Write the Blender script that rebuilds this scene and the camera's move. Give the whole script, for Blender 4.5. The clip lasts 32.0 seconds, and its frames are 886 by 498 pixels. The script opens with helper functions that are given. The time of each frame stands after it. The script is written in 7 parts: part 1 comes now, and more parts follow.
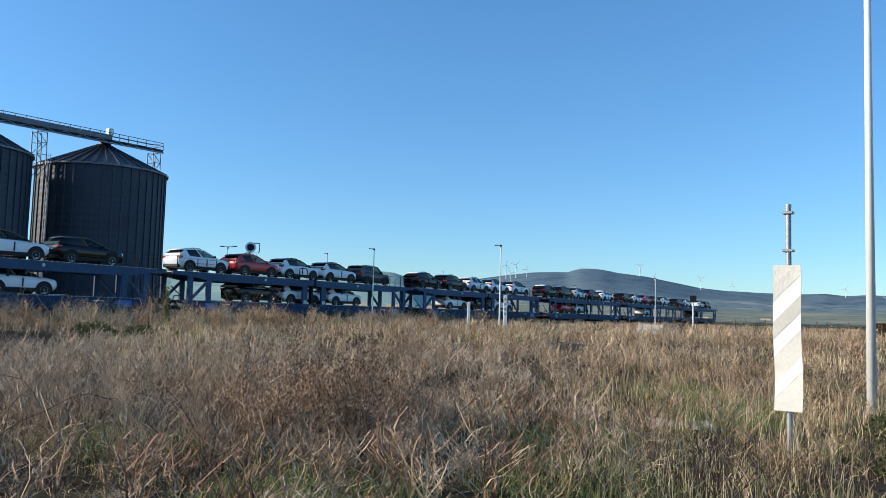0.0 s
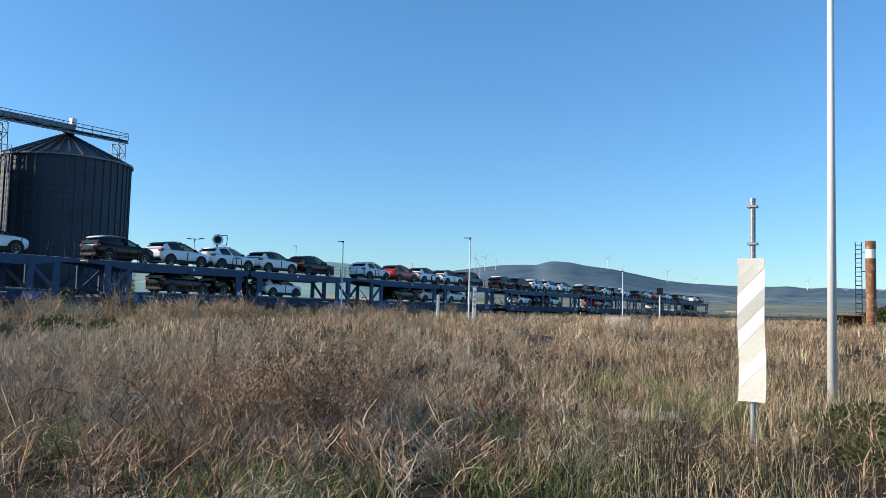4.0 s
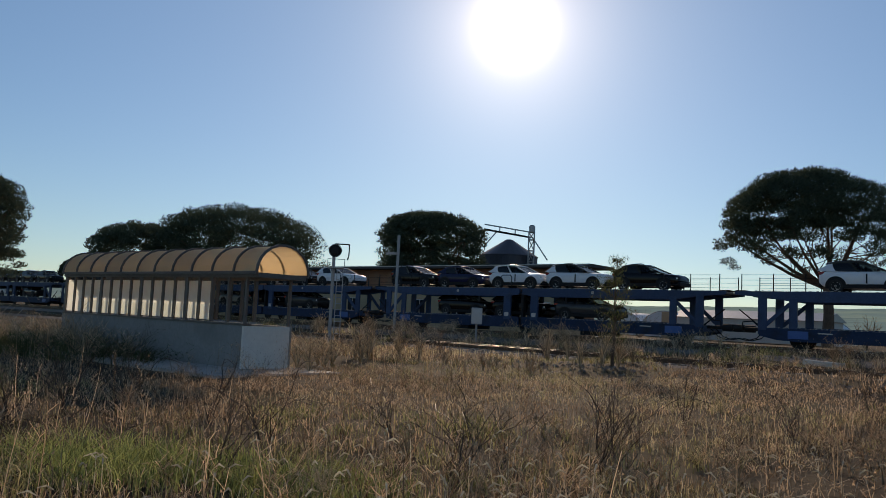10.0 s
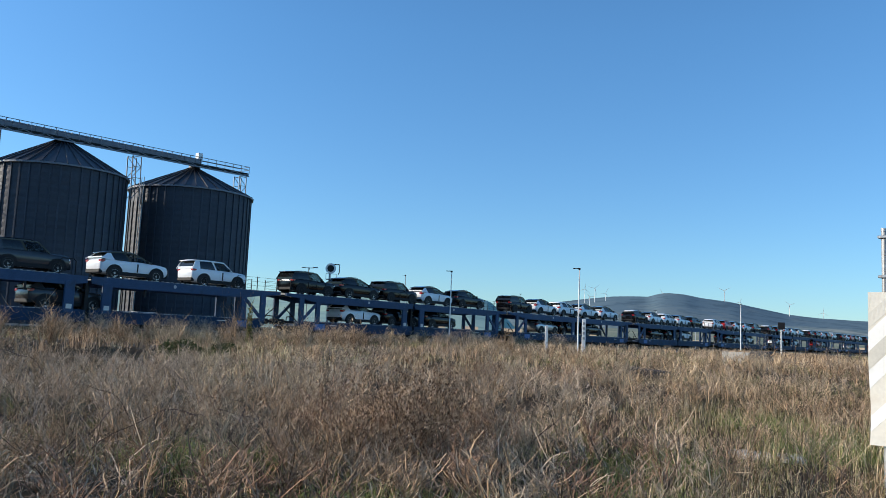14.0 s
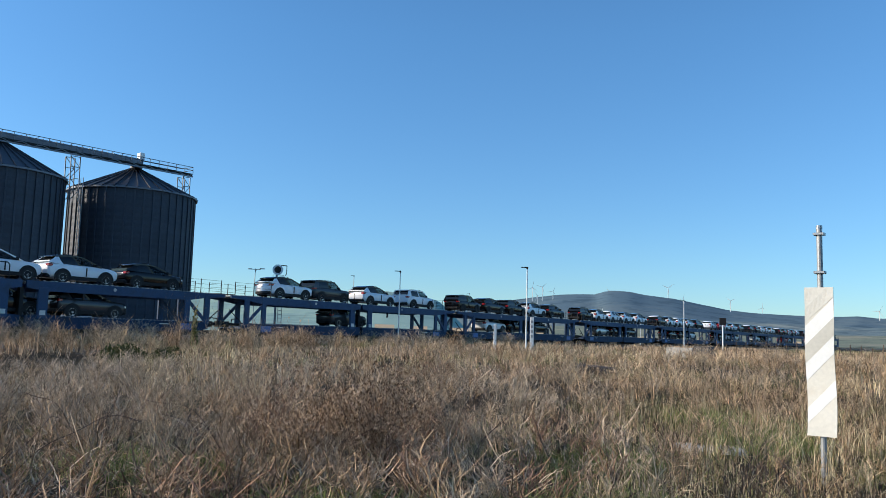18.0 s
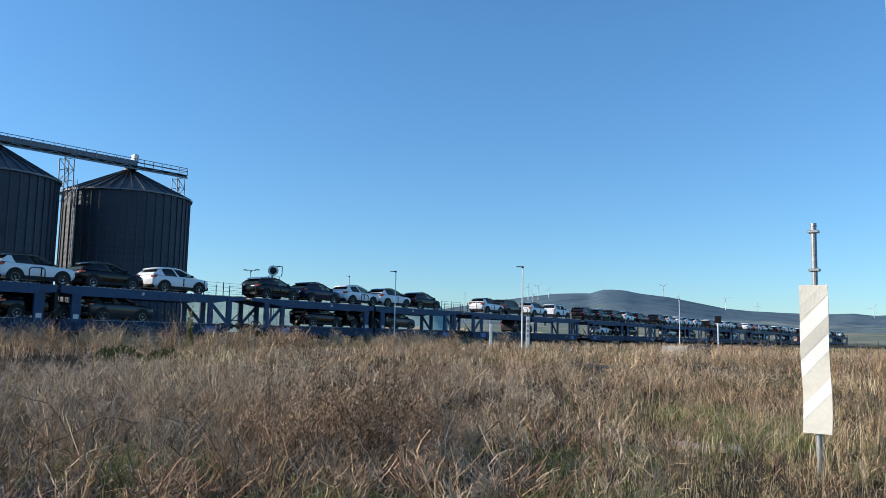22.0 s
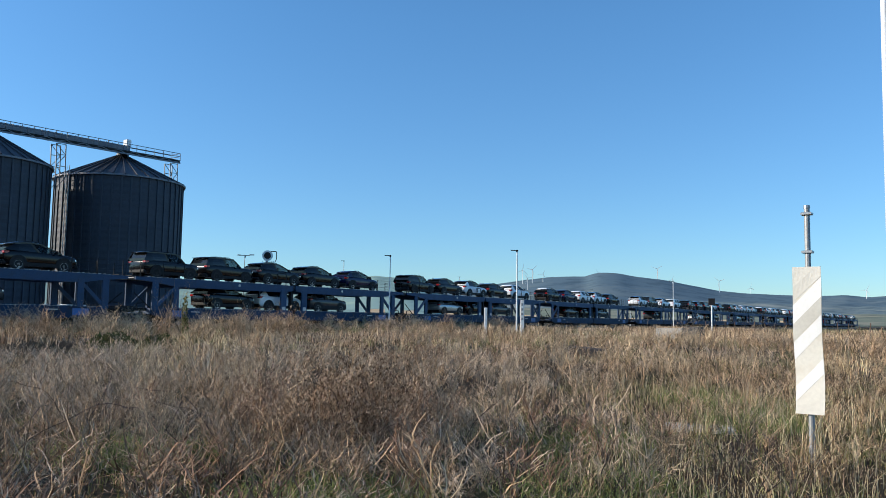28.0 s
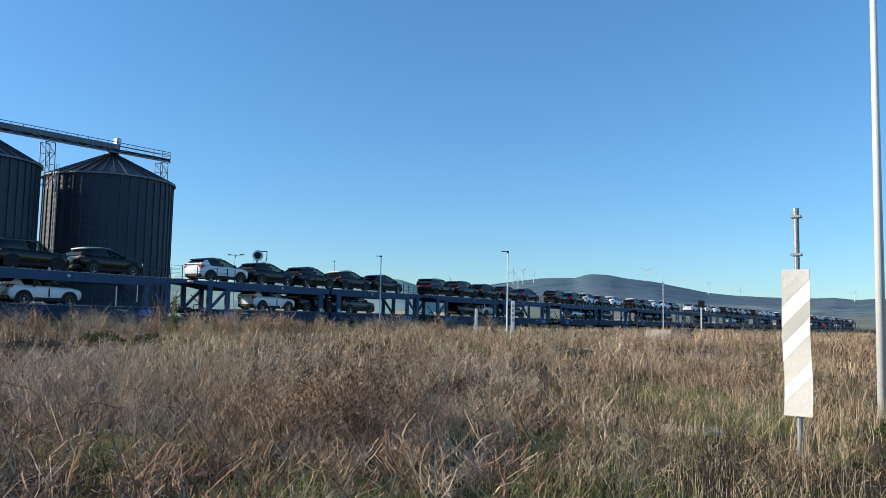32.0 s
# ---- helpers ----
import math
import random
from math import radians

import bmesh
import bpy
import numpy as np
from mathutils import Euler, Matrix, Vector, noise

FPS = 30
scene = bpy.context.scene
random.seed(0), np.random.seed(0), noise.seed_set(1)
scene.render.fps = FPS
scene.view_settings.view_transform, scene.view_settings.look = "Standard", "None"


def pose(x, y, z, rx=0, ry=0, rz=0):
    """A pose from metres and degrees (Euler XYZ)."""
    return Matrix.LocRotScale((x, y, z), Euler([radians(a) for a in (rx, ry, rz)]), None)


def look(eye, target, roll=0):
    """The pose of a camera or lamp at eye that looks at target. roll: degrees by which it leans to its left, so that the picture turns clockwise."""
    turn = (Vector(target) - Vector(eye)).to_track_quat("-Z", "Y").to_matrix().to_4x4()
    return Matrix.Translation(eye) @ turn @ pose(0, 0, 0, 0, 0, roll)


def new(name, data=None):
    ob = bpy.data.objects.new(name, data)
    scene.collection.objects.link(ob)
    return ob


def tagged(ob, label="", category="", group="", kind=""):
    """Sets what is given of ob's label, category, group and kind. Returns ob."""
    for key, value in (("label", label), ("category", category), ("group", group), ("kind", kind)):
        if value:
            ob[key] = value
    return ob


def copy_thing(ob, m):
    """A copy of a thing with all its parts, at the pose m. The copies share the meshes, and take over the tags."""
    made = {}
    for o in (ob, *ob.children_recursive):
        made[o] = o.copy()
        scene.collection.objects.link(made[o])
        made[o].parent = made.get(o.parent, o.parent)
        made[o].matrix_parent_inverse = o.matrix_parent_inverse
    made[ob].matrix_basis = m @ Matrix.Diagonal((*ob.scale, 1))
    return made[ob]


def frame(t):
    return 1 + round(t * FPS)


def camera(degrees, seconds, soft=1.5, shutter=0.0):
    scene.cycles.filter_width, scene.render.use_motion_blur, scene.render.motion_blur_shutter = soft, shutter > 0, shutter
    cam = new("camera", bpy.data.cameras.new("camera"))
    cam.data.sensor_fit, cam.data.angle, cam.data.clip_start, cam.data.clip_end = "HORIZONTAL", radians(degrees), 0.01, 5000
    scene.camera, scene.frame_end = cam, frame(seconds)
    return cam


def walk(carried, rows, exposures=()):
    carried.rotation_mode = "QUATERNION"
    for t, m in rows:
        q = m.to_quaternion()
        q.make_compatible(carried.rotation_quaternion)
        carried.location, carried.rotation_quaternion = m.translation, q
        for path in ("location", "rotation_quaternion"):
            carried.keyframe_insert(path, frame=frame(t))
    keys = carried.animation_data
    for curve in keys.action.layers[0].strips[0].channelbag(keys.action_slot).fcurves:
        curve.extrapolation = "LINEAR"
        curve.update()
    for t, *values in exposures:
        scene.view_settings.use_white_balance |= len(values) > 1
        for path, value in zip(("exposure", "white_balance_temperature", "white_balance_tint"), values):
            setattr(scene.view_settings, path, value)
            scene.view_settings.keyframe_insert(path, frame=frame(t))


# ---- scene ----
# seconds, turn, tilt, lean of the hand-held camera
LOOKS = [
    (0, -57.06, 4.61, -1.57),
    (0.5, -57.18, 4.61, -1.63),
    (1, -58.03, 4.64, -1.54),
    (1.5, -58.98, 4.63, -1.54),
    (2, -59.32, 4.47, -1.56),
    (2.5, -59.44, 4.18, -1.49),
    (3, -59.49, 4.17, -1.55),
    (3.5, -59.51, 4.16, -1.54),
    (5.5, -57.78, 4.12, -1.24),
    (6, -57.75, 4.14, -1.24),
    (6.5, -57.46, 4.13, -1.25),
    (6.9, -53.42, 4.15, -1.73),
    (7, -50.47, 3.96, -1.52),
    (7.1, -47.09, 3.86, -1.42),
    (7.4, -35.95, 3.7, -1.87),
    (7.5, -32.04, 3.73, -1.93),
    (7.7, -24.45, 3.72, -1.99),
    (7.9, -18.16, 3.86, -2.34),
    (8, -15.86, 3.81, -2.27),
    (8.3, -9.51, 3.95, -2.59),
    (8.5, -3.12, 4.14, -2.88),
    (8.8, 8.62, 4.54, -3.17),
    (8.9, 12.8, 4.68, -3.37),
    (9, 17.19, 4.77, -3.19),
    (9.1, 21.47, 4.97, -3.17),
    (9.5, 34.3, 5.29, -2.98),
    (10, 40.8, 5.07, -2.71),
    (10.5, 41.75, 5.02, -2.71),
    (11, 31.28, 5.46, -1.87),
    (11.2, 22.33, 5.83, -1.7),
    (11.3, 17.72, 5.92, -1.56),
    (11.5, 9.41, 5.97, -1.54),
    (12, -7.94, 5.87, -2.58),
    (12.1, -10.94, 5.97, -2.62),
    (12.3, -17.1, 5.85, -2.82),
    (12.5, -23.36, 5.94, -2.51),
    (12.8, -32.29, 6.2, -2.4),
    (12.9, -34.94, 6.23, -2.34),
    (13, -37.47, 6.21, -2.29),
    (13.5, -45.84, 6.25, -2.49),
    (13.8, -49.37, 6.21, -2.4),
    (14, -51.56, 6.03, -2.5),
    (14.5, -54.4, 6.06, -2.36),
    (16.5, -55.09, 6.12, -1.77),
    (17, -55.11, 6.12, -1.77),
    (17.5, -55.17, 6.15, -1.72),
    (18, -55.19, 6.15, -1.65),
    (18.5, -55.23, 6.16, -1.57),
    (19, -55.25, 6.18, -1.45),
    (19.5, -55.27, 6.17, -1.28),
    (20, -55.32, 6.19, -1.25),
    (20.5, -55.36, 6.18, -1.26),
    (21, -55.39, 6.18, -1.27),
    (21.5, -55.44, 6.17, -1.27),
    (22, -55.48, 6.15, -1.27),
    (22.5, -55.51, 6.02, -1.3),
    (23, -55.53, 5.92, -1.19),
    (23.5, -55.59, 5.88, -1.12),
    (24, -55.64, 5.8, -1.11),
    (24.5, -55.66, 5.59, -1.03),
    (25, -55.7, 5.42, -1.03),
    (25.5, -55.73, 5.27, -0.85),
    (27.5, -55.79, 5.03, -0.84),
    (28, -55.85, 5.01, -0.92),
    (28.5, -55.93, 5.03, -1.09),
    (29, -56.21, 5.04, -1.06),
    (29.5, -56.29, 5.04, -1.06),
    (30, -56.35, 5.06, -1.12),
    (30.5, -56.4, 5.06, -1.13),
    (31, -56.45, 5.07, -1.13),
    (31.5, -56.49, 5.07, -1.16),
    (32, -56.53, 5.08, -1.17),
]
EYE = 1.6
SKY_TINT, SKY_LOW = (0.655, 1.035, 1.25), (0.6, 0.83, 1.03)     # colour of the air overhead and near the horizon
SUN_AZ, SUN_EL = 36.5, 20.8          # degrees left of +y, and up

cam = camera(58.06, 32.0, soft=0.7)
walk(cam, [(t, pose(0, 0, EYE, 90 + p, r, y)) for t, y, p, r in LOOKS],
     exposures=[(0, 0.16, 6500, 10), (6.6, 0.14, 6500, 10), (8, -0.18, 7200, 14), (8.5, -0.5, 7500, 17), (9, -0.97, 7900, 19), (10, -0.8, 8400, 21), (11, -0.9, 8500, 21), (12, -0.52, 7600, 17), (13, -0.02, 6700, 11), (14, 0.08, 6500, 10), (20, 0.07, 6500, 10), (32, 0.08, 6500, 10)])

# ---- sky and sun ----
def sun_dir():
    a, e = radians(SUN_AZ), radians(SUN_EL)
    return Vector((-math.sin(a) * math.cos(e), math.cos(a) * math.cos(e), math.sin(e)))


def make_world():
    w = bpy.data.worlds.new("sky")
    scene.world = w
    w.use_nodes = True
    nt = w.node_tree
    nt.nodes.clear()
    out = nt.nodes.new("ShaderNodeOutputWorld")
    bg = nt.nodes.new("ShaderNodeBackground")
    sky = nt.nodes.new("ShaderNodeTexSky")
    sky.sky_type = "NISHITA"
    sky.sun_disc = False
    sky.sun_elevation = radians(SUN_EL)
    sky.sun_rotation = radians(-SUN_AZ)
    sky.altitude = 300
    sky.air_density = 1.0
    sky.dust_density = 0.1
    sky.ozone_density = 3.0
    # bright aureole round the sun
    tc = nt.nodes.new("ShaderNodeTexCoord")
    dot = nt.nodes.new("ShaderNodeVectorMath")
    dot.operation = "DOT_PRODUCT"
    dot.inputs[1].default_value = sun_dir()
    nt.links.new(tc.outputs["Generated"], dot.inputs[0])
    clampn = nt.nodes.new("ShaderNodeMath")
    clampn.operation = "MAXIMUM"
    clampn.inputs[1].default_value = 0.0
    nt.links.new(dot.outputs["Value"], clampn.inputs[0])
    total = None
    for power, gain in ((1500.0, 14.0), (260.0, 4.2), (80.0, 1.9), (24.0, 0.6), (5.0, 0.72)):
        pw = nt.nodes.new("ShaderNodeMath")
        pw.operation = "POWER"
        pw.inputs[1].default_value = power
        nt.links.new(clampn.outputs[0], pw.inputs[0])
        ml = nt.nodes.new("ShaderNodeMath")
        ml.operation = "MULTIPLY"
        ml.inputs[1].default_value = gain
        nt.links.new(pw.outputs[0], ml.inputs[0])
        if total is None:
            total = ml
        else:
            ad = nt.nodes.new("ShaderNodeMath")
            ad.operation = "ADD"
            nt.links.new(total.outputs[0], ad.inputs[0])
            nt.links.new(ml.outputs[0], ad.inputs[1])
            total = ad
    tint = nt.nodes.new("ShaderNodeVectorMath")
    tint.operation = "SCALE"
    tint.inputs[0].default_value = (1.0, 0.93, 0.85)
    nt.links.new(total.outputs[0], tint.inputs["Scale"])
    add = nt.nodes.new("ShaderNodeVectorMath")
    add.operation = "ADD"
    blue = nt.nodes.new("ShaderNodeVectorMath")
    blue.operation = "MULTIPLY"
    sep = nt.nodes.new("ShaderNodeSeparateXYZ")
    nt.links.new(tc.outputs["Generated"], sep.inputs[0])
    rise = nt.nodes.new("ShaderNodeMapRange")
    rise.inputs["From Min"].default_value, rise.inputs["From Max"].default_value = 0.02, 0.36
    nt.links.new(sep.outputs["Z"], rise.inputs["Value"])
    air = nt.nodes.new("ShaderNodeMix")
    air.data_type = "RGBA"
    air.inputs["A"].default_value, air.inputs["B"].default_value = (*SKY_LOW, 1), (*SKY_TINT, 1)
    nt.links.new(rise.outputs[0], air.inputs["Factor"])
    nt.links.new(air.outputs["Result"], blue.inputs[1])
    nt.links.new(sky.outputs[0], blue.inputs[0])
    nt.links.new(blue.outputs[0], add.inputs[0])
    nt.links.new(tint.outputs[0], add.inputs[1])
    nt.links.new(add.outputs[0], bg.inputs[0])
    bg.inputs[1].default_value = 0.15
    nt.links.new(bg.outputs[0], out.inputs[0])


make_world()
sun_data = bpy.data.lights.new("sun", "SUN")
sun_data.energy, sun_data.angle, sun_data.color = 5.3, radians(0.53), (1.0, 0.89, 0.74)
sun_lamp = new("sun", sun_data)
sun_lamp.matrix_world = look((0, 0, 60), Vector((0, 0, 60)) - sun_dir())


# ---- materials ----
def material(name, color, rough=0.6, metal=0.0, vary=0.12, scale=3.0, fine=40.0, bump=0.15, spread=0.0, dirt=None, island=0.0, coat=0.0, spec=0.5):
    """Procedural surface: base colour, stains at a coarse and a fine scale, bump, spread between objects or islands."""
    m = bpy.data.materials.new(name)
    m.use_nodes = True
    nt = m.node_tree
    b = nt.nodes["Principled BSDF"]
    b.inputs["Roughness"].default_value = rough
    b.inputs["Metallic"].default_value = metal
    b.inputs["Specular IOR Level"].default_value = spec
    if coat:
        b.inputs["Coat Weight"].default_value = coat
        b.inputs["Coat Roughness"].default_value = 0.06
    tc = nt.nodes.new("ShaderNodeTexCoord")
    n1 = nt.nodes.new("ShaderNodeTexNoise")
    n1.inputs["Scale"].default_value = scale
    n1.inputs["Detail"].default_value = 5
    n2 = nt.nodes.new("ShaderNodeTexNoise")
    n2.inputs["Scale"].default_value = fine
    n2.inputs["Detail"].default_value = 3
    for n in (n1, n2):
        nt.links.new(tc.outputs["Object"], n.inputs["Vector"])
    hsv = nt.nodes.new("ShaderNodeHueSaturation")
    hsv.inputs["Color"].default_value = (*color, 1)
    add = nt.nodes.new("ShaderNodeMath")
    add.operation = "ADD"
    nt.links.new(n1.outputs[0], add.inputs[0])
    nt.links.new(n2.outputs[0], add.inputs[1])
    mr = nt.nodes.new("ShaderNodeMapRange")
    mr.inputs["From Min"].default_value, mr.inputs["From Max"].default_value = 0.6, 1.4
    mr.inputs["To Min"].default_value, mr.inputs["To Max"].default_value = 1 - vary, 1 + vary
    nt.links.new(add.outputs[0], mr.inputs["Value"])
    value = mr.outputs[0]
    rnd = None
    if island:
        rnd, amount = nt.nodes.new("ShaderNodeNewGeometry").outputs["Random Per Island"], island
    elif spread:
        rnd, amount = nt.nodes.new("ShaderNodeObjectInfo").outputs["Random"], spread
    if rnd is not None:
        r = nt.nodes.new("ShaderNodeMapRange")
        r.inputs["To Min"].default_value, r.inputs["To Max"].default_value = 1 - amount, 1 + amount
        nt.links.new(rnd, r.inputs["Value"])
        mu = nt.nodes.new("ShaderNodeMath")
        mu.operation = "MULTIPLY"
        nt.links.new(value, mu.inputs[0])
        nt.links.new(r.outputs[0], mu.inputs[1])
        value = mu.outputs[0]
    nt.links.new(value, hsv.inputs["Value"])
    col = hsv.outputs[0]
    if dirt:
        mx = nt.nodes.new("ShaderNodeMix")
        mx.data_type = "RGBA"
        rp = nt.nodes.new("ShaderNodeMapRange")
        rp.inputs["From Min"].default_value, rp.inputs["From Max"].default_value = 0.5, 0.72
        nt.links.new(n1.outputs[0], rp.inputs["Value"])
        nt.links.new(rp.outputs[0], mx.inputs["Factor"])
        nt.links.new(col, mx.inputs["A"])
        mx.inputs["B"].default_value = (*dirt, 1)
        col = mx.outputs["Result"]
    nt.links.new(col, b.inputs["Base Color"])
    if bump:
        bp = nt.nodes.new("ShaderNodeBump")
        bp.inputs["Strength"].default_value = bump
        bp.inputs["Distance"].default_value = 0.02
        nt.links.new(n2.outputs[0], bp.inputs["Height"])
        nt.links.new(bp.outputs[0], b.inputs["Normal"])
    return m


def glass_material(name, tint, clear=0.5, rough=0.03):
    m = bpy.data.materials.new(name)
    m.use_nodes = True
    nt = m.node_tree
    nt.nodes.clear()
    out = nt.nodes.new("ShaderNodeOutputMaterial")
    tr = nt.nodes.new("ShaderNodeBsdfTransparent")
    tr.inputs[0].default_value = (*tint, 1)
    gl = nt.nodes.new("ShaderNodeBsdfPrincipled")
    gl.inputs["Base Color"].default_value = (0.01, 0.012, 0.014, 1)
    gl.inputs["Roughness"].default_value = rough
    mx = nt.nodes.new("ShaderNodeMixShader")
    mx.inputs[0].default_value = 1 - clear
    nt.links.new(tr.outputs[0], mx.inputs[1])
    nt.links.new(gl.outputs[0], mx.inputs[2])
    nt.links.new(mx.outputs[0], out.inputs[0])
    return m


def leaf_material(name, color, light, island=0.35, rough=0.65, through_share=0.4):
    """Thin plant matter: lit from the front, and glowing through from behind."""
    m = bpy.data.materials.new(name)
    m.use_nodes = True
    nt = m.node_tree
    nt.nodes.clear()
    out = nt.nodes.new("ShaderNodeOutputMaterial")
    geo = nt.nodes.new("ShaderNodeNewGeometry")
    info = nt.nodes.new("ShaderNodeObjectInfo")
    tc = nt.nodes.new("ShaderNodeTexCoord")
    ns = nt.nodes.new("ShaderNodeTexNoise")
    ns.inputs["Scale"].default_value = 0.9
    nt.links.new(tc.outputs["Object"], ns.inputs["Vector"])
    mx = nt.nodes.new("ShaderNodeMix")
    mx.data_type = "RGBA"
    mx.inputs["A"].default_value = (*color, 1)
    mx.inputs["B"].default_value = (*light, 1)
    split = nt.nodes.new("ShaderNodeMapRange")      # most blades are either bleached or dark
    split.inputs["From Min"].default_value, split.inputs["From Max"].default_value = 0.28, 0.72
    nt.links.new(geo.outputs["Random Per Island"], split.inputs["Value"])
    nt.links.new(split.outputs[0], mx.inputs["Factor"])
    hsv = nt.nodes.new("ShaderNodeHueSaturation")
    nt.links.new(mx.outputs["Result"], hsv.inputs["Color"])
    ad = nt.nodes.new("ShaderNodeMath")
    ad.operation = "ADD"
    nt.links.new(ns.outputs[0], ad.inputs[0])
    nt.links.new(info.outputs["Random"], ad.inputs[1])
    mr = nt.nodes.new("ShaderNodeMapRange")
    mr.inputs["From Min"].default_value, mr.inputs["From Max"].default_value = 0.3, 1.7
    mr.inputs["To Min"].default_value, mr.inputs["To Max"].default_value = 1 - island, 1 + island
    nt.links.new(ad.outputs[0], mr.inputs["Value"])
    nt.links.new(mr.outputs[0], hsv.inputs["Value"])
    df = nt.nodes.new("ShaderNodeBsdfPrincipled")
    df.inputs["Roughness"].default_value = rough
    df.inputs["Specular IOR Level"].default_value = 0.08
    tl = nt.nodes.new("ShaderNodeBsdfTranslucent")
    sh = nt.nodes.new("ShaderNodeMixShader")
    sh.inputs[0].default_value = through_share
    for s in (df, tl):
        nt.links.new(hsv.outputs[0], s.inputs[0])
    nt.links.new(df.outputs[0], sh.inputs[1])
    nt.links.new(tl.outputs[0], sh.inputs[2])
    nt.links.new(sh.outputs[0], out.inputs[0])
    return m


M_BLUE = material("wagon_blue_paint", (0.038, 0.075, 0.145), 0.6, 0.0, 0.25, 1.2, 18, 0.2, spread=0.12, dirt=(0.036, 0.054, 0.085), spec=0.25)
M_BLUE_BRIGHT = material("bright_blue_plate", (0.03, 0.12, 0.33), 0.45, 0.0, 0.15, 2, 20, 0.1)
M_DARKSTEEL = material("dark_grimy_steel", (0.022, 0.021, 0.021), 0.65, 0.15, 0.3, 3, 30, 0.25, spec=0.25)
# wagon blue lowered for the shade on the lower frame, with random grime
M_BLUELOW = material("shaded_grimy_frame_blue", (0.017, 0.04, 0.09), 0.65, 0.0, 0.35, 1.2, 18, 0.25, spread=0.12, dirt=(0.02, 0.026, 0.036), spec=0.25)
M_DECK = material("galvanised_deck", (0.2, 0.21, 0.22), 0.5, 0.7, 0.25, 2, 30, 0.3)
M_GALV = material("galvanised_steel", (0.36, 0.38, 0.39), 0.45, 0.6, 0.15, 2, 25, 0.15)
# galvanised steel darkened: shade on its near side is part of the colour
M_GANTRY = material("shaded_gantry_steel", (0.17, 0.18, 0.2), 0.5, 0.5, 0.2, 2, 25, 0.15)
# near-black zinc: shade of the near walls is in its colour, plus random stains
M_SILO = material("shaded_weathered_zinc", (0.05, 0.06, 0.078), 0.6, 0.3, 0.25, 0.25, 5, 0.2, spread=0.12, dirt=(0.034, 0.041, 0.054))
M_MAST = material("blue_grey_mast_steel", (0.13, 0.16, 0.21), 0.55, 0.3, 0.2, 2, 25, 0.15)
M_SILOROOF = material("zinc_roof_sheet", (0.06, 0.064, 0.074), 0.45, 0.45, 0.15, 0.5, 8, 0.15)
M_WHITE = material("white_pole_paint", (0.78, 0.78, 0.75), 0.5, 0, 0.08, 1.5, 20, 0.08)
M_GREYPOLE = material("grey_pole", (0.33, 0.34, 0.34), 0.55, 0.4, 0.15, 2, 20, 0.1)
M_SIGNWHITE = material("weathered_white_board", (0.74, 0.71, 0.62), 0.6, 0, 0.1, 2.2, 22, 0.1, dirt=(0.6, 0.52, 0.4))
M_SIGNSTRIPE = material("bright_white_stripe", (0.86, 0.86, 0.83), 0.5, 0, 0.05, 3, 30, 0.05)
M_SIGNGREY = material("faded_grey_stripe", (0.62, 0.6, 0.53), 0.6, 0, 0.1, 4, 30, 0.08)
M_CONC = material("weathered_concrete", (0.4, 0.38, 0.34), 0.85, 0, 0.2, 1.2, 14, 0.4, spread=0.08, dirt=(0.25, 0.23, 0.2))
M_CONCWALL = material("grey_painted_wall", (0.27, 0.262, 0.245), 0.8, 0, 0.15, 0.8, 12, 0.25, dirt=(0.19, 0.185, 0.17))
M_BALLAST = material("ballast_stone", (0.21, 0.18, 0.155), 0.9, 0, 0.35, 8, 50, 0.5, island=0.5, spec=0.1)
M_RAIL = material("rusty_rail", (0.12, 0.075, 0.05), 0.6, 0.5, 0.2, 2, 20, 0.2)
M_RAILTOP = material("polished_rail_head", (0.6, 0.6, 0.6), 0.2, 1.0, 0.1, 2, 20, 0.05)
M_SLEEPER = material("old_concrete_sleeper", (0.27, 0.25, 0.22), 0.9, 0, 0.2, 2, 20, 0.4, spread=0.15)
M_RUST = material("rusty_iron", (0.26, 0.11, 0.05), 0.75, 0.2, 0.35, 2.5, 20, 0.4, dirt=(0.42, 0.3, 0.2))
M_POLY = leaf_material("yellowed_translucent_sheet", (0.74, 0.61, 0.43), (0.88, 0.75, 0.55), 0.16, 0.4, 0.72)
M_PANE = leaf_material("frosted_pane", (0.86, 0.9, 0.87), (0.92, 0.95, 0.92), 0.05, 0.3, 0.85)
M_PANECLEAR = glass_material("dusty_clear_pane", (0.93, 0.96, 0.94), 0.9, 0.25)
M_FRAME = material("brown_steel_frame", (0.15, 0.13, 0.115), 0.55, 0.4, 0.2, 3, 30, 0.2)
M_BRICKWALL = material("reddish_plaster", (0.36, 0.17, 0.1), 0.85, 0, 0.15, 0.5, 9, 0.2, dirt=(0.3, 0.19, 0.13))
M_YELLOWWALL = material("ochre_plaster", (0.55, 0.4, 0.24), 0.85, 0, 0.12, 0.6, 9, 0.2)
M_WHITEWALL = material("pale_wall", (0.66, 0.63, 0.57), 0.8, 0, 0.1, 0.5, 8, 0.15)
M_ROOFDARK = material("dark_roof_edge", (0.07, 0.06, 0.055), 0.7, 0, 0.2, 1, 12, 0.2)
M_BLACK = material("black_plastic", (0.012, 0.012, 0.013), 0.6, 0, 0.2, 6, 60, 0.1, spec=0.25)
M_BARK = material("pine_bark", (0.12, 0.08, 0.055), 0.9, 0, 0.3, 4, 30, 0.7)
M_TWIG = material("bare_twig_bark", (0.42, 0.29, 0.18), 0.9, 0, 0.2, 5, 40, 0.2, island=0.7, spec=0.04)
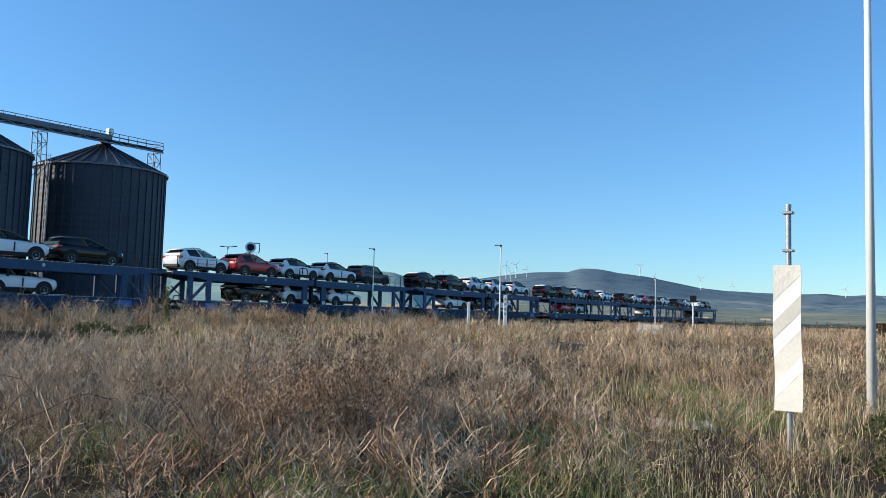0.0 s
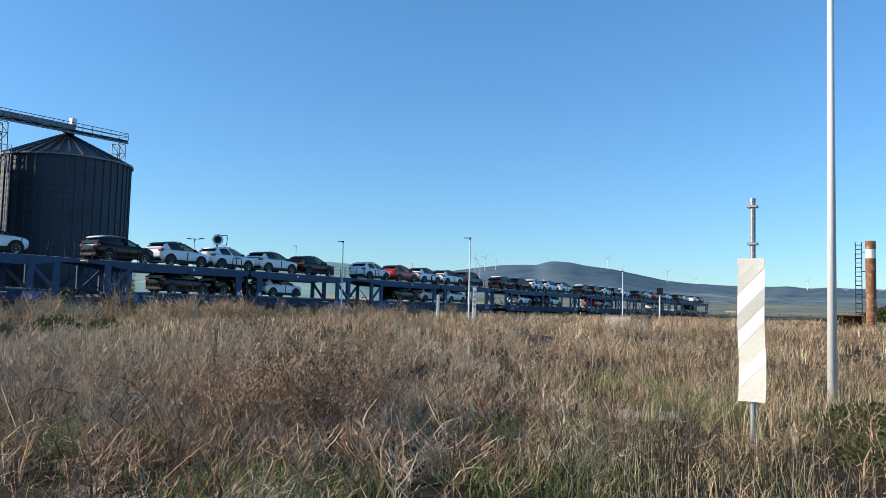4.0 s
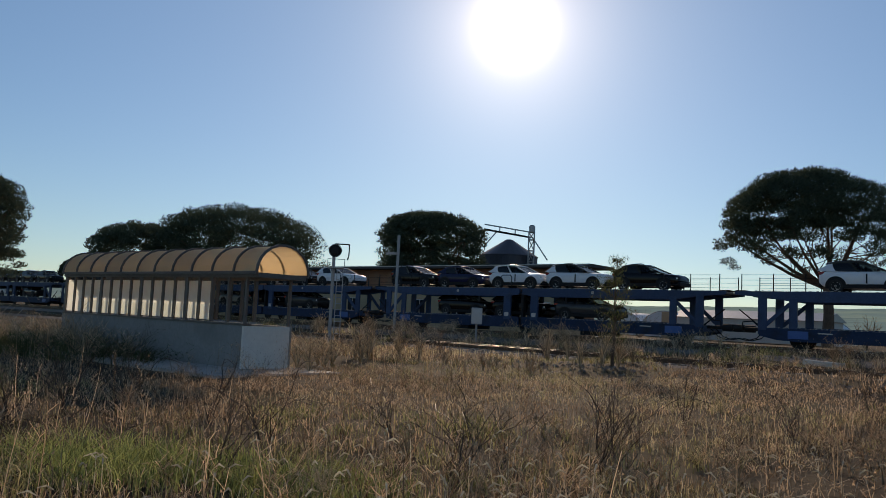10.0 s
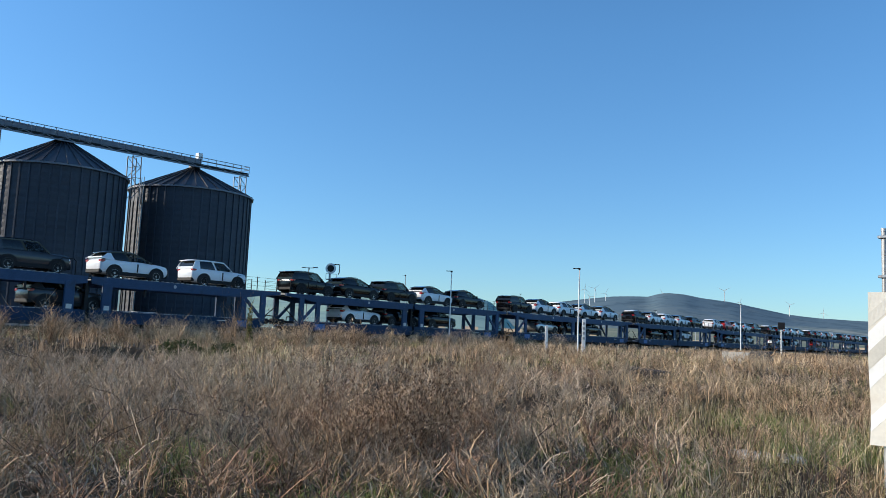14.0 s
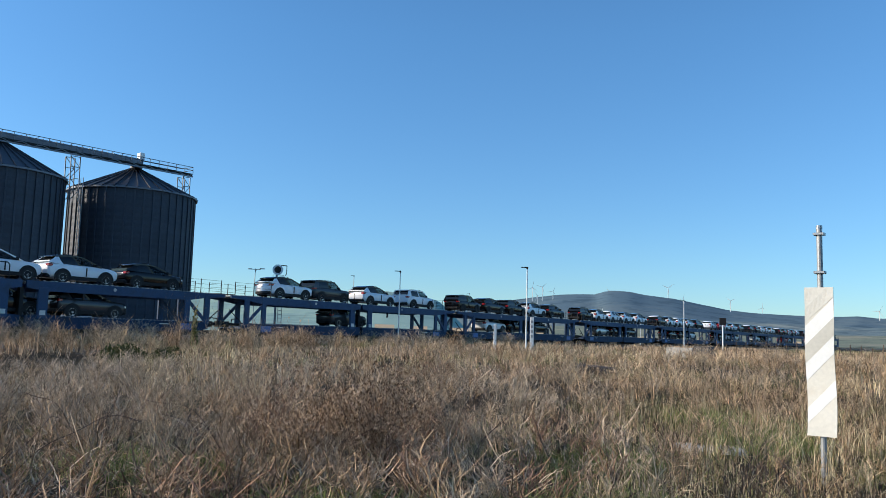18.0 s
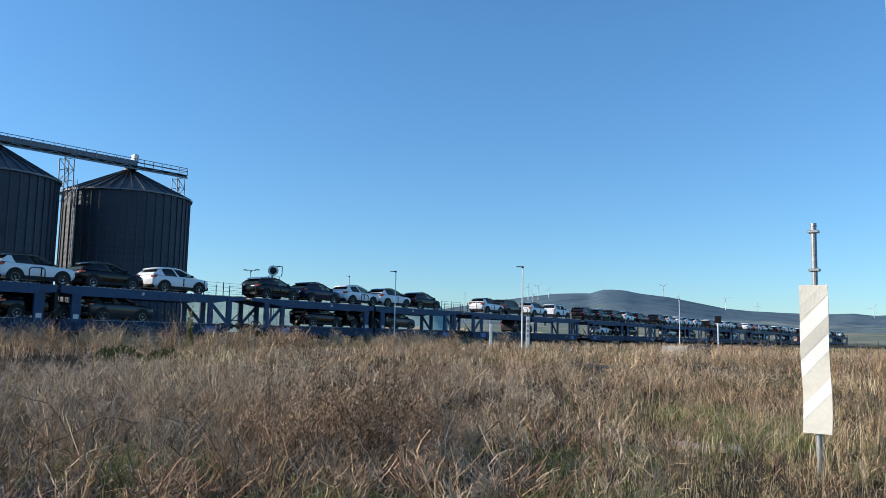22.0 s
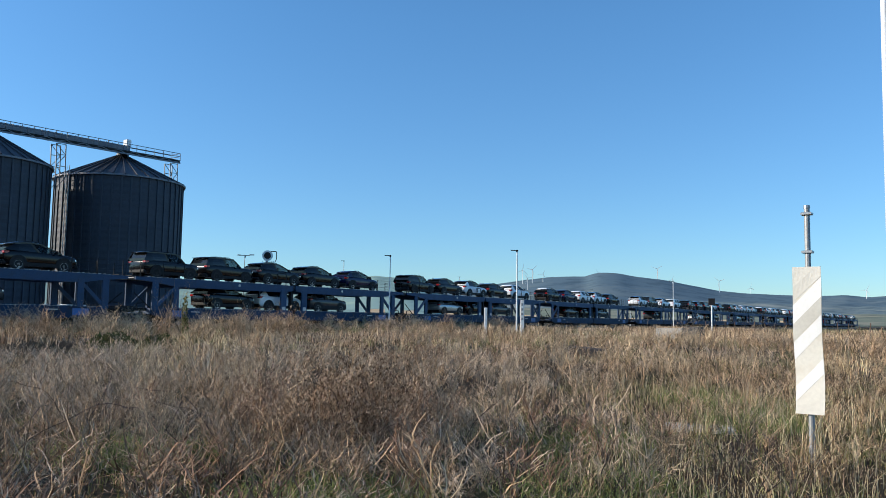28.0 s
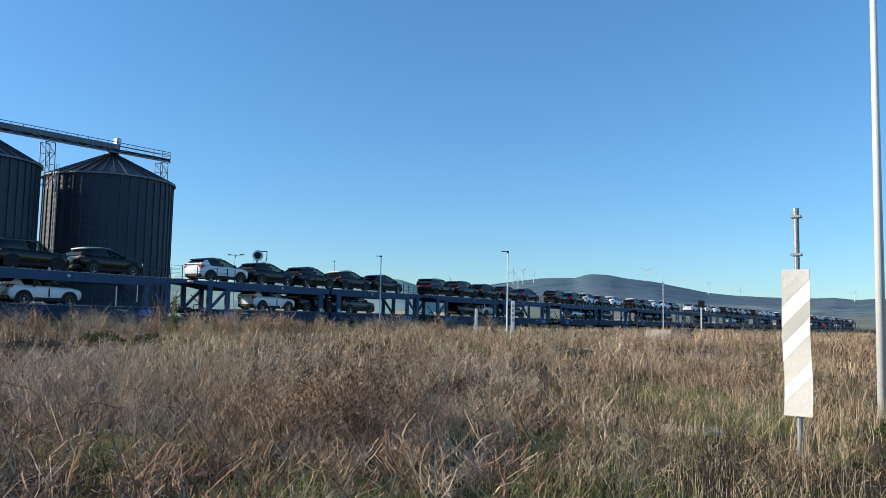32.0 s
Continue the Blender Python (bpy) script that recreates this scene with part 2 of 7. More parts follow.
M_TWIGGREY = material("grey_dead_twig", (0.5, 0.385, 0.275), 0.9, 0, 0.2, 5, 40, 0.2, island=0.75, spec=0.04)
M_REDTWIG = material("reddish_bramble_twig", (0.27, 0.165, 0.108), 0.9, 0, 0.2, 5, 40, 0.2, island=0.7, spec=0.04)
M_CANE = material("dark_bramble_cane", (0.07, 0.045, 0.04), 0.6, 0, 0.2, 5, 40, 0.2, island=0.4, spec=0.15)
M_TWIGPALE = material("pale_dead_twig", (0.56, 0.42, 0.27), 0.9, 0, 0.2, 5, 40, 0.2, island=0.7, spec=0.04)
M_LUSH = leaf_material("lush_green_blade", (0.115, 0.145, 0.05), (0.34, 0.375, 0.14))
M_STEM = material("dark_shrub_stem", (0.11, 0.08, 0.062), 0.85, 0, 0.2, 5, 40, 0.2, island=0.4, spec=0.1)
M_CURL = material("bleached_dead_twig", (0.64, 0.51, 0.36), 0.9, 0, 0.2, 5, 40, 0.2, island=0.5, spec=0.1)
M_STRAW = leaf_material("dry_straw", (0.17, 0.12, 0.06), (0.92, 0.75, 0.47))
M_OLIVE = leaf_material("olive_dry_grass", (0.14, 0.125, 0.06), (0.58, 0.5, 0.27))
M_DRYWEED = leaf_material("brown_dry_weed", (0.065, 0.045, 0.028), (0.84, 0.6, 0.39))
M_REDWEED = leaf_material("reddish_dry_weed", (0.16, 0.1, 0.062), (0.66, 0.48, 0.32))
M_GREEN = leaf_material("green_grass_blade", (0.1, 0.11, 0.042), (0.42, 0.39, 0.18))
M_SEED = leaf_material("pale_seed_head", (0.58, 0.52, 0.4), (0.78, 0.72, 0.58), 0.2, 0.65, 0.5)
M_PINE = leaf_material("pine_needle_tuft", (0.06, 0.085, 0.055), (0.105, 0.135, 0.085), 0.22, 0.75, 0.3)
M_LEAF = leaf_material("small_olive_leaf", (0.06, 0.08, 0.03), (0.14, 0.14, 0.06), 0.3)


# ---- building helpers ----
def place(ob, parent=None):
    if parent is not None:
        ob.parent = parent
    return ob


def part(name, bm, mat, parent=None, label="", smooth=False):
    me = bpy.data.meshes.new(name)
    bm.to_mesh(me)
    bm.free()
    me.materials.append(mat)
    if smooth:
        me.polygons.foreach_set("use_smooth", [True] * len(me.polygons))
    ob = place(new(name, me), parent)
    if label:
        ob["label"] = label
    return ob


def mesh_of(name, verts, faces, mat, parent=None, smooth=False):
    me = bpy.data.meshes.new(name)
    me.from_pydata(verts, [], faces)
    me.materials.append(mat)
    if smooth:
        me.polygons.foreach_set("use_smooth", [True] * len(me.polygons))
    return place(new(name, me), parent)


def thing(name, label, category, at=None, group="", kind=""):
    ob = new(name)
    ob.empty_display_size = 0.2
    if at is not None:
        ob.matrix_basis = at
    return tagged(ob, label, category, group, kind)


def box(bm, x0, x1, y0, y1, z0, z1, bevel=0.0):
    m = Matrix.Translation(((x0 + x1) / 2, (y0 + y1) / 2, (z0 + z1) / 2)) @ Matrix.Diagonal((abs(x1 - x0), abs(y1 - y0), abs(z1 - z0), 1))
    got = bmesh.ops.create_cube(bm, size=1, matrix=m)
    if bevel:
        edges = list({e for v in got["verts"] for e in v.link_edges})
        bmesh.ops.bevel(bm, geom=edges, offset=bevel, segments=1, affect="EDGES", profile=0.5)
    return bm


def boxes(*rows, bevel=0.0):
    bm = bmesh.new()
    for r in rows:
        box(bm, *r, bevel=bevel)
    return bm


def rod(bm, a, b, r0, r1=None, seg=6):
    a, b = Vector(a), Vector(b)
    d = b - a
    if d.length < 1e-6:
        return bm
    m = Matrix.Translation((a + b) / 2) @ d.to_track_quat("Z", "Y").to_matrix().to_4x4()
    bmesh.ops.create_cone(bm, cap_ends=True, segments=seg, radius1=r0, radius2=r0 if r1 is None else r1, depth=d.length, matrix=m)
    return bm


def rods(pairs, r, seg=6):
    bm = bmesh.new()
    for a, b in pairs:
        rod(bm, a, b, r, seg=seg)
    return bm


def beam(bm, a, b, w, h):
    """A square bar from a to b in the x-z plane or any other, w across y and h across the rest."""
    a, b = Vector(a), Vector(b)
    d = b - a
    q = d.to_track_quat("X", "Z").to_matrix().to_4x4()
    m = Matrix.Translation((a + b) / 2) @ q @ Matrix.Diagonal((d.length, w, h, 1))
    bmesh.ops.create_cube(bm, size=1, matrix=m)
    return bm


def loft(rings, close=True, caps=True):
    """A skin over rings of equal length."""
    bm = bmesh.new()
    vs = [[bm.verts.new(p) for p in ring] for ring in rings]
    n = len(rings[0])
    for a, b in zip(vs, vs[1:]):
        for i in range(n if close else n - 1):
            j = (i + 1) % n
            bm.faces.new((a[i], a[j], b[j], b[i]))
    if caps:
        bm.faces.new(vs[0][::-1])
        bm.faces.new(vs[-1])
    bmesh.ops.recalc_face_normals(bm, faces=bm.faces)
    return bm


def polar(az, dist):
    a = radians(az)
    return -math.sin(a) * dist, math.cos(a) * dist


def smooth01(a, b, v):
    t = min(1.0, max(0.0, (v - a) / (b - a)))
    return t * t * (3 - 2 * t)


TRACK_Y, RAIL_Z = 44.0, 0.95


def ground_z(x, y):
    """Height of the ground: a field that rises gently to the railway, with a ditch at its edge."""
    bank = 0.72 * smooth01(29, 38, y)
    right = 0.62 * smooth01(8, 34, math.hypot(x, y)) * smooth01(-4, 14, x)
    left = 0.16 * smooth01(8, 26, y)
    z = max(bank, right, left)
    z += 0.3 * smooth01(22, 24.5, y) * (1 - smooth01(27.5, 29.5, y)) * smooth01(-20, -12, x) * (1 - smooth01(12, 18, x)) * (0.6 + 0.5 * noise.noise(Vector((x * 0.35, y * 0.35, 5.0))))
    z += 0.06 * noise.noise(Vector((x * 0.22, y * 0.22, 0.0))) * smooth01(3, 8, abs(TRACK_Y - y))
    d = (y - 0.15 + 0.05 * x)
    z -= 0.75 * smooth01(0.0, -0.9, d) * smooth01(3.0, 6.0, x) * (1 - smooth01(15, 19, x))
    return z

# ---- ground ----
M_GROUND = material("dry_meadow_soil", (0.066, 0.05, 0.034), 0.95, 0, 0.5, 0.35, 9, 0.8, dirt=(0.055, 0.056, 0.026), spec=0.05)


def make_ground():
    def axis(edges):
        out = [edges[0][0]]
        for a, b, n in edges:
            out += [a + (b - a) * (i + 1) / n for i in range(n)]
        return out
    xs = axis([(-4500, -300, 8), (-300, -60, 12), (-60, -30, 15), (-30, 40, 90), (40, 110, 30), (110, 400, 12), (400, 4500, 8)])
    ys = axis([(-4500, -60, 8), (-60, -6, 12), (-6, 62, 100), (62, 130, 14), (130, 400, 8), (400, 4500, 8)])
    verts = [(x, y, ground_z(x, y)) for y in ys for x in xs]
    w = len(xs)
    faces = [(j * w + i, j * w + i + 1, j * w + w + i + 1, j * w + w + i) for j in range(len(ys) - 1) for i in range(w - 1)]
    ob = mesh_of("ground", verts, faces, M_GROUND, smooth=True)
    tagged(ob, "dry brown meadow ground sloping gently up to the railway", "ground", kind="structure")


make_ground()

def land_material(name, base, dark, pale, patch, fine):
    """Far land: scrub and field patches at two sizes over a base colour that holds the haze."""
    m = bpy.data.materials.new(name)
    m.use_nodes = True
    nt = m.node_tree
    b = nt.nodes["Principled BSDF"]
    b.inputs["Roughness"].default_value = 1.0
    b.inputs["Specular IOR Level"].default_value = 0.0
    tc = nt.nodes.new("ShaderNodeTexCoord")
    last = None
    for tone, scale, lo, hi in ((dark, fine, 0.5, 0.62), (pale, patch, 0.52, 0.6), (dark, patch * 2.3, 0.55, 0.63)):
        n = nt.nodes.new("ShaderNodeTexNoise")
        n.inputs["Scale"].default_value, n.inputs["Detail"].default_value, n.inputs["Roughness"].default_value = scale, 6, 0.65
        nt.links.new(tc.outputs["Object"], n.inputs["Vector"])
        r = nt.nodes.new("ShaderNodeMapRange")
        r.inputs["From Min"].default_value, r.inputs["From Max"].default_value = lo, hi
        r.inputs["To Max"].default_value = 0.75
        nt.links.new(n.outputs[0], r.inputs["Value"])
        mx = nt.nodes.new("ShaderNodeMix")
        mx.data_type = "RGBA"
        mx.inputs["A"].default_value, mx.inputs["B"].default_value = (*base, 1), (*tone, 1)
        nt.links.new(r.outputs[0], mx.inputs["Factor"])
        if last is not None:
            nt.links.new(last, mx.inputs["A"])
        last = mx.outputs["Result"]
    nt.links.new(last, b.inputs["Base Color"])
    return m


# distance haze is put into these blue-grey and lightened land colours
M_HILL = land_material("haze_tinted_moor", (0.125, 0.185, 0.22), (0.08, 0.125, 0.155), (0.165, 0.215, 0.23), 0.0035, 0.012)
M_HILLFOOT = land_material("haze_tinted_hill_foot", (0.17, 0.225, 0.235), (0.105, 0.15, 0.165), (0.31, 0.33, 0.29), 0.006, 0.02)
M_HILLGREEN = land_material("haze_tinted_green_fields", (0.29, 0.41, 0.36), (0.22, 0.32, 0.29), (0.38, 0.5, 0.38), 0.008, 0.04)
M_PLAIN = land_material("haze_tinted_far_fields", (0.22, 0.25, 0.19), (0.13, 0.155, 0.13), (0.36, 0.33, 0.25), 0.008, 0.03)


def make_hill(name, dist, depth, line, mat, label, rough=0.04):
    """A ridge whose crest follows (azimuth, elevation) knots at a distance."""
    line = sorted(line)
    a0, a1 = line[0][0], line[-1][0]
    n = int((a1 - a0) / 0.35) + 2
    verts, faces = [], []
    rows = 7
    for i in range(n):
        az = a0 + (a1 - a0) * i / (n - 1)
        for (p, e), (q, g) in zip(line, line[1:]):
            if p <= az <= q:
                t = (az - p) / (q - p)
                t = t * t * (3 - 2 * t) if q - p > 4 else t
                el = e + (g - e) * t
                break
        top = dist * math.tan(radians(el)) + EYE
        top += rough * top * noise.noise(Vector((az * 0.9, dist * 0.01, 3.0)))
        for r in range(rows):
            k = r / (rows - 1)
            d = dist - depth + depth * k
            h = -2 + (top + 2) * (k ** 1.25) * (1 + 0.04 * noise.noise(Vector((az * 0.5, k * 3, dist))) * (1 - k))
            x, y = polar(az, d)
            verts.append((x, y, h))
    for i in range(n - 1):
        for r in range(rows - 1):
            a = i * rows + r
            faces.append((a, a + 1, a + rows + 1, a + rows))
    ob = mesh_of(name, verts, faces, mat, smooth=True)
    return tagged(ob, label, "hill", kind="structure")


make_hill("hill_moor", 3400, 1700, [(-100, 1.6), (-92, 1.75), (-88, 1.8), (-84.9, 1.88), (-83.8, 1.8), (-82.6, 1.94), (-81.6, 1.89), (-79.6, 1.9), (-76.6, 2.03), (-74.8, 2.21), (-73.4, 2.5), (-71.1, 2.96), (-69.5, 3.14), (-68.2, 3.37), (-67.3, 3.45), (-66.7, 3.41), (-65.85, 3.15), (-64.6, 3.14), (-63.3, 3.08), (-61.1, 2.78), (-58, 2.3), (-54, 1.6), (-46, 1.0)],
          M_HILL, "long hill with a low summit far beyond the fields, tinted haze-grey", rough=0.006)
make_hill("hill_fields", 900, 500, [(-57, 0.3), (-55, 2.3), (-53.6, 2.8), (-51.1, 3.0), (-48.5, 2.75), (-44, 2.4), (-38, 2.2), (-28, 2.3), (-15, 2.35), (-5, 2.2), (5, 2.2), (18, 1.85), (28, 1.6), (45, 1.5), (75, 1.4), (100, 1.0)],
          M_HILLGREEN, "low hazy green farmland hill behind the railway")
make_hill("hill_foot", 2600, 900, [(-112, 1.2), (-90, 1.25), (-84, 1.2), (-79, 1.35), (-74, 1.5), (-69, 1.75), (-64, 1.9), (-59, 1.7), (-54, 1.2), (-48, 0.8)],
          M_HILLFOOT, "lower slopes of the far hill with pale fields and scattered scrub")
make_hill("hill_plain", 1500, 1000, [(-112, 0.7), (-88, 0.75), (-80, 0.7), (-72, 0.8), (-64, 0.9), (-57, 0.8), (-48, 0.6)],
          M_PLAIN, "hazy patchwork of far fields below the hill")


# ---- railway ----
def make_track(name, y, z, x0, x1, label, near=True):
    tr = thing(name, label, "railway track", kind="structure")
    for side in (-0.75, 0.75):
        bm = boxes((x0, x1, y + side - 0.07, y + side + 0.07, z - 0.17, z - 0.15), (x0, x1, y + side - 0.012, y + side + 0.012, z - 0.15, z - 0.04), (x0, x1, y + side - 0.035, y + side + 0.035, z - 0.04, z - 0.004))
        part("rail", bm, M_RAIL, tr)
        part("rail_head", boxes((x0, x1, y + side - 0.03, y + side + 0.03, z - 0.0035, z)), M_RAILTOP, tr, "shiny worn rail head")
    sl = bpy.data.meshes.new("sleeper")
    bm = bmesh.new()
    box(bm, -0.13, 0.13, -1.25, 1.25, -0.16, 0.0, bevel=0.02)
    bm.to_mesh(sl)
    bm.free()
    sl.materials.append(M_SLEEPER)
    if near:
        n = 0
        x = -48.0
        while x < 70 and n < 190:
            ob = place(new("sleeper", sl), tr)
            ob.matrix_basis = pose(x, y, z - 0.16)
            x += 0.62
            n += 1
    return tr


make_track("track_main", TRACK_Y, RAIL_Z, -330, 700, "main line track under the train", near=False)
make_track("track_siding", 31.0, 0.47, -330, 60, "weedy rusty siding track beside the main line")
make_track("track_middle", 38.6, 0.93, -330, 300, "worn middle track on stone ballast", near=False)
make_track("track_back", 48.8, 0.95, -330, 400, "worn track behind the train", near=False)


def make_ballast(name, y, z, half, x0, x1, count, seed, label):
    rng = random.Random(seed)
    verts, faces = [], []
    bed = [(-half - 0.7, -0.42), (-half, -0.21), (half, -0.21), (half + 0.7, -0.42)]
    for x in (x0, x1):
        verts += [(x, y + a, z + b) for a, b in bed]
    faces += [(i, i + 1, i + 5, i + 4) for i in range(3)]
    for _ in range(count):
        x = rng.uniform(-45, 62)
        a = rng.uniform(-half - 0.8, half + 0.5)
        s = rng.uniform(0.03, 0.08)
        zz = z - 0.21 - max(0.0, abs(a) - half) * 0.3
        b = len(verts)
        for k in range(4):
            g = k * math.pi / 2 + rng.uniform(-0.5, 0.5)
            verts.append((x + s * math.cos(g), y + a + s * math.sin(g), zz - 0.01))
        verts.append((x + rng.uniform(-0.01, 0.01), y + a, zz + s * rng.uniform(0.7, 1.3)))
        faces += [(b + k, b + (k + 1) % 4, b + 4) for k in range(4)]
    ob = mesh_of(name, verts, faces, M_BALLAST)
    tagged(ob, label, "ballast", kind="stuff")


make_ballast("ballast_main", TRACK_Y, RAIL_Z, 1.9, -330, 700, 12000, 1, "grey-brown crushed stone ballast of the main track")
make_ballast("ballast_middle", 38.6, 0.93, 2.9, -330, 300, 19000, 2, "grey-brown crushed stone ballast strewn beside the tracks")
make_ballast("ballast_siding", 31.0, 0.47, 1.6, -330, 60, 14000, 3, "dirty stone ballast of the weedy siding")


def make_rubble():
    """Loose grey stones dumped along the edge of the sidings."""
    rng = random.Random(31)
    verts, faces = [], []
    heaps = [(rng.uniform(-14, 40), rng.uniform(22.5, 29.0), rng.uniform(0.5, 1.8)) for _ in range(26)] + [(rng.uniform(14, 40), rng.uniform(33.2, 36), rng.uniform(0.5, 1.5)) for _ in range(16)]
    for _ in range(7000):
        cx, cy, r = rng.choice(heaps)
        x, y = rng.gauss(cx, r * 1.8), rng.gauss(cy, r * 0.8)
        s = rng.uniform(0.03, 0.075) * (2.0 if rng.random() < 0.04 else 1.0)
        z = ground_z(x, y) + 0.12 * max(0.0, 1 - math.hypot(x - cx, (y - cy) * 2) / (2 * r))
        b = len(verts)
        for k in range(5):
            g = k * 2 * math.pi / 5 + rng.uniform(-0.4, 0.4)
            verts.append((x + s * math.cos(g) * 1.2, y + s * math.sin(g), z - 0.02))
        verts.append((x + rng.uniform(-0.3, 0.3) * s, y + rng.uniform(-0.3, 0.3) * s, z + s * rng.uniform(0.5, 1.0)))
        verts.append((x + rng.uniform(-0.6, 0.6) * s, y + rng.uniform(-0.3, 0.3) * s, z + s * rng.uniform(0.4, 0.9)))
        faces += [(b, b + 1, b + 5), (b + 1, b + 2, b + 5), (b + 2, b + 6, b + 5), (b + 2, b + 3, b + 6), (b + 3, b + 4, b + 6), (b + 4, b + 5, b + 6), (b + 4, b, b + 5)]
    ob = mesh_of("rubble", verts, faces, M_BALLAST)
    tagged(ob, "loose grey stones dumped in the grass beside the sidings", "rubble", kind="stuff")


make_rubble()

# ---- cars ----
PAINT = {}
for key, rgb, met, co in (("white", (0.78, 0.79, 0.8), 0.0, 0.6), ("black", (0.004, 0.004, 0.005), 0.0, 0.1), ("blue", (0.01, 0.014, 0.05), 0.0, 0.4),
                      ("red", (0.42, 0.012, 0.012), 0.1, 0.5), ("grey", (0.05, 0.053, 0.058), 0.2, 0.3), ("silver", (0.3, 0.32, 0.34), 0.8, 0.8)):
    PAINT[key] = material("car_paint_" + key, rgb, 0.3 if rgb[0] > 0.2 else 0.13, met, 0.03, 3, 60, 0.0, coat=co * 0.6 if rgb[0] > 0.2 else 0.0, spec=0.5 if rgb[0] > 0.2 else 0.32)
M_GLOSSROOF = material("glossy_black_roof", (0.006, 0.006, 0.008), 0.1, 0.0, 0.03, 3, 60, 0.0, coat=1.0)
M_GLASS = glass_material("car_glass", (0.7, 0.76, 0.78), 0.72)
M_GLASSDARK = glass_material("privacy_glass", (0.06, 0.07, 0.08), 0.22)
M_TYRE = material("tyre_rubber", (0.02, 0.02, 0.02), 0.85, 0, 0.2, 8, 60, 0.2)
M_RIM = material("alloy_rim", (0.36, 0.37, 0.38), 0.35, 0.6, 0.1, 8, 60, 0.0)
M_RIMBRIGHT = material("bright_alloy_rim", (0.62, 0.63, 0.64), 0.4, 0.4, 0.1, 8, 60, 0.0)
M_RIMDARK = material("black_alloy_rim", (0.05, 0.05, 0.055), 0.35, 0.6, 0.1, 8, 60, 0.0)
M_LAMP = material("clear_lamp_lens", (0.7, 0.72, 0.74), 0.12, 0.3, 0.05, 8, 60, 0.0)
M_TAIL = material("red_tail_lens", (0.35, 0.01, 0.01), 0.15, 0, 0.05, 8, 60, 0.0)
M_SEAT = material("dark_seat_fabric", (0.02, 0.02, 0.022), 0.9, 0, 0.2, 8, 60, 0.2)

# length, width, height, belt height, hood height, wheelbase, front overhang, wheel radius, then cabin: base rear, roof rear, roof front, base front (from the rear)
MODELS = {
    "suv": (4.40, 1.84, 1.66, 1.10, 1.10, 2.64, 0.90, 0.36, (0.12, 0.50, 2.10, 3.16)),
    "boxy": (4.24, 1.82, 1.70, 1.12, 1.13, 2.57, 0.83, 0.36, (0.06, 0.24, 2.32, 2.94)),
    "hatch": (4.27, 1.81, 1.60, 1.05, 1.04, 2.57, 0.92, 0.35, (0.12, 0.66, 2.05, 3.18)),
}


def wheel_mesh(r, w, rim_mat):
    tyre = bmesh.new()
    prof = [(r * 0.62, -w / 2), (r * 0.9, -w / 2), (r, -w / 2 + 0.03), (r, w / 2 - 0.03), (r * 0.9, w / 2), (r * 0.62, w / 2)]
    rings = []
    for k in range(20):
        g = 2 * math.pi * k / 20
        rings.append([tyre.verts.new((p * math.cos(g), y, p * math.sin(g))) for p, y in prof])
    for k in range(20):
        a, b = rings[k], rings[(k + 1) % 20]
        for i in range(len(prof)):
            j = (i + 1) % len(prof)
            tyre.faces.new((a[i], a[j], b[j], b[i]))
    bmesh.ops.recalc_face_normals(tyre, faces=tyre.faces)
    rim = bmesh.new()
    for k in range(5):
        g = 2 * math.pi * k / 5
        c, s = math.cos(g), math.sin(g)
        beam(rim, (0.03 * c, -w / 2 + 0.035, 0.03 * s), (r * 0.63 * c, -w / 2 + 0.03, r * 0.63 * s), 0.03, 0.075)
    bmesh.ops.create_cone(rim, cap_ends=True, segments=12, radius1=0.07, radius2=0.07, depth=0.05, matrix=Matrix.Translation((0, -w / 2 + 0.03, 0)) @ pose(0, 0, 0, 90))
    for k in range(20):
        g, h = 2 * math.pi * k / 20, 2 * math.pi * (k + 1) / 20
        beam(rim, (r * 0.61 * math.cos(g), -w / 2 + 0.03, r * 0.61 * math.sin(g)), (r * 0.61 * math.cos(h), -w / 2 + 0.03, r * 0.61 * math.sin(h)), 0.05, 0.035)
    disc = bmesh.new()
    bmesh.ops.create_cone(disc, cap_ends=True, segments=16, radius1=r * 0.6, radius2=r * 0.6, depth=0.02, matrix=Matrix.Translation((0, 0, 0)) @ pose(0, 0, 0, 90))
    return tyre, rim, disc


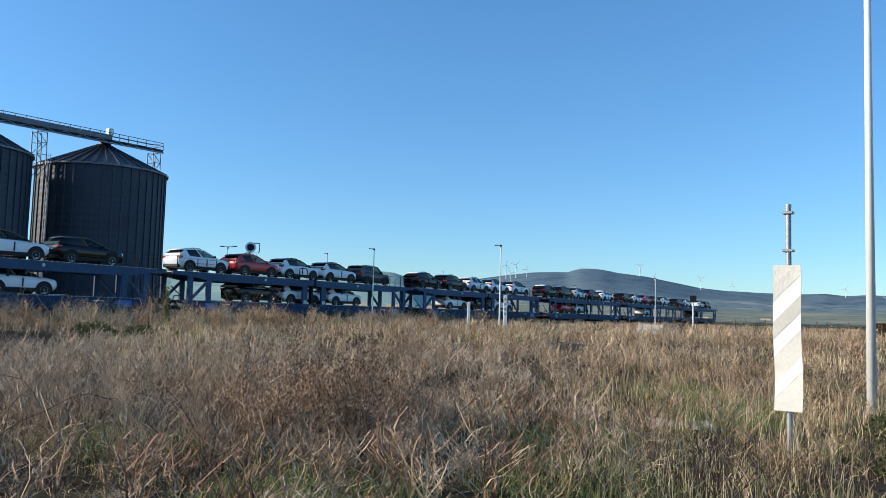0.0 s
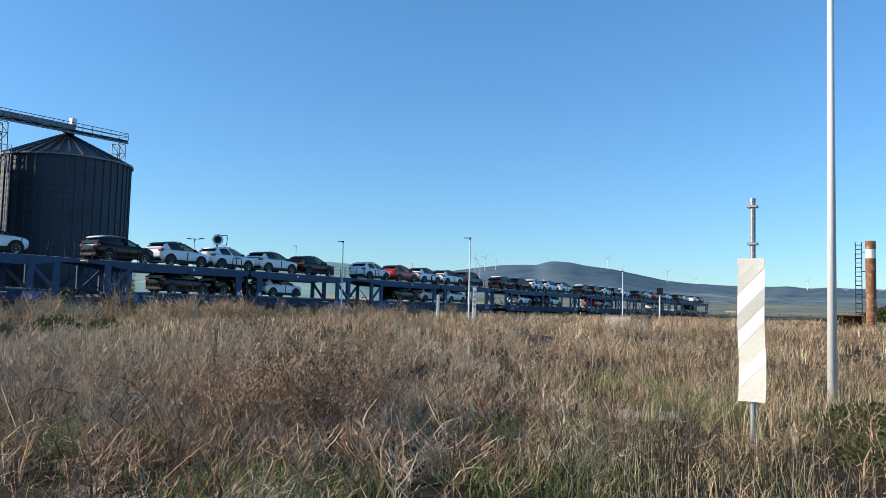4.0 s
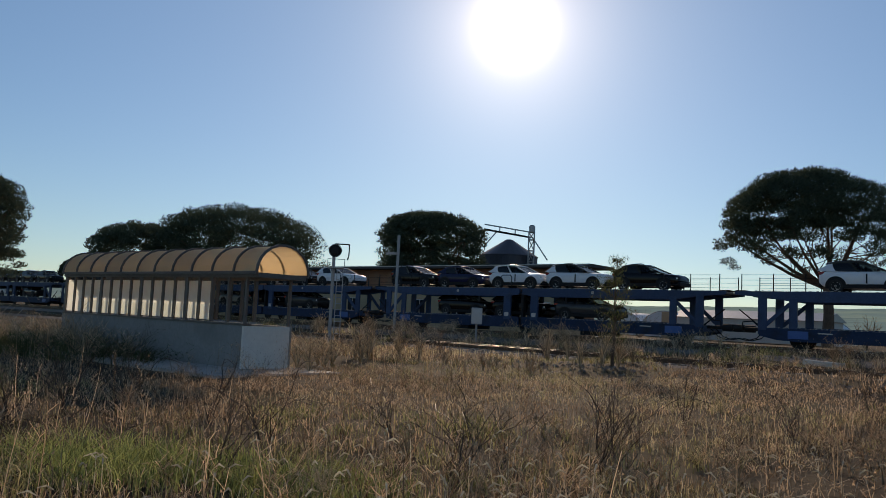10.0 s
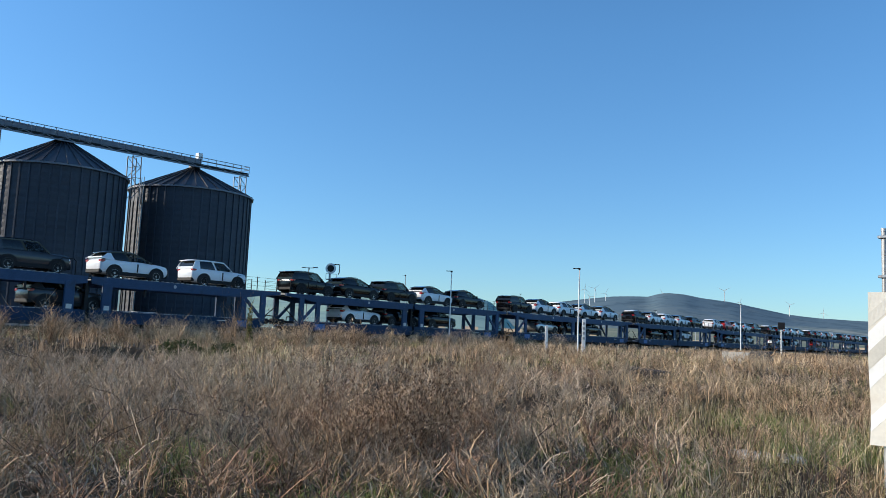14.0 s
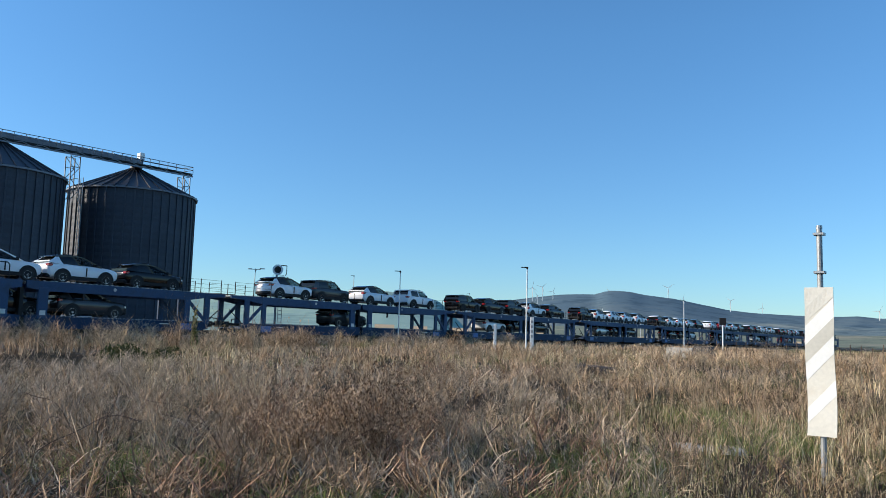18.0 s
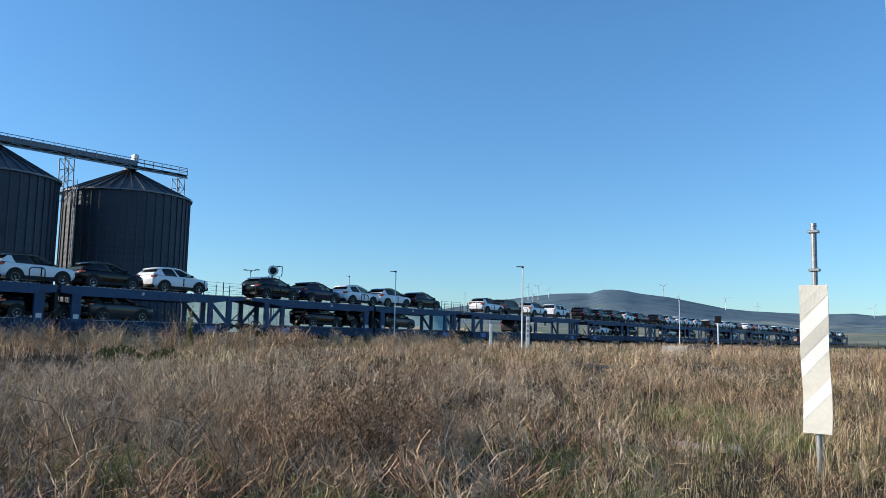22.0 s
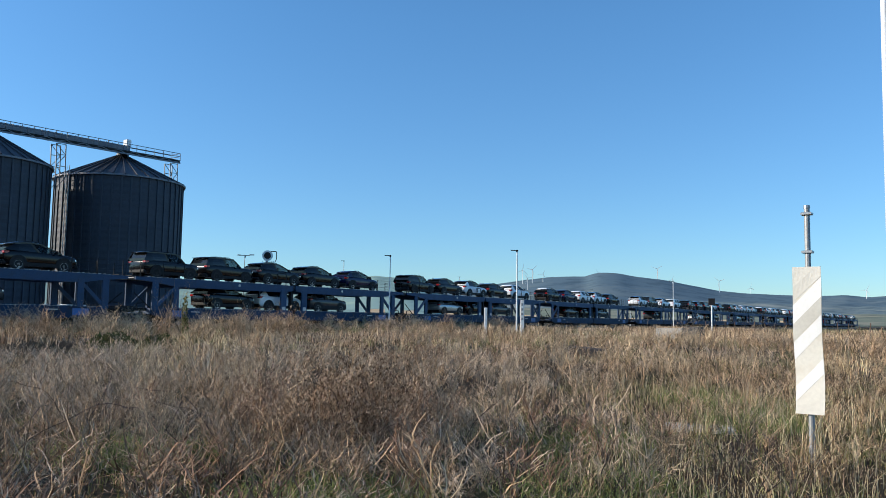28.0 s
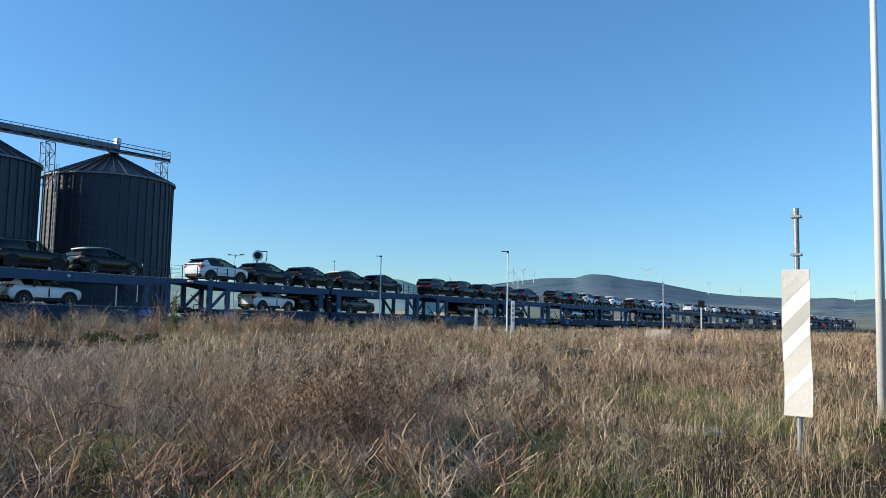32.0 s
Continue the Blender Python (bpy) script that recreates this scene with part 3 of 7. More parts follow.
def make_car(model, paint, roof, rims, guard):
    """A car standing on z = 0, its rear bumper at x = 0 and its nose to +x."""
    L, W, H, belt, hood, wb, over, wr, cab = MODELS[model]
    body_m, roof_m = PAINT[paint], PAINT[roof]
    names = {"suv": "sport utility car", "boxy": "boxy compact off-road car", "hatch": "rounded crossover hatchback"}
    roofs = "" if roof == paint else " %s-roofed" % roof
    car = thing("car", "new %s%s %s standing on a car wagon" % (paint, roofs, names[model]), "car", group="cars on the train")
    hw = W / 2
    x_f = L - over
    x_r = x_f - wb
    boxy = model == "boxy"
    # body shell: (x, bottom, shoulder, top at the middle, half width)
    st = [(0.02, 0.56, belt - 0.16, belt - 0.10, hw * 0.80), (0.06, 0.44, belt - 0.05, belt - 0.02, hw * 0.90), (0.2, 0.36, belt - 0.01, belt + 0.01, hw * 0.965), (0.5, 0.33, belt + 0.01, belt + 0.02, hw * 0.99), (1.1, 0.30, belt, belt + 0.02, hw),
          (2.4, 0.29, belt - 0.015, belt + 0.01, hw), (cab[3] - 0.25, 0.29, belt - 0.03, hood - 0.005, hw * 0.995), (cab[3] + 0.1, 0.30, hood - 0.075, hood, hw * 0.99), (L - 0.7, 0.31, hood - 0.095, hood - 0.025, hw * 0.98),
          (L - 0.34, 0.33, hood - (0.12 if boxy else 0.14), hood - (0.045 if boxy else 0.07), hw * 0.95), (L - 0.16, 0.36, hood - (0.16 if boxy else 0.20), hood - (0.07 if boxy else 0.11), hw * 0.89), (L - 0.06, 0.42, hood - 0.27, hood - 0.19, hw * 0.80), (L - 0.02, 0.52, hood - 0.42, hood - 0.36, hw * 0.70)]
    rings = []
    for x, zb, zs, zt, w in st:
        half = [(0, zb), (w * 0.86, zb), (w * 0.965, zb + 0.1), (w * 0.985, zb + 0.3 * (zs - zb)), (w, zb + 0.62 * (zs - zb)), (w * 0.985, zs - 0.09), (w * 0.945, zs - 0.015), (w * 0.88, zs + 0.3 * (zt - zs)), (w * 0.5, zt), (0, zt + 0.012)]
        rings.append([(x, y, z) for y, z in half] + [(x, -y, z) for y, z in half[-2:0:-1]])
    part("body", loft(rings), body_m, car, smooth=True)
    # cabin: t runs from the rear (0) to the front (1), u from the belt (0) to the roof (1)
    b0, r0, r1, b1 = cab
    rw, bw, rz = hw * (0.82 if boxy else 0.76), hw * 0.94, H - 0.055
    sag, kick = (0.03, 0.02) if boxy else (0.10, 0.085)

    def cabin(t, u, side, out=0.0):
        x = (b0 + (b1 - b0) * t) * (1 - u) + (r0 + (r1 - r0) * t) * u
        low = belt - 0.02 + kick * max(0.0, 1 - t / 0.55) ** 1.5
        top = rz - sag * ((t - 0.6) / 0.6) ** 2
        swell = 0.025 * math.sin(math.pi * min(1.0, max(0.0, u)))
        return Vector((x, side * (bw * (1 - u) + rw * u + swell + out), low + (top - low) * u))

    def skin(name, outline, side, out, thick, mat, label=""):
        """A curved sheet on the side of the cabin, inside an outline of lower and upper (t, u) edges."""
        bm = bmesh.new()
        lower, upper = outline
        grid = []
        for k in range(5):
            v = k / 4
            grid.append([bm.verts.new(cabin(a[0] + (b[0] - a[0]) * v, a[1] + (b[1] - a[1]) * v, side, out)) for a, b in zip(lower, upper)])
        for a, b in zip(grid, grid[1:]):
            for q in range(len(a) - 1):
                bm.faces.new((a[q], a[q + 1], b[q + 1], b[q]))
        bmesh.ops.recalc_face_normals(bm, faces=bm.faces)
        bmesh.ops.solidify(bm, geom=bm.faces[:], thickness=thick)
        return part(name, bm, mat, car, label, smooth=False)

    pillar = PAINT["black"] if roof == "black" and paint != "red" else body_m
    fr = bmesh.new()
    for side in (-1, 1):
        beam(fr, cabin(0.585, 0, side), cabin(0.585, 1, side), 0.05, 0.09)
        beam(fr, cabin(1.0, -0.05, side), cabin(1.0, 0.5, side), 0.05, 0.075)
        beam(fr, cabin(1.0, 0.5, side), cabin(1.0, 1, side), 0.05, 0.075)
        for ta, tb in ((0.0, 0.3), (0.3, 0.65), (0.65, 1.0)):
            beam(fr, cabin(ta, 0.985, side), cabin(tb, 0.985, side), 0.06, 0.065)
    for t in (0.0, 1.0):
        beam(fr, cabin(t, 1, -1), cabin(t, 1, 1), 0.06, 0.06)
        beam(fr, cabin(t, 0, -1), cabin(t, 0, 1), 0.06, 0.06)
    part("cabin_frame", fr, pillar, car)
    wide = 0.17 if boxy else 0.25
    for side in (-1, 1):
        skin("rear_quarter", ([(-0.04, -0.06), (0.06, -0.06), (wide, -0.06)], [(-0.02, 0.98), (0.05, 0.99), (0.10 if not boxy else 0.13, 0.98)]), side, 0.012, 0.03, body_m)
        skin("side_window", ([(wide - 0.02, 0.03), (0.4, 0.03), (0.555, 0.03)], [(0.12 if not boxy else 0.14, 0.92), (0.34, 0.95), (0.555, 0.95)]), side, 0.004, 0.012, M_GLASSDARK)
        skin("side_window", ([(0.61, 0.03), (0.8, 0.03), (0.975, 0.03)], [(0.61, 0.95), (0.8, 0.95), (0.975, 0.95)]), side, 0.004, 0.012, M_GLASS)
    # roof with a spoiler lip over the rear window
    nr = []
    for t in (0, 0.06, 0.2, 0.4, 0.6, 0.8, 0.93, 1.0):
        x = r0 - 0.2 + (r1 - r0 + 0.26) * t
        edge = rz - sag * ((t - 0.6) / 0.6) ** 2
        crown = 0.055 * math.sin(math.pi * (0.15 + 0.7 * t)) if t > 0.03 else 0.0
        nr.append([(x, -rw - 0.012, edge - 0.012), (x, -rw * 0.86, edge + 0.028 + crown * 0.6), (x, -rw * 0.45, edge + 0.03 + crown), (x, 0, edge + 0.035 + crown), (x, rw * 0.45, edge + 0.03 + crown), (x, rw * 0.86, edge + 0.028 + crown * 0.6), (x, rw + 0.012, edge - 0.012), (x, rw * 0.8, edge - 0.035), (x, -rw * 0.8, edge - 0.035)])
    part("roof", loft(nr), M_GLOSSROOF if roof == "black" else roof_m, car, smooth=True)

    def pane(name, quad, mat):
        bm = bmesh.new()
        n = (quad[1] - quad[0]).cross(quad[2] - quad[0]).normalized() * 0.004
        a = [bm.verts.new(p + n) for p in quad]
        b = [bm.verts.new(p - n) for p in quad]
        bm.faces.new(a)
        bm.faces.new(b[::-1])
        for i in range(4):
            j = (i + 1) % 4
            bm.faces.new((a[i], b[i], b[j], a[j]))
        part(name, bm, mat, car)
    pane("windscreen", [cabin(1, -0.05, -1), cabin(1, -0.05, 1), cabin(1, 0.97, 1), cabin(1, 0.97, -1)], M_GLASS)
    pane("rear_window", [cabin(0, 0.2, -1, -0.08), cabin(0, 0.2, 1, -0.08), cabin(0, 0.9, 1, -0.06), cabin(0, 0.9, -1, -0.06)], M_GLASSDARK)
    tail = bmesh.new()
    beam(tail, cabin(-0.01, 0.08, -1, -0.04), cabin(-0.01, 0.08, 1, -0.04), 0.05, 0.16)
    part("tailgate_panel", tail, body_m, car)
    part("seats", boxes((b0 + 1.95, b0 + 2.08, -hw * 0.68, hw * 0.68, 0.8, belt + 0.22), bevel=0.05), M_SEAT, car)
    # cladding, bumpers, arches
    for side in (-1, 1):
        s = side
        part("sill_cladding", boxes((x_r + 0.3, x_f - 0.3, s * (hw - 0.05), s * (hw + 0.016), 0.25, 0.46), bevel=0.015), M_BLACK, car)
        part("roof_rail", rods([((r0 + 0.2, s * rw * 0.84, rz + 0.06 - sag * 0.5), (r0 + 0.75, s * rw * 0.84, rz + 0.085 - sag * 0.1)), ((r0 + 0.75, s * rw * 0.84, rz + 0.085 - sag * 0.1), (r1 - 0.3, s * rw * 0.84, rz + 0.085)), ((r1 - 0.3, s * rw * 0.84, rz + 0.085), (r1 - 0.1, s * rw * 0.84, rz + 0.03)), ((r0 + 0.2, s * rw * 0.84, rz + 0.06 - sag * 0.5), (r0 + 0.1, s * rw * 0.84, rz - sag * 0.6))], 0.018, 5), M_BLACK, car)
        part("mirror", boxes((b1 - 0.42, b1 - 0.28, s * (hw + 0.02), s * (hw + 0.19), belt - 0.02, belt + 0.13), bevel=0.025), M_BLACK if paint != "red" else body_m, car)
        part("headlight", boxes((L - 0.42, L - 0.115, s * (hw * 0.58), s * (hw * 0.895), hood - 0.36, hood - 0.25), bevel=0.02), M_LAMP, car)
        part("tail_light", boxes((0.02, 0.30, s * (hw * 0.62), s * (hw * 0.955), belt - 0.16, belt - 0.02), bevel=0.02), M_TAIL, car)
        for x in (x_r, x_f):
            arch = bmesh.new()
            bmesh.ops.create_cone(arch, cap_ends=True, segments=22, radius1=wr + 0.13, radius2=wr + 0.13, depth=0.07, matrix=Matrix.Translation((x, s * (hw - 0.012), wr + 0.01)) @ pose(0, 0, 0, 90))
            bmesh.ops.bisect_plane(arch, geom=arch.verts[:] + arch.edges[:] + arch.faces[:], plane_co=(0, 0, 0.24), plane_no=(0, 0, -1), clear_outer=True)
            part("wheel_arch", arch, M_BLACK, car)
            tyre, rim, disc = wheel_mesh(wr, 0.22, rims)
            wheel = part("wheel", disc, M_TYRE, car)
            wheel.matrix_basis = pose(x, s * (hw - 0.082), wr, 0, 0, 0 if s < 0 else 180)
            part("tyre", tyre, M_TYRE, wheel, smooth=True)
            part("rim", rim, {"dark": M_RIMDARK, "bright": M_RIMBRIGHT}.get(rims, M_RIM), wheel)
        if guard:
            xx = x_r + wb * 0.52
            part("door_guard", boxes((xx, xx + 0.07, s * (hw - 0.015), s * (hw + 0.022), 0.5, 0.98)), M_BLACK, car, "black protective strip on the door")
    part("front_bumper", boxes((L - 0.30, L - 0.0, -hw * 0.82, hw * 0.82, 0.30, 0.58), bevel=0.06), M_BLACK, car)
    part("grille", boxes((L - 0.16, L - 0.035, -hw * 0.55, hw * 0.55, hood - 0.40, hood - 0.28), bevel=0.02), M_BLACK, car)
    part("rear_bumper", boxes((0.0, 0.24, -hw * 0.86, hw * 0.86, 0.32, 0.56), bevel=0.05), M_BLACK, car)
    return car


CODES = {"w": ("suv", "white", "black", "light", True), "W": ("suv", "white", "white", "light", True), "d": ("suv", "black", "black", "light", False), "D": ("suv", "black", "white", "light", False),
         "g": ("suv", "grey", "black", "light", False), "r": ("suv", "red", "black", "light", False), "n": ("boxy", "black", "black", "dark", False), "N": ("boxy", "white", "white", "bright", True),
         "h": ("hatch", "black", "black", "light", False), "b": ("hatch", "blue", "blue", "light", False), "G": ("boxy", "grey", "black", "light", False), "s": ("suv", "silver", "black", "light", False)}
STOCK = {}

# ---- car wagons ----
WL = 27.47           # pitch from coupling to coupling
UP, LOW = 2.90, 0.98   # deck heights over the rail


def make_wagon():
    """A two-part articulated double-deck car wagon from x = 0 to WL, z = 0 on the rail head."""
    w = thing("car_wagon", "blue double-deck car transporter wagon, loaded with new cars", "wagon", group="wagons of the train")
    hw = 1.42
    mid = WL / 2
    ends = ((0.25, mid - 0.12, 1), (WL - 0.25, mid + 0.12, -1))
    for x_end, x_mid, d in ends:
        a, b = min(x_end, x_mid), max(x_end, x_mid)
        # decks
        bm = boxes((a, b, -1.25, -0.35, UP - 0.07, UP), (a, b, 0.35, 1.25, UP - 0.07, UP))
        for i in range(int((b - a) / 1.1)):
            x = a + 0.5 + i * 1.1
            box(bm, x - 0.04, x + 0.04, -1.3, 1.3, UP - 0.14, UP - 0.072)
        part("upper_deck", bm, M_DECK, w)
        x1, x2 = x_end + d * 1.5, x_mid
        part("lower_deck", boxes((min(x1, x2), max(x1, x2), -1.3, 1.3, LOW - 0.1, LOW)), M_DARKSTEEL, w)
        for s in (-1, 1):
            y0, y1 = s * hw, s * (hw - 0.12)
            ya, yb = min(y0, y1), max(y0, y1)
            # upper side beam: full depth between the posts, tapering to the nose
            xs = [x_end, x_end + d * 1.5, x_end + d * 3.0, x_mid - d * 1.0, x_mid]
            lo = [UP - 0.16, UP - 0.28, UP - 0.5, UP - 0.5, UP - 0.36]
            rings = [[(x, ya, z), (x, yb, z), (x, yb, UP + 0.03), (x, ya, UP + 0.03)] for x, z in zip(xs, lo)]
            part("upper_beam", loft(rings), M_BLUE, w)
            xs = [x_end + d * 1.3, x_end + d * 2.2, x_end + d * 3.4, x_mid - d * 0.5, x_mid]
            lo = [0.62, 0.42, 0.38, 0.38, 0.5]
            hi = [1.0, 1.06, 1.10, 1.10, 1.06]
            rings = [[(x, ya, z), (x, yb, z), (x, yb, t), (x, ya, t)] for x, z, t in zip(xs, lo, hi)]
            part("lower_beam", loft(rings), M_BLUELOW, w)
            # posts
            xe, xm, xi = x_end + d * 1.45, x_end + d * 3.0, x_mid - d * 0.95
            part("end_post", boxes((xe - 0.22, xe + 0.22, ya - 0.015, yb + 0.015, 0.9, UP - 0.1), bevel=0.02), M_BLUE, w)
            part("main_post", boxes((xm - 0.20, xm + 0.20, ya - 0.02, yb + 0.02, 1.0, UP - 0.3), bevel=0.02), M_BLUE, w)
            part("middle_post", boxes((xi - 0.28, xi + 0.28, ya - 0.02, yb + 0.02, 0.9, UP - 0.3), bevel=0.02), M_BLUE, w)
            bm = bmesh.new()
            beam(bm, (xe + d * 0.1, (ya + yb) / 2, 1.12), (xm - d * 0.1, (ya + yb) / 2, UP - 0.55), 0.1, 0.2)
            part("brace", bm, M_BLUE, w)
            part("marker_disc", rods([((x_mid - d * 5.2, s * hw, UP - 0.18), (x_mid - d * 5.2, s * (hw + 0.02), UP - 0.18))], 0.1, 14), M_GALV, w, "pale round marker")
            part("blue_plate", boxes((xm - 0.35 + d * 0.1, xm + 0.65 + d * 0.1, s * (hw + 0.005) - 0.008, s * (hw + 0.005) + 0.008, 0.52, 0.92)), M_BLUE_BRIGHT, w, "brighter blue plate")
            part("data_plate", boxes((xi - 0.16, xi + 0.16, s * (hw + 0.026) - 0.005, s * (hw + 0.026) + 0.005, 1.1, 1.35)), M_WHITEWALL, w, "pale data plate with unreadable print")
            if s < 0:
                k = 0
                part("lettering_bar", boxes((xm + d * 1.6 - 0.4, xm + d * 1.6 + 0.3 - 0.12 * k, s * (hw + 0.004) - 0.004, s * (hw + 0.004) + 0.004, 0.82 - 0.11 * k, 0.87 - 0.11 * k)), M_WHITEWALL, w)
            # wire railing at the end of the upper deck
            pairs = []
            posts = [x_end + d * q for q in (0.35, 2.0, 3.6)]
            for x in posts:
                pairs.append(((x, s * 1.36, UP), (x, s * 1.36, UP + 0.95)))
            fence = rods(pairs, 0.03, 5)
            for z in (0.35, 0.62, 0.9):
                rod(fence, (posts[0], s * 1.36, UP + z), (posts[2], s * 1.36, UP + z), 0.009, seg=4)
            part("railing", fence, M_DARKSTEEL, w)
            # perforated wheel guide
            bm = bmesh.new()
            n = int((b - a - 2) / 0.34)
            for i in range(n):
                x = a + 1 + i * 0.34
                box(bm, x, x + 0.12, s * 1.2 - 0.03, s * 1.2 + 0.03, UP + 0.061, UP + 0.085)
            box(bm, a + 1, b - 1, s * 1.2 - 0.02, s * 1.2 + 0.02, UP + 0.05, UP + 0.0625)
            part("wheel_guide", bm, M_GALV, w)
            bm = bmesh.new()
            for i in range(int((b - a - 4) / 0.26)):
                x = a + 2 + i * 0.26
                box(bm, x, x + 0.07, s * (hw + 0.004) - 0.005, s * (hw + 0.004) + 0.005, 1.035, 1.075)
            box(bm, a + 2, b - 2, s * (hw + 0.003) - 0.004, s * (hw + 0.003) + 0.004, 1.045, 1.055)
            part("perforated_edge", bm, M_GALV, w, "row of pale holes along the beam edge")
            part("buffer", rods([((x_end + d * 1.3, s * 0.87, 0.95), (x_end + d * 0.3, s * 0.87, 0.95))], 0.09, 10), M_DARKSTEEL, w)
            part("buffer_head", rods([((x_end + d * 0.3, s * 0.87, 0.95), (x_end - d * 0.22, s * 0.87, 0.95))], 0.2, 14), M_DARKSTEEL, w)
        # handrail hoop beside the middle joint, stop bar under the beam, lever at the coupling
        xh = x_mid - d * 0.7
        if d > 0:
            part("hoop_rail", rods([((xh, -1.34, UP), (xh, -1.34, UP + 0.78)), ((xh, -1.34, UP + 0.78), (xh - d * 0.12, -1.34, UP + 0.9)), ((xh - d * 0.12, -1.34, UP + 0.9), (xh - d * 0.75, -1.34, UP + 0.9)), ((xh - d * 0.75, -1.34, UP + 0.9), (xh - d * 0.87, -1.34, UP + 0.78)), ((xh - d * 0.87, -1.34, UP + 0.78), (xh - d * 0.87, -1.34, UP))], 0.03, 6), M_DARKSTEEL, w)
        part("stop_bar", boxes((x_mid - d * 3.3 - 0.06, x_mid - d * 3.3 + 0.06, -1.4, -1.3, UP - 0.92, UP - 0.5)), M_DARKSTEEL, w)
        part("coupling_lever", rods([((x_end + d * 1.3, -1.1, 1.05), (x_end + d * 0.15, -1.1, 1.95)), ((x_end + d * 1.25, -1.15, 1.05), (x_end + d * 0.9, -1.15, 1.35)), ((x_end + d * 0.9, -1.15, 1.35), (x_end + d * 0.35, -1.15, 1.3)), ((x_end + d * 0.35, -1.15, 1.3), (x_end + d * 0.3, -1.15, 0.9))], 0.035, 5), M_DARKSTEEL, w)
        part("headstock", boxes((min(x_end + d * 1.2, x_end + d * 1.42), max(x_end + d * 1.2, x_end + d * 1.42), -1.3, 1.3, 0.68, 1.02)), M_BLUE, w)
        part("hinged_bridge_plate", boxes((min(x_end - d * 0.1, x_end + d * 0.5), max(x_end - d * 0.1, x_end + d * 0.5), -1.2, 1.2, UP + 0.062, UP + 0.09)), M_DARKSTEEL, w)
        for s in (-0.35, 0.4):
            hoses = bmesh.new()
            pts = [(x_end + d * 1.2, s, 0.85), (x_end + d * 0.8, s, 0.45), (x_end + d * 0.3, s, 0.3), (x_end - d * 0.2, s, 0.42)]
            for p, q in zip(pts, pts[1:]):
                rod(hoses, p, q, 0.03, seg=5)
            part("brake_hose", hoses, M_BLACK, w)
        part("coupling_hook", boxes((min(x_end + d * 1.2, x_end - d * 0.26), max(x_end + d * 1.2, x_end - d * 0.26), -0.06, 0.06, 0.9, 1.0)), M_DARKSTEEL, w)
        part("equipment_box", boxes((x_mid - d * 5.0 - 0.7, x_mid - d * 5.0 + 0.7, -1.2, 1.2, 0.12, 0.378)), M_DARKSTEEL, w)
        wheelset = bmesh.new()
        xw = x_end + d * 3.1
        rod(wheelset, (xw, -0.75, 0.42), (xw, 0.75, 0.42), 0.08, seg=10)
        for s in (-0.75, 0.75):
            rod(wheelset, (xw, s - 0.065, 0.42), (xw, s + 0.065, 0.42), 0.42, seg=24)
        part("wheelset", wheelset, M_DARKSTEEL, w)
        for s in (-1.03, 1.03):
            part("axle_box", boxes((xw - 0.35, xw + 0.35, s - 0.09, s + 0.09, 0.3, 0.6), bevel=0.03), M_DARKSTEEL, w)
    wheelset = bmesh.new()
    rod(wheelset, (mid, -0.75, 0.42), (mid, 0.75, 0.42), 0.08, seg=10)
    for s in (-0.75, 0.75):
        rod(wheelset, (mid, s - 0.065, 0.42), (mid, s + 0.065, 0.42), 0.42, seg=24)
    part("wheelset", wheelset, M_DARKSTEEL, w)
    part("middle_frame", boxes((mid - 0.8, mid + 0.8, -1.25, 1.25, 0.55, 0.9), (mid - 0.1, mid + 0.1, -1.2, -0.9, 0.9, UP - 0.3), (mid - 0.1, mid + 0.1, 0.9, 1.2, 0.9, UP - 0.3)), M_DARKSTEEL, w)
    return w


# upper deck from the rear to the front, lower deck likewise (a space is an empty place)
LOADS = {4: ("dw wd", " d "), 3: ("dwrgw", " w "), 2: ("DdwdW", "rw "), 1: ("DdWww", "wdw"), 0: ("WrwwG", "dww"), -1: ("DwWwd", "ddw"), -2: ("nwWww", "sdd"), -3: ("ndnwd", "wdd"),
         -4: ("wGwN", " g "), -5: ("DbWwh", "ddg"), -6: ("ndwhW", "sdg"), -7: ("nnddb", "dwg"), -8: ("wddDh", "wdg"), -9: ("dgdnD", "ddw"), -10: ("WWwgd", " w ")}
UPPER_X = [1.2, 5.95, 10.6, 15.3, 20.1]
UPPER_X4 = [4.2, 8.8, 14.5, 20.5]
LOWER_X = [6.15, 10.85, 16.0]
GAP0 = 33.47
TRAIN_RUN = [(0, -0.1), (2, 11.88), (4, 23.75), (6, 35.76), (8, 47.9), (10, 59.95), (12, 72.11), (14, 84.89), (16, 98.1), (18, 112.25), (20, 127.0), (22, 141.94), (24, 157.07), (26, 172.41), (28, 188.1), (30, 204.16), (32, 220.64)]
ROLLING = []          # (thing, x at the start, height over the rail)


def make_train():
    rng = random.Random(5)
    master = make_wagon()
    first = True
    used = set()
    for k, (upper, lower) in LOADS.items():
        x0 = GAP0 + WL * k
        at = pose(x0, TRACK_Y, RAIL_Z)
        if first:
            master.matrix_basis = at
            wagon = master
            first = False
        else:
            wagon = copy_thing(master, at)
        ROLLING.append((wagon, x0, 0.0))
        spots = [(c, x, UP + 0.0) for c, x in zip(upper, UPPER_X4 if len(upper) == 4 else UPPER_X)] + [(c, x, LOW) for c, x in zip(lower, LOWER_X)]
        for c, x, z in spots:
            if c == " ":
                continue
            xx = x0 + x + rng.uniform(-0.08, 0.08)
            if c not in STOCK:
                STOCK[c] = make_car(*CODES[c])
            if c not in used:
                used.add(c)
                car = STOCK[c]
                car.matrix_basis = pose(xx, TRACK_Y, RAIL_Z + z)
            else:
                car = copy_thing(STOCK[c], pose(xx, TRACK_Y, RAIL_Z + z))
            ROLLING.append((car, xx, z))


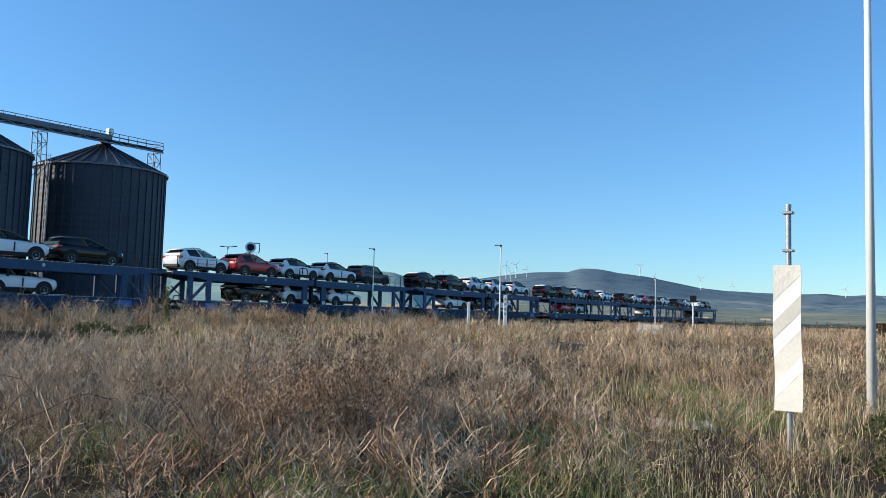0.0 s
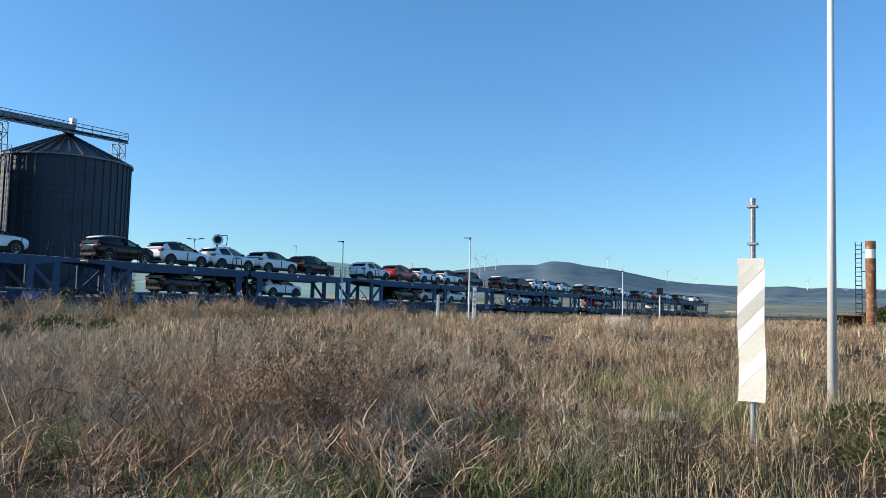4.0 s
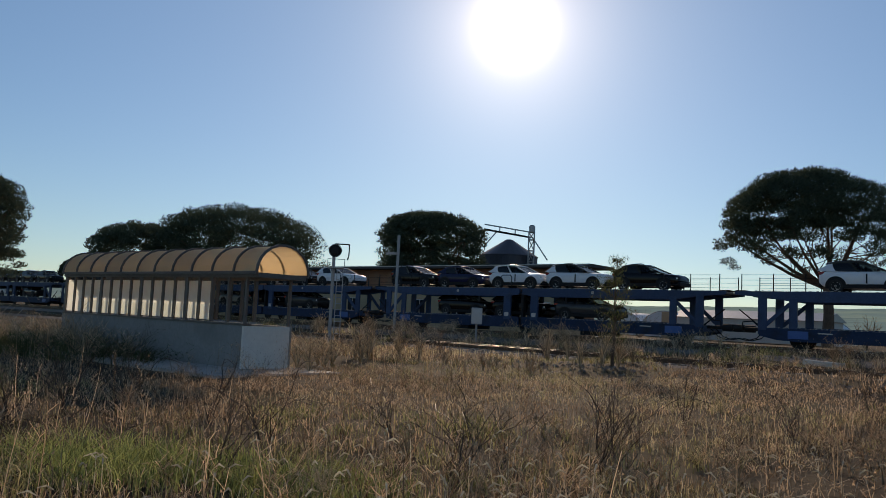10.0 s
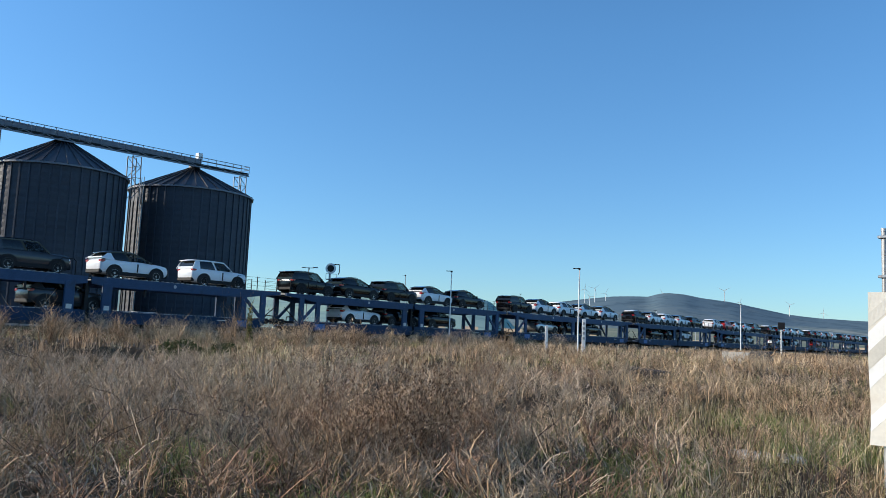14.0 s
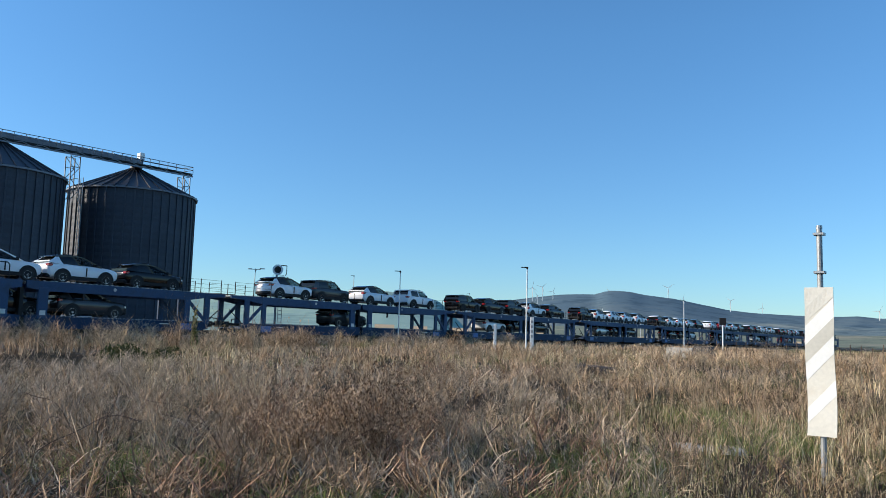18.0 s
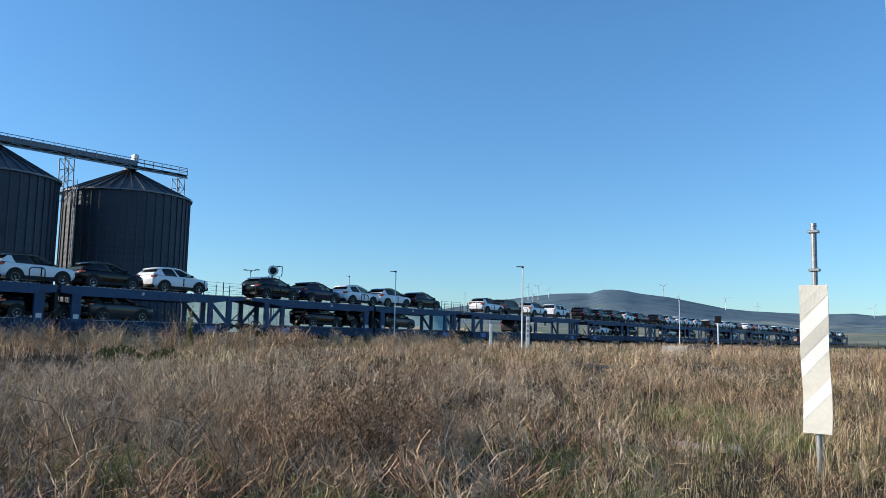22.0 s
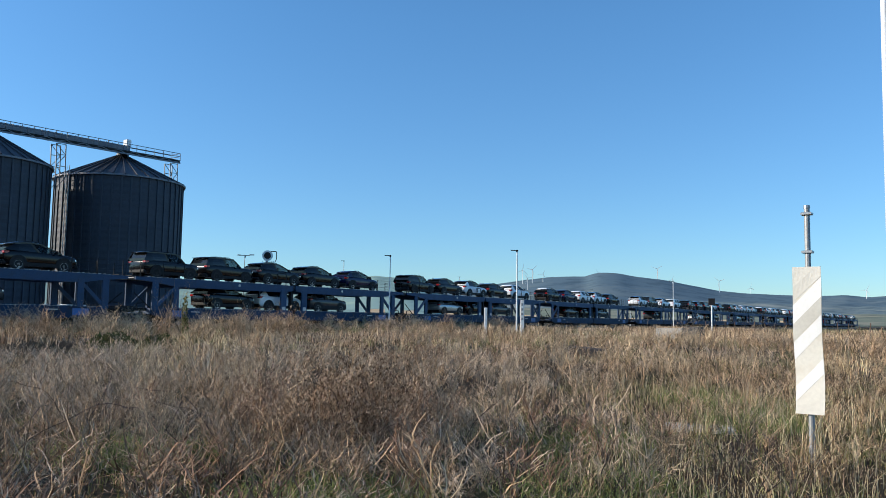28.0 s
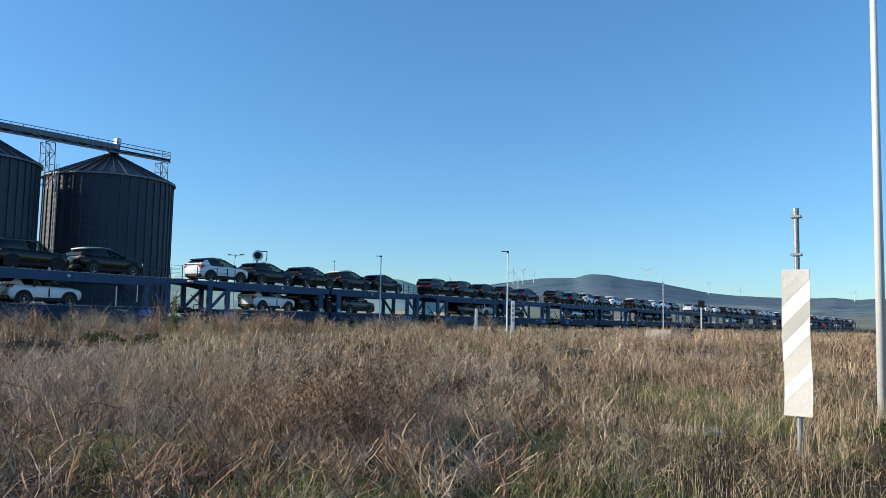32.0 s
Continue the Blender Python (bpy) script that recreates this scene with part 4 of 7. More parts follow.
make_train()

# ---- grain silos and conveyor ----
SILO_Y, BASE_Z = 66.0, 0.82


def make_silo(cx, name_label, R, eave):
    s = thing("grain_silo", name_label, "silo", at=pose(cx, SILO_Y, BASE_Z), group="grain silos")
    apex = 15.3
    n, m = 120, 44
    rings = []
    for j in range(m + 1):
        z = eave * j / m
        rings.append([((R + (0.02 if j % 2 else 0.0)) * math.cos(2 * math.pi * i / n), (R + (0.02 if j % 2 else 0.0)) * math.sin(2 * math.pi * i / n), z) for i in range(n)])
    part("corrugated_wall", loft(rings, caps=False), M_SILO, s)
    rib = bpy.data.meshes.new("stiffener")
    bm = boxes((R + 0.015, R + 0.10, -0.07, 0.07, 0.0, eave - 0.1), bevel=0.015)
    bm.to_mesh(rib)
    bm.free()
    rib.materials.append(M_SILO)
    for i in range(44):
        ob = place(new("stiffener", rib), s)
        ob.matrix_basis = pose(0, 0, 0, 0, 0, 360 * i / 44)
    # roof of radial sheets with raised seams
    k = 36
    for i in range(k):
        a, b = 2 * math.pi * i / k, 2 * math.pi * (i + 0.97) / k
        bm = bmesh.new()
        top = 0.55
        lo = [(math.cos(g) * (R + 0.25), math.sin(g) * (R + 0.25), eave - 0.08) for g in (a, b)]
        hi = [(math.cos(g) * top, math.sin(g) * top, apex) for g in (b, a)]
        vs = [bm.verts.new(p) for p in lo + hi]
        bm.faces.new(vs)
        beam(bm, (math.cos(a) * (R + 0.25), math.sin(a) * (R + 0.25), eave - 0.03), (math.cos(a) * top, math.sin(a) * top, apex + 0.05), 0.07, 0.10)
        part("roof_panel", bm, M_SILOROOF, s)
    rod_b = bmesh.new()
    rod(rod_b, (0, 0, apex - 0.05), (0, 0, apex + 0.35), 0.62, 0.45, 20)
    part("roof_cap", rod_b, M_GANTRY, s)
    turns = [2 * math.pi * i / 60 for i in range(61)]
    ring = loft([[(r * math.cos(g), r * math.sin(g), z) for r, z in ((R + 0.1, eave - 0.17), (R + 0.24, eave - 0.17), (R + 0.24, eave - 0.03), (R + 0.1, eave - 0.03))] for g in turns], caps=False)
    part("eave_ring", ring, M_GANTRY, s)
    part("concrete_foot", rods([((0, 0, -0.4), (0, 0, 0.12))], R + 0.5, 48), M_CONC, s)
    # roof ladder and eave walkway
    bm = bmesh.new()
    for q in (-0.2, 0.2):
        rod(bm, (-R - 0.25, q - 1.0, 0.4), (-R - 0.25, q - 1.0, eave + 0.6), 0.03, seg=5)
    for i in range(40):
        rod(bm, (-R - 0.25, -1.2, 0.6 + i * 0.3), (-R - 0.25, -0.8, 0.6 + i * 0.3), 0.015, seg=4)
    part("ladder", bm, M_GALV, s)
    return s


make_silo(31.05, "tall cylindrical corrugated zinc grain silo with a conical roof", 5.2, 12.6)
make_silo(43.7, "tall cylindrical corrugated zinc grain silo under a conveyor", 5.5, 12.85)


def lattice(bm, x, y, half, z0, z1, step, r=0.035):
    c = [(x - half, y - half), (x + half, y - half), (x + half, y + half), (x - half, y + half)]
    for p, q in c:
        rod(bm, (p, q, z0), (p, q, z1), r * 1.4, seg=5)
    z, flip = z0, False
    while z < z1 - 0.01:
        zt = min(z1, z + step)
        for i in range(4):
            a, b = c[i], c[(i + 1) % 4]
            if flip:
                a, b = b, a
            rod(bm, (*a, z), (*b, zt), r, seg=4)
            rod(bm, (*c[i], zt), (*c[(i + 1) % 4], zt), r, seg=4)
        flip = not flip
        z = zt


def make_conveyor():
    g = thing("conveyor_gantry", "long galvanised conveyor bridge with a railed catwalk over the silos", "conveyor", at=Matrix.Translation((50, 0, 16.9)) @ pose(0, 0, 0, 0, -1.25, 0) @ Matrix.Translation((-50, 0, -16.9)))
    y, x0, x1, z = SILO_Y, 24.0, 49.2, 16.72
    part("conveyor_box", boxes((x0, 44.2, y - 0.35, y + 0.35, z, z + 0.62), bevel=0.03), M_GANTRY, g)
    bm = bmesh.new()
    for i in range(34):
        xx = x0 + 0.4 + i * 0.6
        box(bm, xx - 0.03, xx + 0.03, y - 0.38, y + 0.38, z - 0.02, z + 0.65)
    part("conveyor_rib", bm, M_GANTRY, g)
    part("catwalk", boxes((x0, x1, y - 1.25, y - 0.4, z - 0.12, z - 0.04)), M_DARKSTEEL, g)
    part("truss_chord", boxes((x0, x1, y - 1.3, y - 1.2, z - 0.4, z - 0.28)), M_GANTRY, g)
    part("trough_side", boxes((x0, x1, y - 1.19, y - 1.15, z - 0.3, z - 0.125)), M_DARKSTEEL, g)
    bm = bmesh.new()
    n = 30
    for i in range(n):
        xa, xb = x0 + (x1 - x0) * i / n, x0 + (x1 - x0) * (i + 1) / n
        beam(bm, (xa, y - 1.25, z - 0.34 if i % 2 else z - 0.08), (xb, y - 1.25, z - 0.08 if i % 2 else z - 0.34), 0.05, 0.05)
    part("truss_web", bm, M_GANTRY, g)
    posts = [((x0 + i * (x1 - x0) / 26, y - 1.25, z - 0.1), (x0 + i * (x1 - x0) / 26, y - 1.25, z + 0.6)) for i in range(27)]
    for post in posts:
        part("railing_post", rods([post], 0.03, 5), M_GANTRY, g)
    rails = [((x0, y - 1.25, z + h), (x1, y - 1.25, z + h)) for h in (0.3, 0.6)] + [((44.4, y + 0.35, z + h), (x1, y + 0.35, z + h)) for h in (0.3, 0.6)] + [((x1, y - 1.25, z + h), (x1, y + 0.35, z + h)) for h in (0.3, 0.6)]
    part("handrail", rods(rails, 0.03, 5), M_GANTRY, g)
    part("drive_unit", boxes((43.95, 44.45, y - 0.3, y + 0.3, z + 0.6, z + 1.25), bevel=0.06), M_WHITE, g, "pale drive housing")
    for x, lo in ((37.3, 12.4), (48.8, 12.4)):
        tower = part("support_tower", rods([((x + p, y - 0.4 + q, lo), (x + p, y - 0.4 + q, z - 0.4)) for p in (-0.42, 0.42) for q in (-0.42, 0.42)], 0.05, 6), M_GANTRY, g)
        zz, flip = lo, 1
        while zz < z - 0.9:
            zt = min(z - 0.4, zz + 1.0)
            for q in (-0.82, 0.02):
                part("lattice_bar", rods([((x - 0.42 * flip, y + q, zz), (x + 0.42 * flip, y + q, zt))], 0.032, 5), M_GANTRY, tower)
                part("lattice_bar", rods([((x - 0.42, y + q, zt), (x + 0.42, y + q, zt))], 0.032, 5), M_GANTRY, tower)
            zz, flip = zt, -flip
    part("spout", rods([((44.2, y, z), (44.0, y, z - 0.7)), ((31.3, y, z), (31.1, y, z - 0.9))], 0.22, 10), M_GANTRY, g)


make_conveyor()


def make_elevator():
    e = thing("bucket_elevator", "tall galvanised bucket elevator with a headed top and spouts", "elevator", at=pose(23.4, 66.0, BASE_Z))
    part("leg", boxes((-0.26, -0.02, -0.2, 0.2, 0, 18.2), (0.16, 0.42, -0.2, 0.2, 0, 18.2), bevel=0.02), M_GANTRY, e)
    bm = bmesh.new()
    for i in range(13):
        z = 1.0 + i * 1.4
        box(bm, -0.3, 0.46, -0.23, 0.23, z - 0.04, z + 0.04)
    part("leg_flange", bm, M_GALV, e)
    part("head", loft([[(-0.3, y, 18.2), (0.46, y, 18.2), (0.5, y, 18.9), (0.4, y, 19.5), (0.2, y, 19.85), (-0.05, y, 19.8), (-0.24, y, 19.4), (-0.34, y, 18.8)] for y in (-0.32, 0.32)]), M_GALV, e)
    part("motor_box", boxes((0.5, 0.85, -0.4, 0.4, 17.7, 18.4), bevel=0.04), M_GALV, e, "pale drive housing")
    part("platform", boxes((-0.35, 1.2, -0.9, 0.9, 17.4, 17.48)), M_DARKSTEEL, e)
    bm = rods([((x, y, 17.48), (x, y, 18.5)) for x in (-0.35, 1.2) for y in (-0.9, 0.9)] + [((-0.35, y, z), (1.2, y, z)) for y in (-0.9, 0.9) for z in (18.0, 18.5)] + [((1.2, -0.9, z), (1.2, 0.9, z)) for z in (18.0, 18.5)], 0.025, 5)
    part("platform_rail", bm, M_GALV, e)
    bm = bmesh.new()
    rod(bm, (0.5, 0, 18.4), (2.0, 0, 16.9), 0.16, seg=8)
    rod(bm, (1.6, 0, 17.5), (2.3, 0, 17.4), 0.35, 0.3, seg=10)
    part("outlet_spout", bm, M_GALV, e)
    bm = bmesh.new()
    lattice(bm, 2.3, 0.2, 0.35, 0, 16.0, 3.4, 0.035)
    for z in (5.2, 9.3, 13.2):
        rod(bm, (0.4, 0, z), (2.0, 0, z), 0.04, seg=5)
    part("support_tower", bm, M_GALV, e)
    bm = bmesh.new()
    rod(bm, (-0.4, 0, 18.0), (-0.4, 0, 9.6), 0.11, seg=8)
    rod(bm, (-0.4, 0, 9.6), (-0.55, 0, 9.0), 0.11, seg=8)
    rod(bm, (-0.55, 0, 9.0), (-4.5, 0, 4.9), 0.11, seg=8)
    part("down_pipe", bm, M_GALV, e)
    part("caged_ladder", rods([((0.55, -0.35, 0), (0.55, -0.35, 18)), ((0.85, -0.35, 0), (0.85, -0.35, 18))] + [((0.55, -0.35, 0.4 * i), (0.85, -0.35, 0.4 * i)) for i in range(45)], 0.02, 4), M_GALV, e)


make_elevator()


# ---- signals, lamps, poles ----
def make_mast():
    m = thing("signal_mast", "tall lattice signal mast with railed platforms behind the train", "mast", at=pose(6.55, 52.0, 0.85))
    bm = bmesh.new()
    lattice(bm, 0, 0, 0.42, 0, 7.4, 1.1, 0.045)
    part("lattice_column", bm, M_MAST, m)
    part("left_upright", rods([((-0.85, -0.2, 0), (-0.85, -0.2, 9.5)), ((-0.85, 0.5, 0), (-0.85, 0.5, 9.5))], 0.07, 6), M_MAST, m)
    part("inner_pole", rods([((0.05, 0, 0), (0.05, 0, 8.2))], 0.16, 10), M_GALV, m)
    bm = bmesh.new()
    for x in (-0.85, 0.95):
        for y in (-0.8, 0.8):
            rod(bm, (x, y, 7.6), (x, y, 9.6), 0.06, seg=5)
    for z in (7.6, 8.6, 9.6):
        for a, b in (((-0.85, -0.8), (0.95, -0.8)), ((0.95, -0.8), (0.95, 0.8)), ((0.95, 0.8), (-0.85, 0.8)), ((-0.85, 0.8), (-0.85, -0.8))):
            rod(bm, (*a, z), (*b, z), 0.055, seg=5)
    rod(bm, (0.95, -0.8, 7.6), (0.95, 0.8, 9.6), 0.045, seg=5)
    part("top_cage", bm, M_MAST, m)
    for bar in [((-0.85, -0.8, 7.6), (0.95, -0.8, 8.6)), ((0.95, -0.8, 7.6), (-0.85, -0.8, 8.6)), ((-0.85, -0.8, 8.6), (0.95, -0.8, 9.6)), ((0.95, -0.8, 8.6), (-0.85, -0.8, 9.6)), ((0.05, -0.8, 7.6), (0.05, -0.8, 9.6)), ((-0.4, -0.8, 7.6), (-0.4, -0.8, 9.6)), ((0.5, -0.8, 7.6), (0.5, -0.8, 9.6))]:
        part("cage_brace", rods([bar], 0.05, 5), M_MAST, m)
    part("slatted_panel", boxes((-0.8, 0.9, 0.76, 0.8, 8.7, 9.4)), M_GANTRY, m)
    part("top_floor", boxes((-0.85, 0.95, -0.8, 0.8, 7.5, 7.58)), M_MAST, m)
    part("round_drum", rods([((0.1, -0.2, 6.3), (0.1, -0.2, 7.45))], 0.38, 14), M_MAST, m)
    bm = bmesh.new()
    for x in (0.35, 1.25):
        for y in (-0.5, 0.3):
            rod(bm, (x, y, 4.6), (x, y, 7.3), 0.04, seg=5)
    for z in (4.6, 5.3, 6.0, 6.7, 7.3):
        for a, b in (((0.35, -0.5), (1.25, -0.5)), ((1.25, -0.5), (1.25, 0.3)), ((1.25, 0.3), (0.35, 0.3))):
            rod(bm, (*a, z), (*b, z), 0.03, seg=4)
    part("side_cage", bm, M_MAST, m)
    part("side_platform", boxes((-0.9, 1.3, -0.55, 0.35, 4.5, 4.57)), M_MAST, m)
    part("signal_arm", boxes((-1.35, -0.45, -0.5, -0.46, 6.1, 6.22), (-0.5, -0.3, -0.6, -0.3, 5.2, 6.0), (-0.7, 0.7, -0.45, -0.38, 4.95, 5.03)), M_BLACK, m)
    part("ladder", rods([((0.6, -0.6, 3.4), (0.6, -0.6, 4.6)), ((1.1, -0.6, 3.4), (1.1, -0.6, 4.6))] + [((0.6 + 0.17 * i, -0.6, 3.4), (0.6 + 0.17 * i, -0.6, 4.6)) for i in range(4)] + [((0.6, -0.6, 3.5 + 0.3 * i), (1.1, -0.6, 3.5 + 0.3 * i)) for i in range(4)], 0.025, 4), M_MAST, m)
    part("relay_box", boxes((-1.0, -0.6, -0.7, -0.35, 0.0, 1.3), bevel=0.03), M_MAST, m)


make_mast()


def make_lamp(az, dist, top, head, mat=M_GREYPOLE, radius=0.05, base=None):
    x, y = polar(az, dist)
    z = ground_z(x, y) if base is None else base
    lamp = thing("street_lamp", "slim pale yard lamp post with a small flat head", "street lamp", at=pose(x, y, z, 0, 0, az), group="yard lamp posts")
    h, radius = top - z, radius * 0.6
    bm = bmesh.new()
    rod(bm, (0, 0, -0.2), (0, 0, h), radius * 1.25, radius * 0.8, 10)
    part("pole", bm, mat, lamp)
    if head == "flat":
        part("lamp_head", boxes((-0.18, 0.18, -0.16, 0.1, h - 0.02, h + 0.1), bevel=0.03), M_DARKSTEEL, lamp)
    elif head == "double":
        part("arm", rods([((0, 0, h - 0.4), (0.1, 0, h - 0.1)), ((-0.45, 0, h - 0.08), (0.55, 0, h - 0.05))], 0.035, 6), mat, lamp)
        part("lamp_head", boxes((-0.75, -0.35, -0.12, 0.12, h - 0.1, h), (0.45, 0.95, -0.12, 0.12, h - 0.04, h + 0.06), bevel=0.02), M_GALV, lamp)
    else:
        part("lamp_head", boxes((-0.42, -0.06, -0.07, 0.07, h + 0.0, h + 0.05), (-0.08, 0.06, -0.07, 0.07, h - 0.06, h + 0.06), bevel=0.02), M_DARKSTEEL, lamp)
    return lamp


make_lamp(-3.25, 33.6, 6.05, "flat", M_WHITE, 0.075)
make_lamp(-1.0, 70.0, 8.3, "flat", radius=0.07, base=0.8)
make_lamp(-52.0, 58.0, 6.1, "side", M_WHITE, 0.07)
make_lamp(-61.1, 52.0, 6.1, "side", M_WHITE, 0.08)
make_lamp(-71.9, 95.0, 6.25, "side", M_WHITE, 0.09)
make_lamp(-41.8, 85.0, 7.9, "double", base=0.8, radius=0.07)
make_lamp(-48.7, 100.0, 8.6, "side", base=0.8, radius=0.08)
make_lamp(-57.0, 150.0, 9.5, "side", base=0.8, radius=0.09)
make_lamp(-66.4, 130.0, 6.6, "none", M_WHITE, 0.09)
make_lamp(-69.0, 150.0, 6.0, "none", M_WHITE, 0.09)


def make_round_signal(az, dist, top, base=None, flip=1, big=0.38, rim=M_WHITE):
    x, y = polar(az, dist)
    z = ground_z(x, y) if base is None else base
    s = thing("railway_signal", "railway signal post with a round target board and a ladder", "railway signal", at=pose(x, y, z, 0, 0, az), group="railway signals")
    h = top - z
    part("post", rods([((0, 0, -0.2), (0, 0, h - 0.2))], 0.09, 10), M_GREYPOLE, s)
    bm = bmesh.new()
    rod(bm, (0.05 * flip, -0.12, h - 0.45), (0.05 * flip, -0.06, h - 0.45), big, seg=22)
    part("round_board", bm, M_BLACK, s)
    bm = bmesh.new()
    for i in range(22):
        g, k = 2 * math.pi * i / 22, 2 * math.pi * (i + 1) / 22
        beam(bm, (0.05 * flip + (big - 0.03) * math.cos(g), -0.13, h - 0.45 + (big - 0.03) * math.sin(g)), (0.05 * flip + (big - 0.03) * math.cos(k), -0.13, h - 0.45 + (big - 0.03) * math.sin(k)), 0.02, 0.15)
    part("board_rim", bm, rim, s)
    part("lamp_box", boxes((-0.15, 0.2, -0.2, 0.25, h - 0.65, h - 0.25), bevel=0.04), M_DARKSTEEL, s)
    part("hook_arm", rods([((0, 0, h - 0.1), (0.75 * flip, 0, h - 0.1)), ((0.75 * flip, 0, h - 0.1), (0.75 * flip, 0, h - 0.7)), ((0.75 * flip, 0, h - 0.7), (0.68 * flip, 0, h - 0.9))], 0.035, 6), M_DARKSTEEL, s)
    part("platform", boxes((-0.3, 0.55, -0.4, 0.4, h - 1.35, h - 1.3)), M_GALV, s)
    part("platform_rail", rods([((x_, -0.4, h - 1.3), (x_, -0.4, h - 0.9)) for x_ in (-0.3, 0.55)] + [((-0.3, -0.4, h - 0.9), (0.55, -0.4, h - 0.9))], 0.02, 5), M_GALV, s)
    part("ladder", rods([((0.2, -0.3, 0), (0.2, -0.3, h - 1.3)), ((0.5, -0.3, 0), (0.5, -0.3, h - 1.3))] + [((0.2, -0.3, 0.3 * i + 0.2), (0.5, -0.3, 0.3 * i + 0.2)) for i in range(int((h - 1.6) / 0.3))], 0.022, 4), M_GALV, s)


make_round_signal(-43.3, 65.0, 6.85, base=0.85)
make_round_signal(48.8, 41.0, 5.3, big=0.3, rim=M_BLACK)
make_round_signal(-58.5, 105.0, 6.4, base=0.85)


def make_sign():
    x, y = polar(-80.35, 10.2)
    s = thing("striped_sign", "tall bent weathered white board with faded diagonal stripes on a post", "sign", at=pose(x, y, ground_z(x, y), 0, 0, -80.35 - 14))
    z0 = ground_z(x, y)
    part("post", rods([((0, 0.05, -0.3), (0, 0.05, 2.99 - z0))], 0.033, 12), M_GREYPOLE, s)
    part("post_cap", rods([((0, 0.05, 2.96 - z0), (0, 0.05, 3.0 - z0))], 0.036, 12), M_GALV, s)
    for z in (2.9, 2.45):
        part("clamp", boxes((-0.06, 0.06, 0.0, 0.1, z - z0 - 0.015, z - z0 + 0.015), bevel=0.004), M_GALV, s)
    w, lo, hi = 0.155, 0.58 - z0, 2.27 - z0
    def bend(u):            # bulge of the board along its height
        return 0.035 * math.sin(u * 5.5) * (0.3 + u)
    def twist(u):
        return 0.008 * math.sin(u * 9)
    n = 24
    bm = bmesh.new()
    grid = [[bm.verts.new((q * w + twist(i / n), bend(i / n) - 0.02 + y_, lo + (hi - lo) * i / n)) for q, y_ in ((-1, 0), (1, 0), (1, 0.012), (-1, 0.012))] for i in range(n + 1)]
    for a, b in zip(grid, grid[1:]):
        for i in range(4):
            j = (i + 1) % 4
            bm.faces.new((a[i], a[j], b[j], b[i]))
    bm.faces.new(grid[0])
    bm.faces.new(grid[-1])
    bmesh.ops.recalc_face_normals(bm, faces=bm.faces)
    part("board", bm, M_SIGNWHITE, s)
    # diagonal stripes as thin overlays cut in short strips so that they follow the bend
    def diagonal(z_left, height, rise, mat, label):
        bm = bmesh.new()
        m = 6
        for i in range(m):
            xa, xb = -w + 2 * w * i / m, -w + 2 * w * (i + 1) / m
            for k in range(3):
                quad = []
                for xx, kk in ((xa, k), (xb, k), (xb, k + 1), (xa, k + 1)):
                    zz = z_left + rise * (xx + w) / (2 * w) + height * kk / 3
                    zz = min(hi - 0.002, max(lo + 0.002, zz))
                    u = (zz - lo) / (hi - lo)
                    quad.append((xx + twist(u), bend(u) - 0.0225, zz))
                try:
                    bm.faces.new([bm.verts.new(q) for q in quad])
                except ValueError:
                    pass
        bmesh.ops.dissolve_degenerate(bm, dist=1e-5, edges=bm.edges)
        bmesh.ops.recalc_face_normals(bm, faces=bm.faces)
        part("stripe", bm, mat, s, label)
    diagonal(1.86 - z0, 0.5, 0.30, M_SIGNGREY, "faded grey diagonal stripe")
    diagonal(1.60 - z0, 0.22, 0.33, M_SIGNSTRIPE, "bright white diagonal stripe")
    diagonal(1.40 - z0, 0.2, 0.33, M_SIGNGREY, "faded grey diagonal stripe")
    diagonal(1.19 - z0, 0.2, 0.33, M_SIGNSTRIPE, "bright white diagonal stripe")
    diagonal(0.72 - z0, 0.17, 0.33, M_SIGNSTRIPE, "bright white diagonal stripe")


make_sign()

x_, y_ = polar(-85.15, 15.3)
pole = thing("lamp_post", "tall white-painted tapering lamp post in the grass", "lamp post", at=pose(x_, y_, ground_z(x_, y_), 0.2))
b_ = bmesh.new()
rod(b_, (0, 0, -0.3), (0, 0, 10.5), 0.082, 0.042, 16)
part("tapered_pole", b_, M_WHITE, pole, smooth=True)
part("bracket", rods([((0, 0, 10.4), (0.9, 0, 10.7))], 0.04, 8), M_WHITE, pole)
part("lamp_head", boxes((0.75, 1.35, -0.15, 0.15, 10.6, 10.75), bevel=0.04), M_GALV, pole)


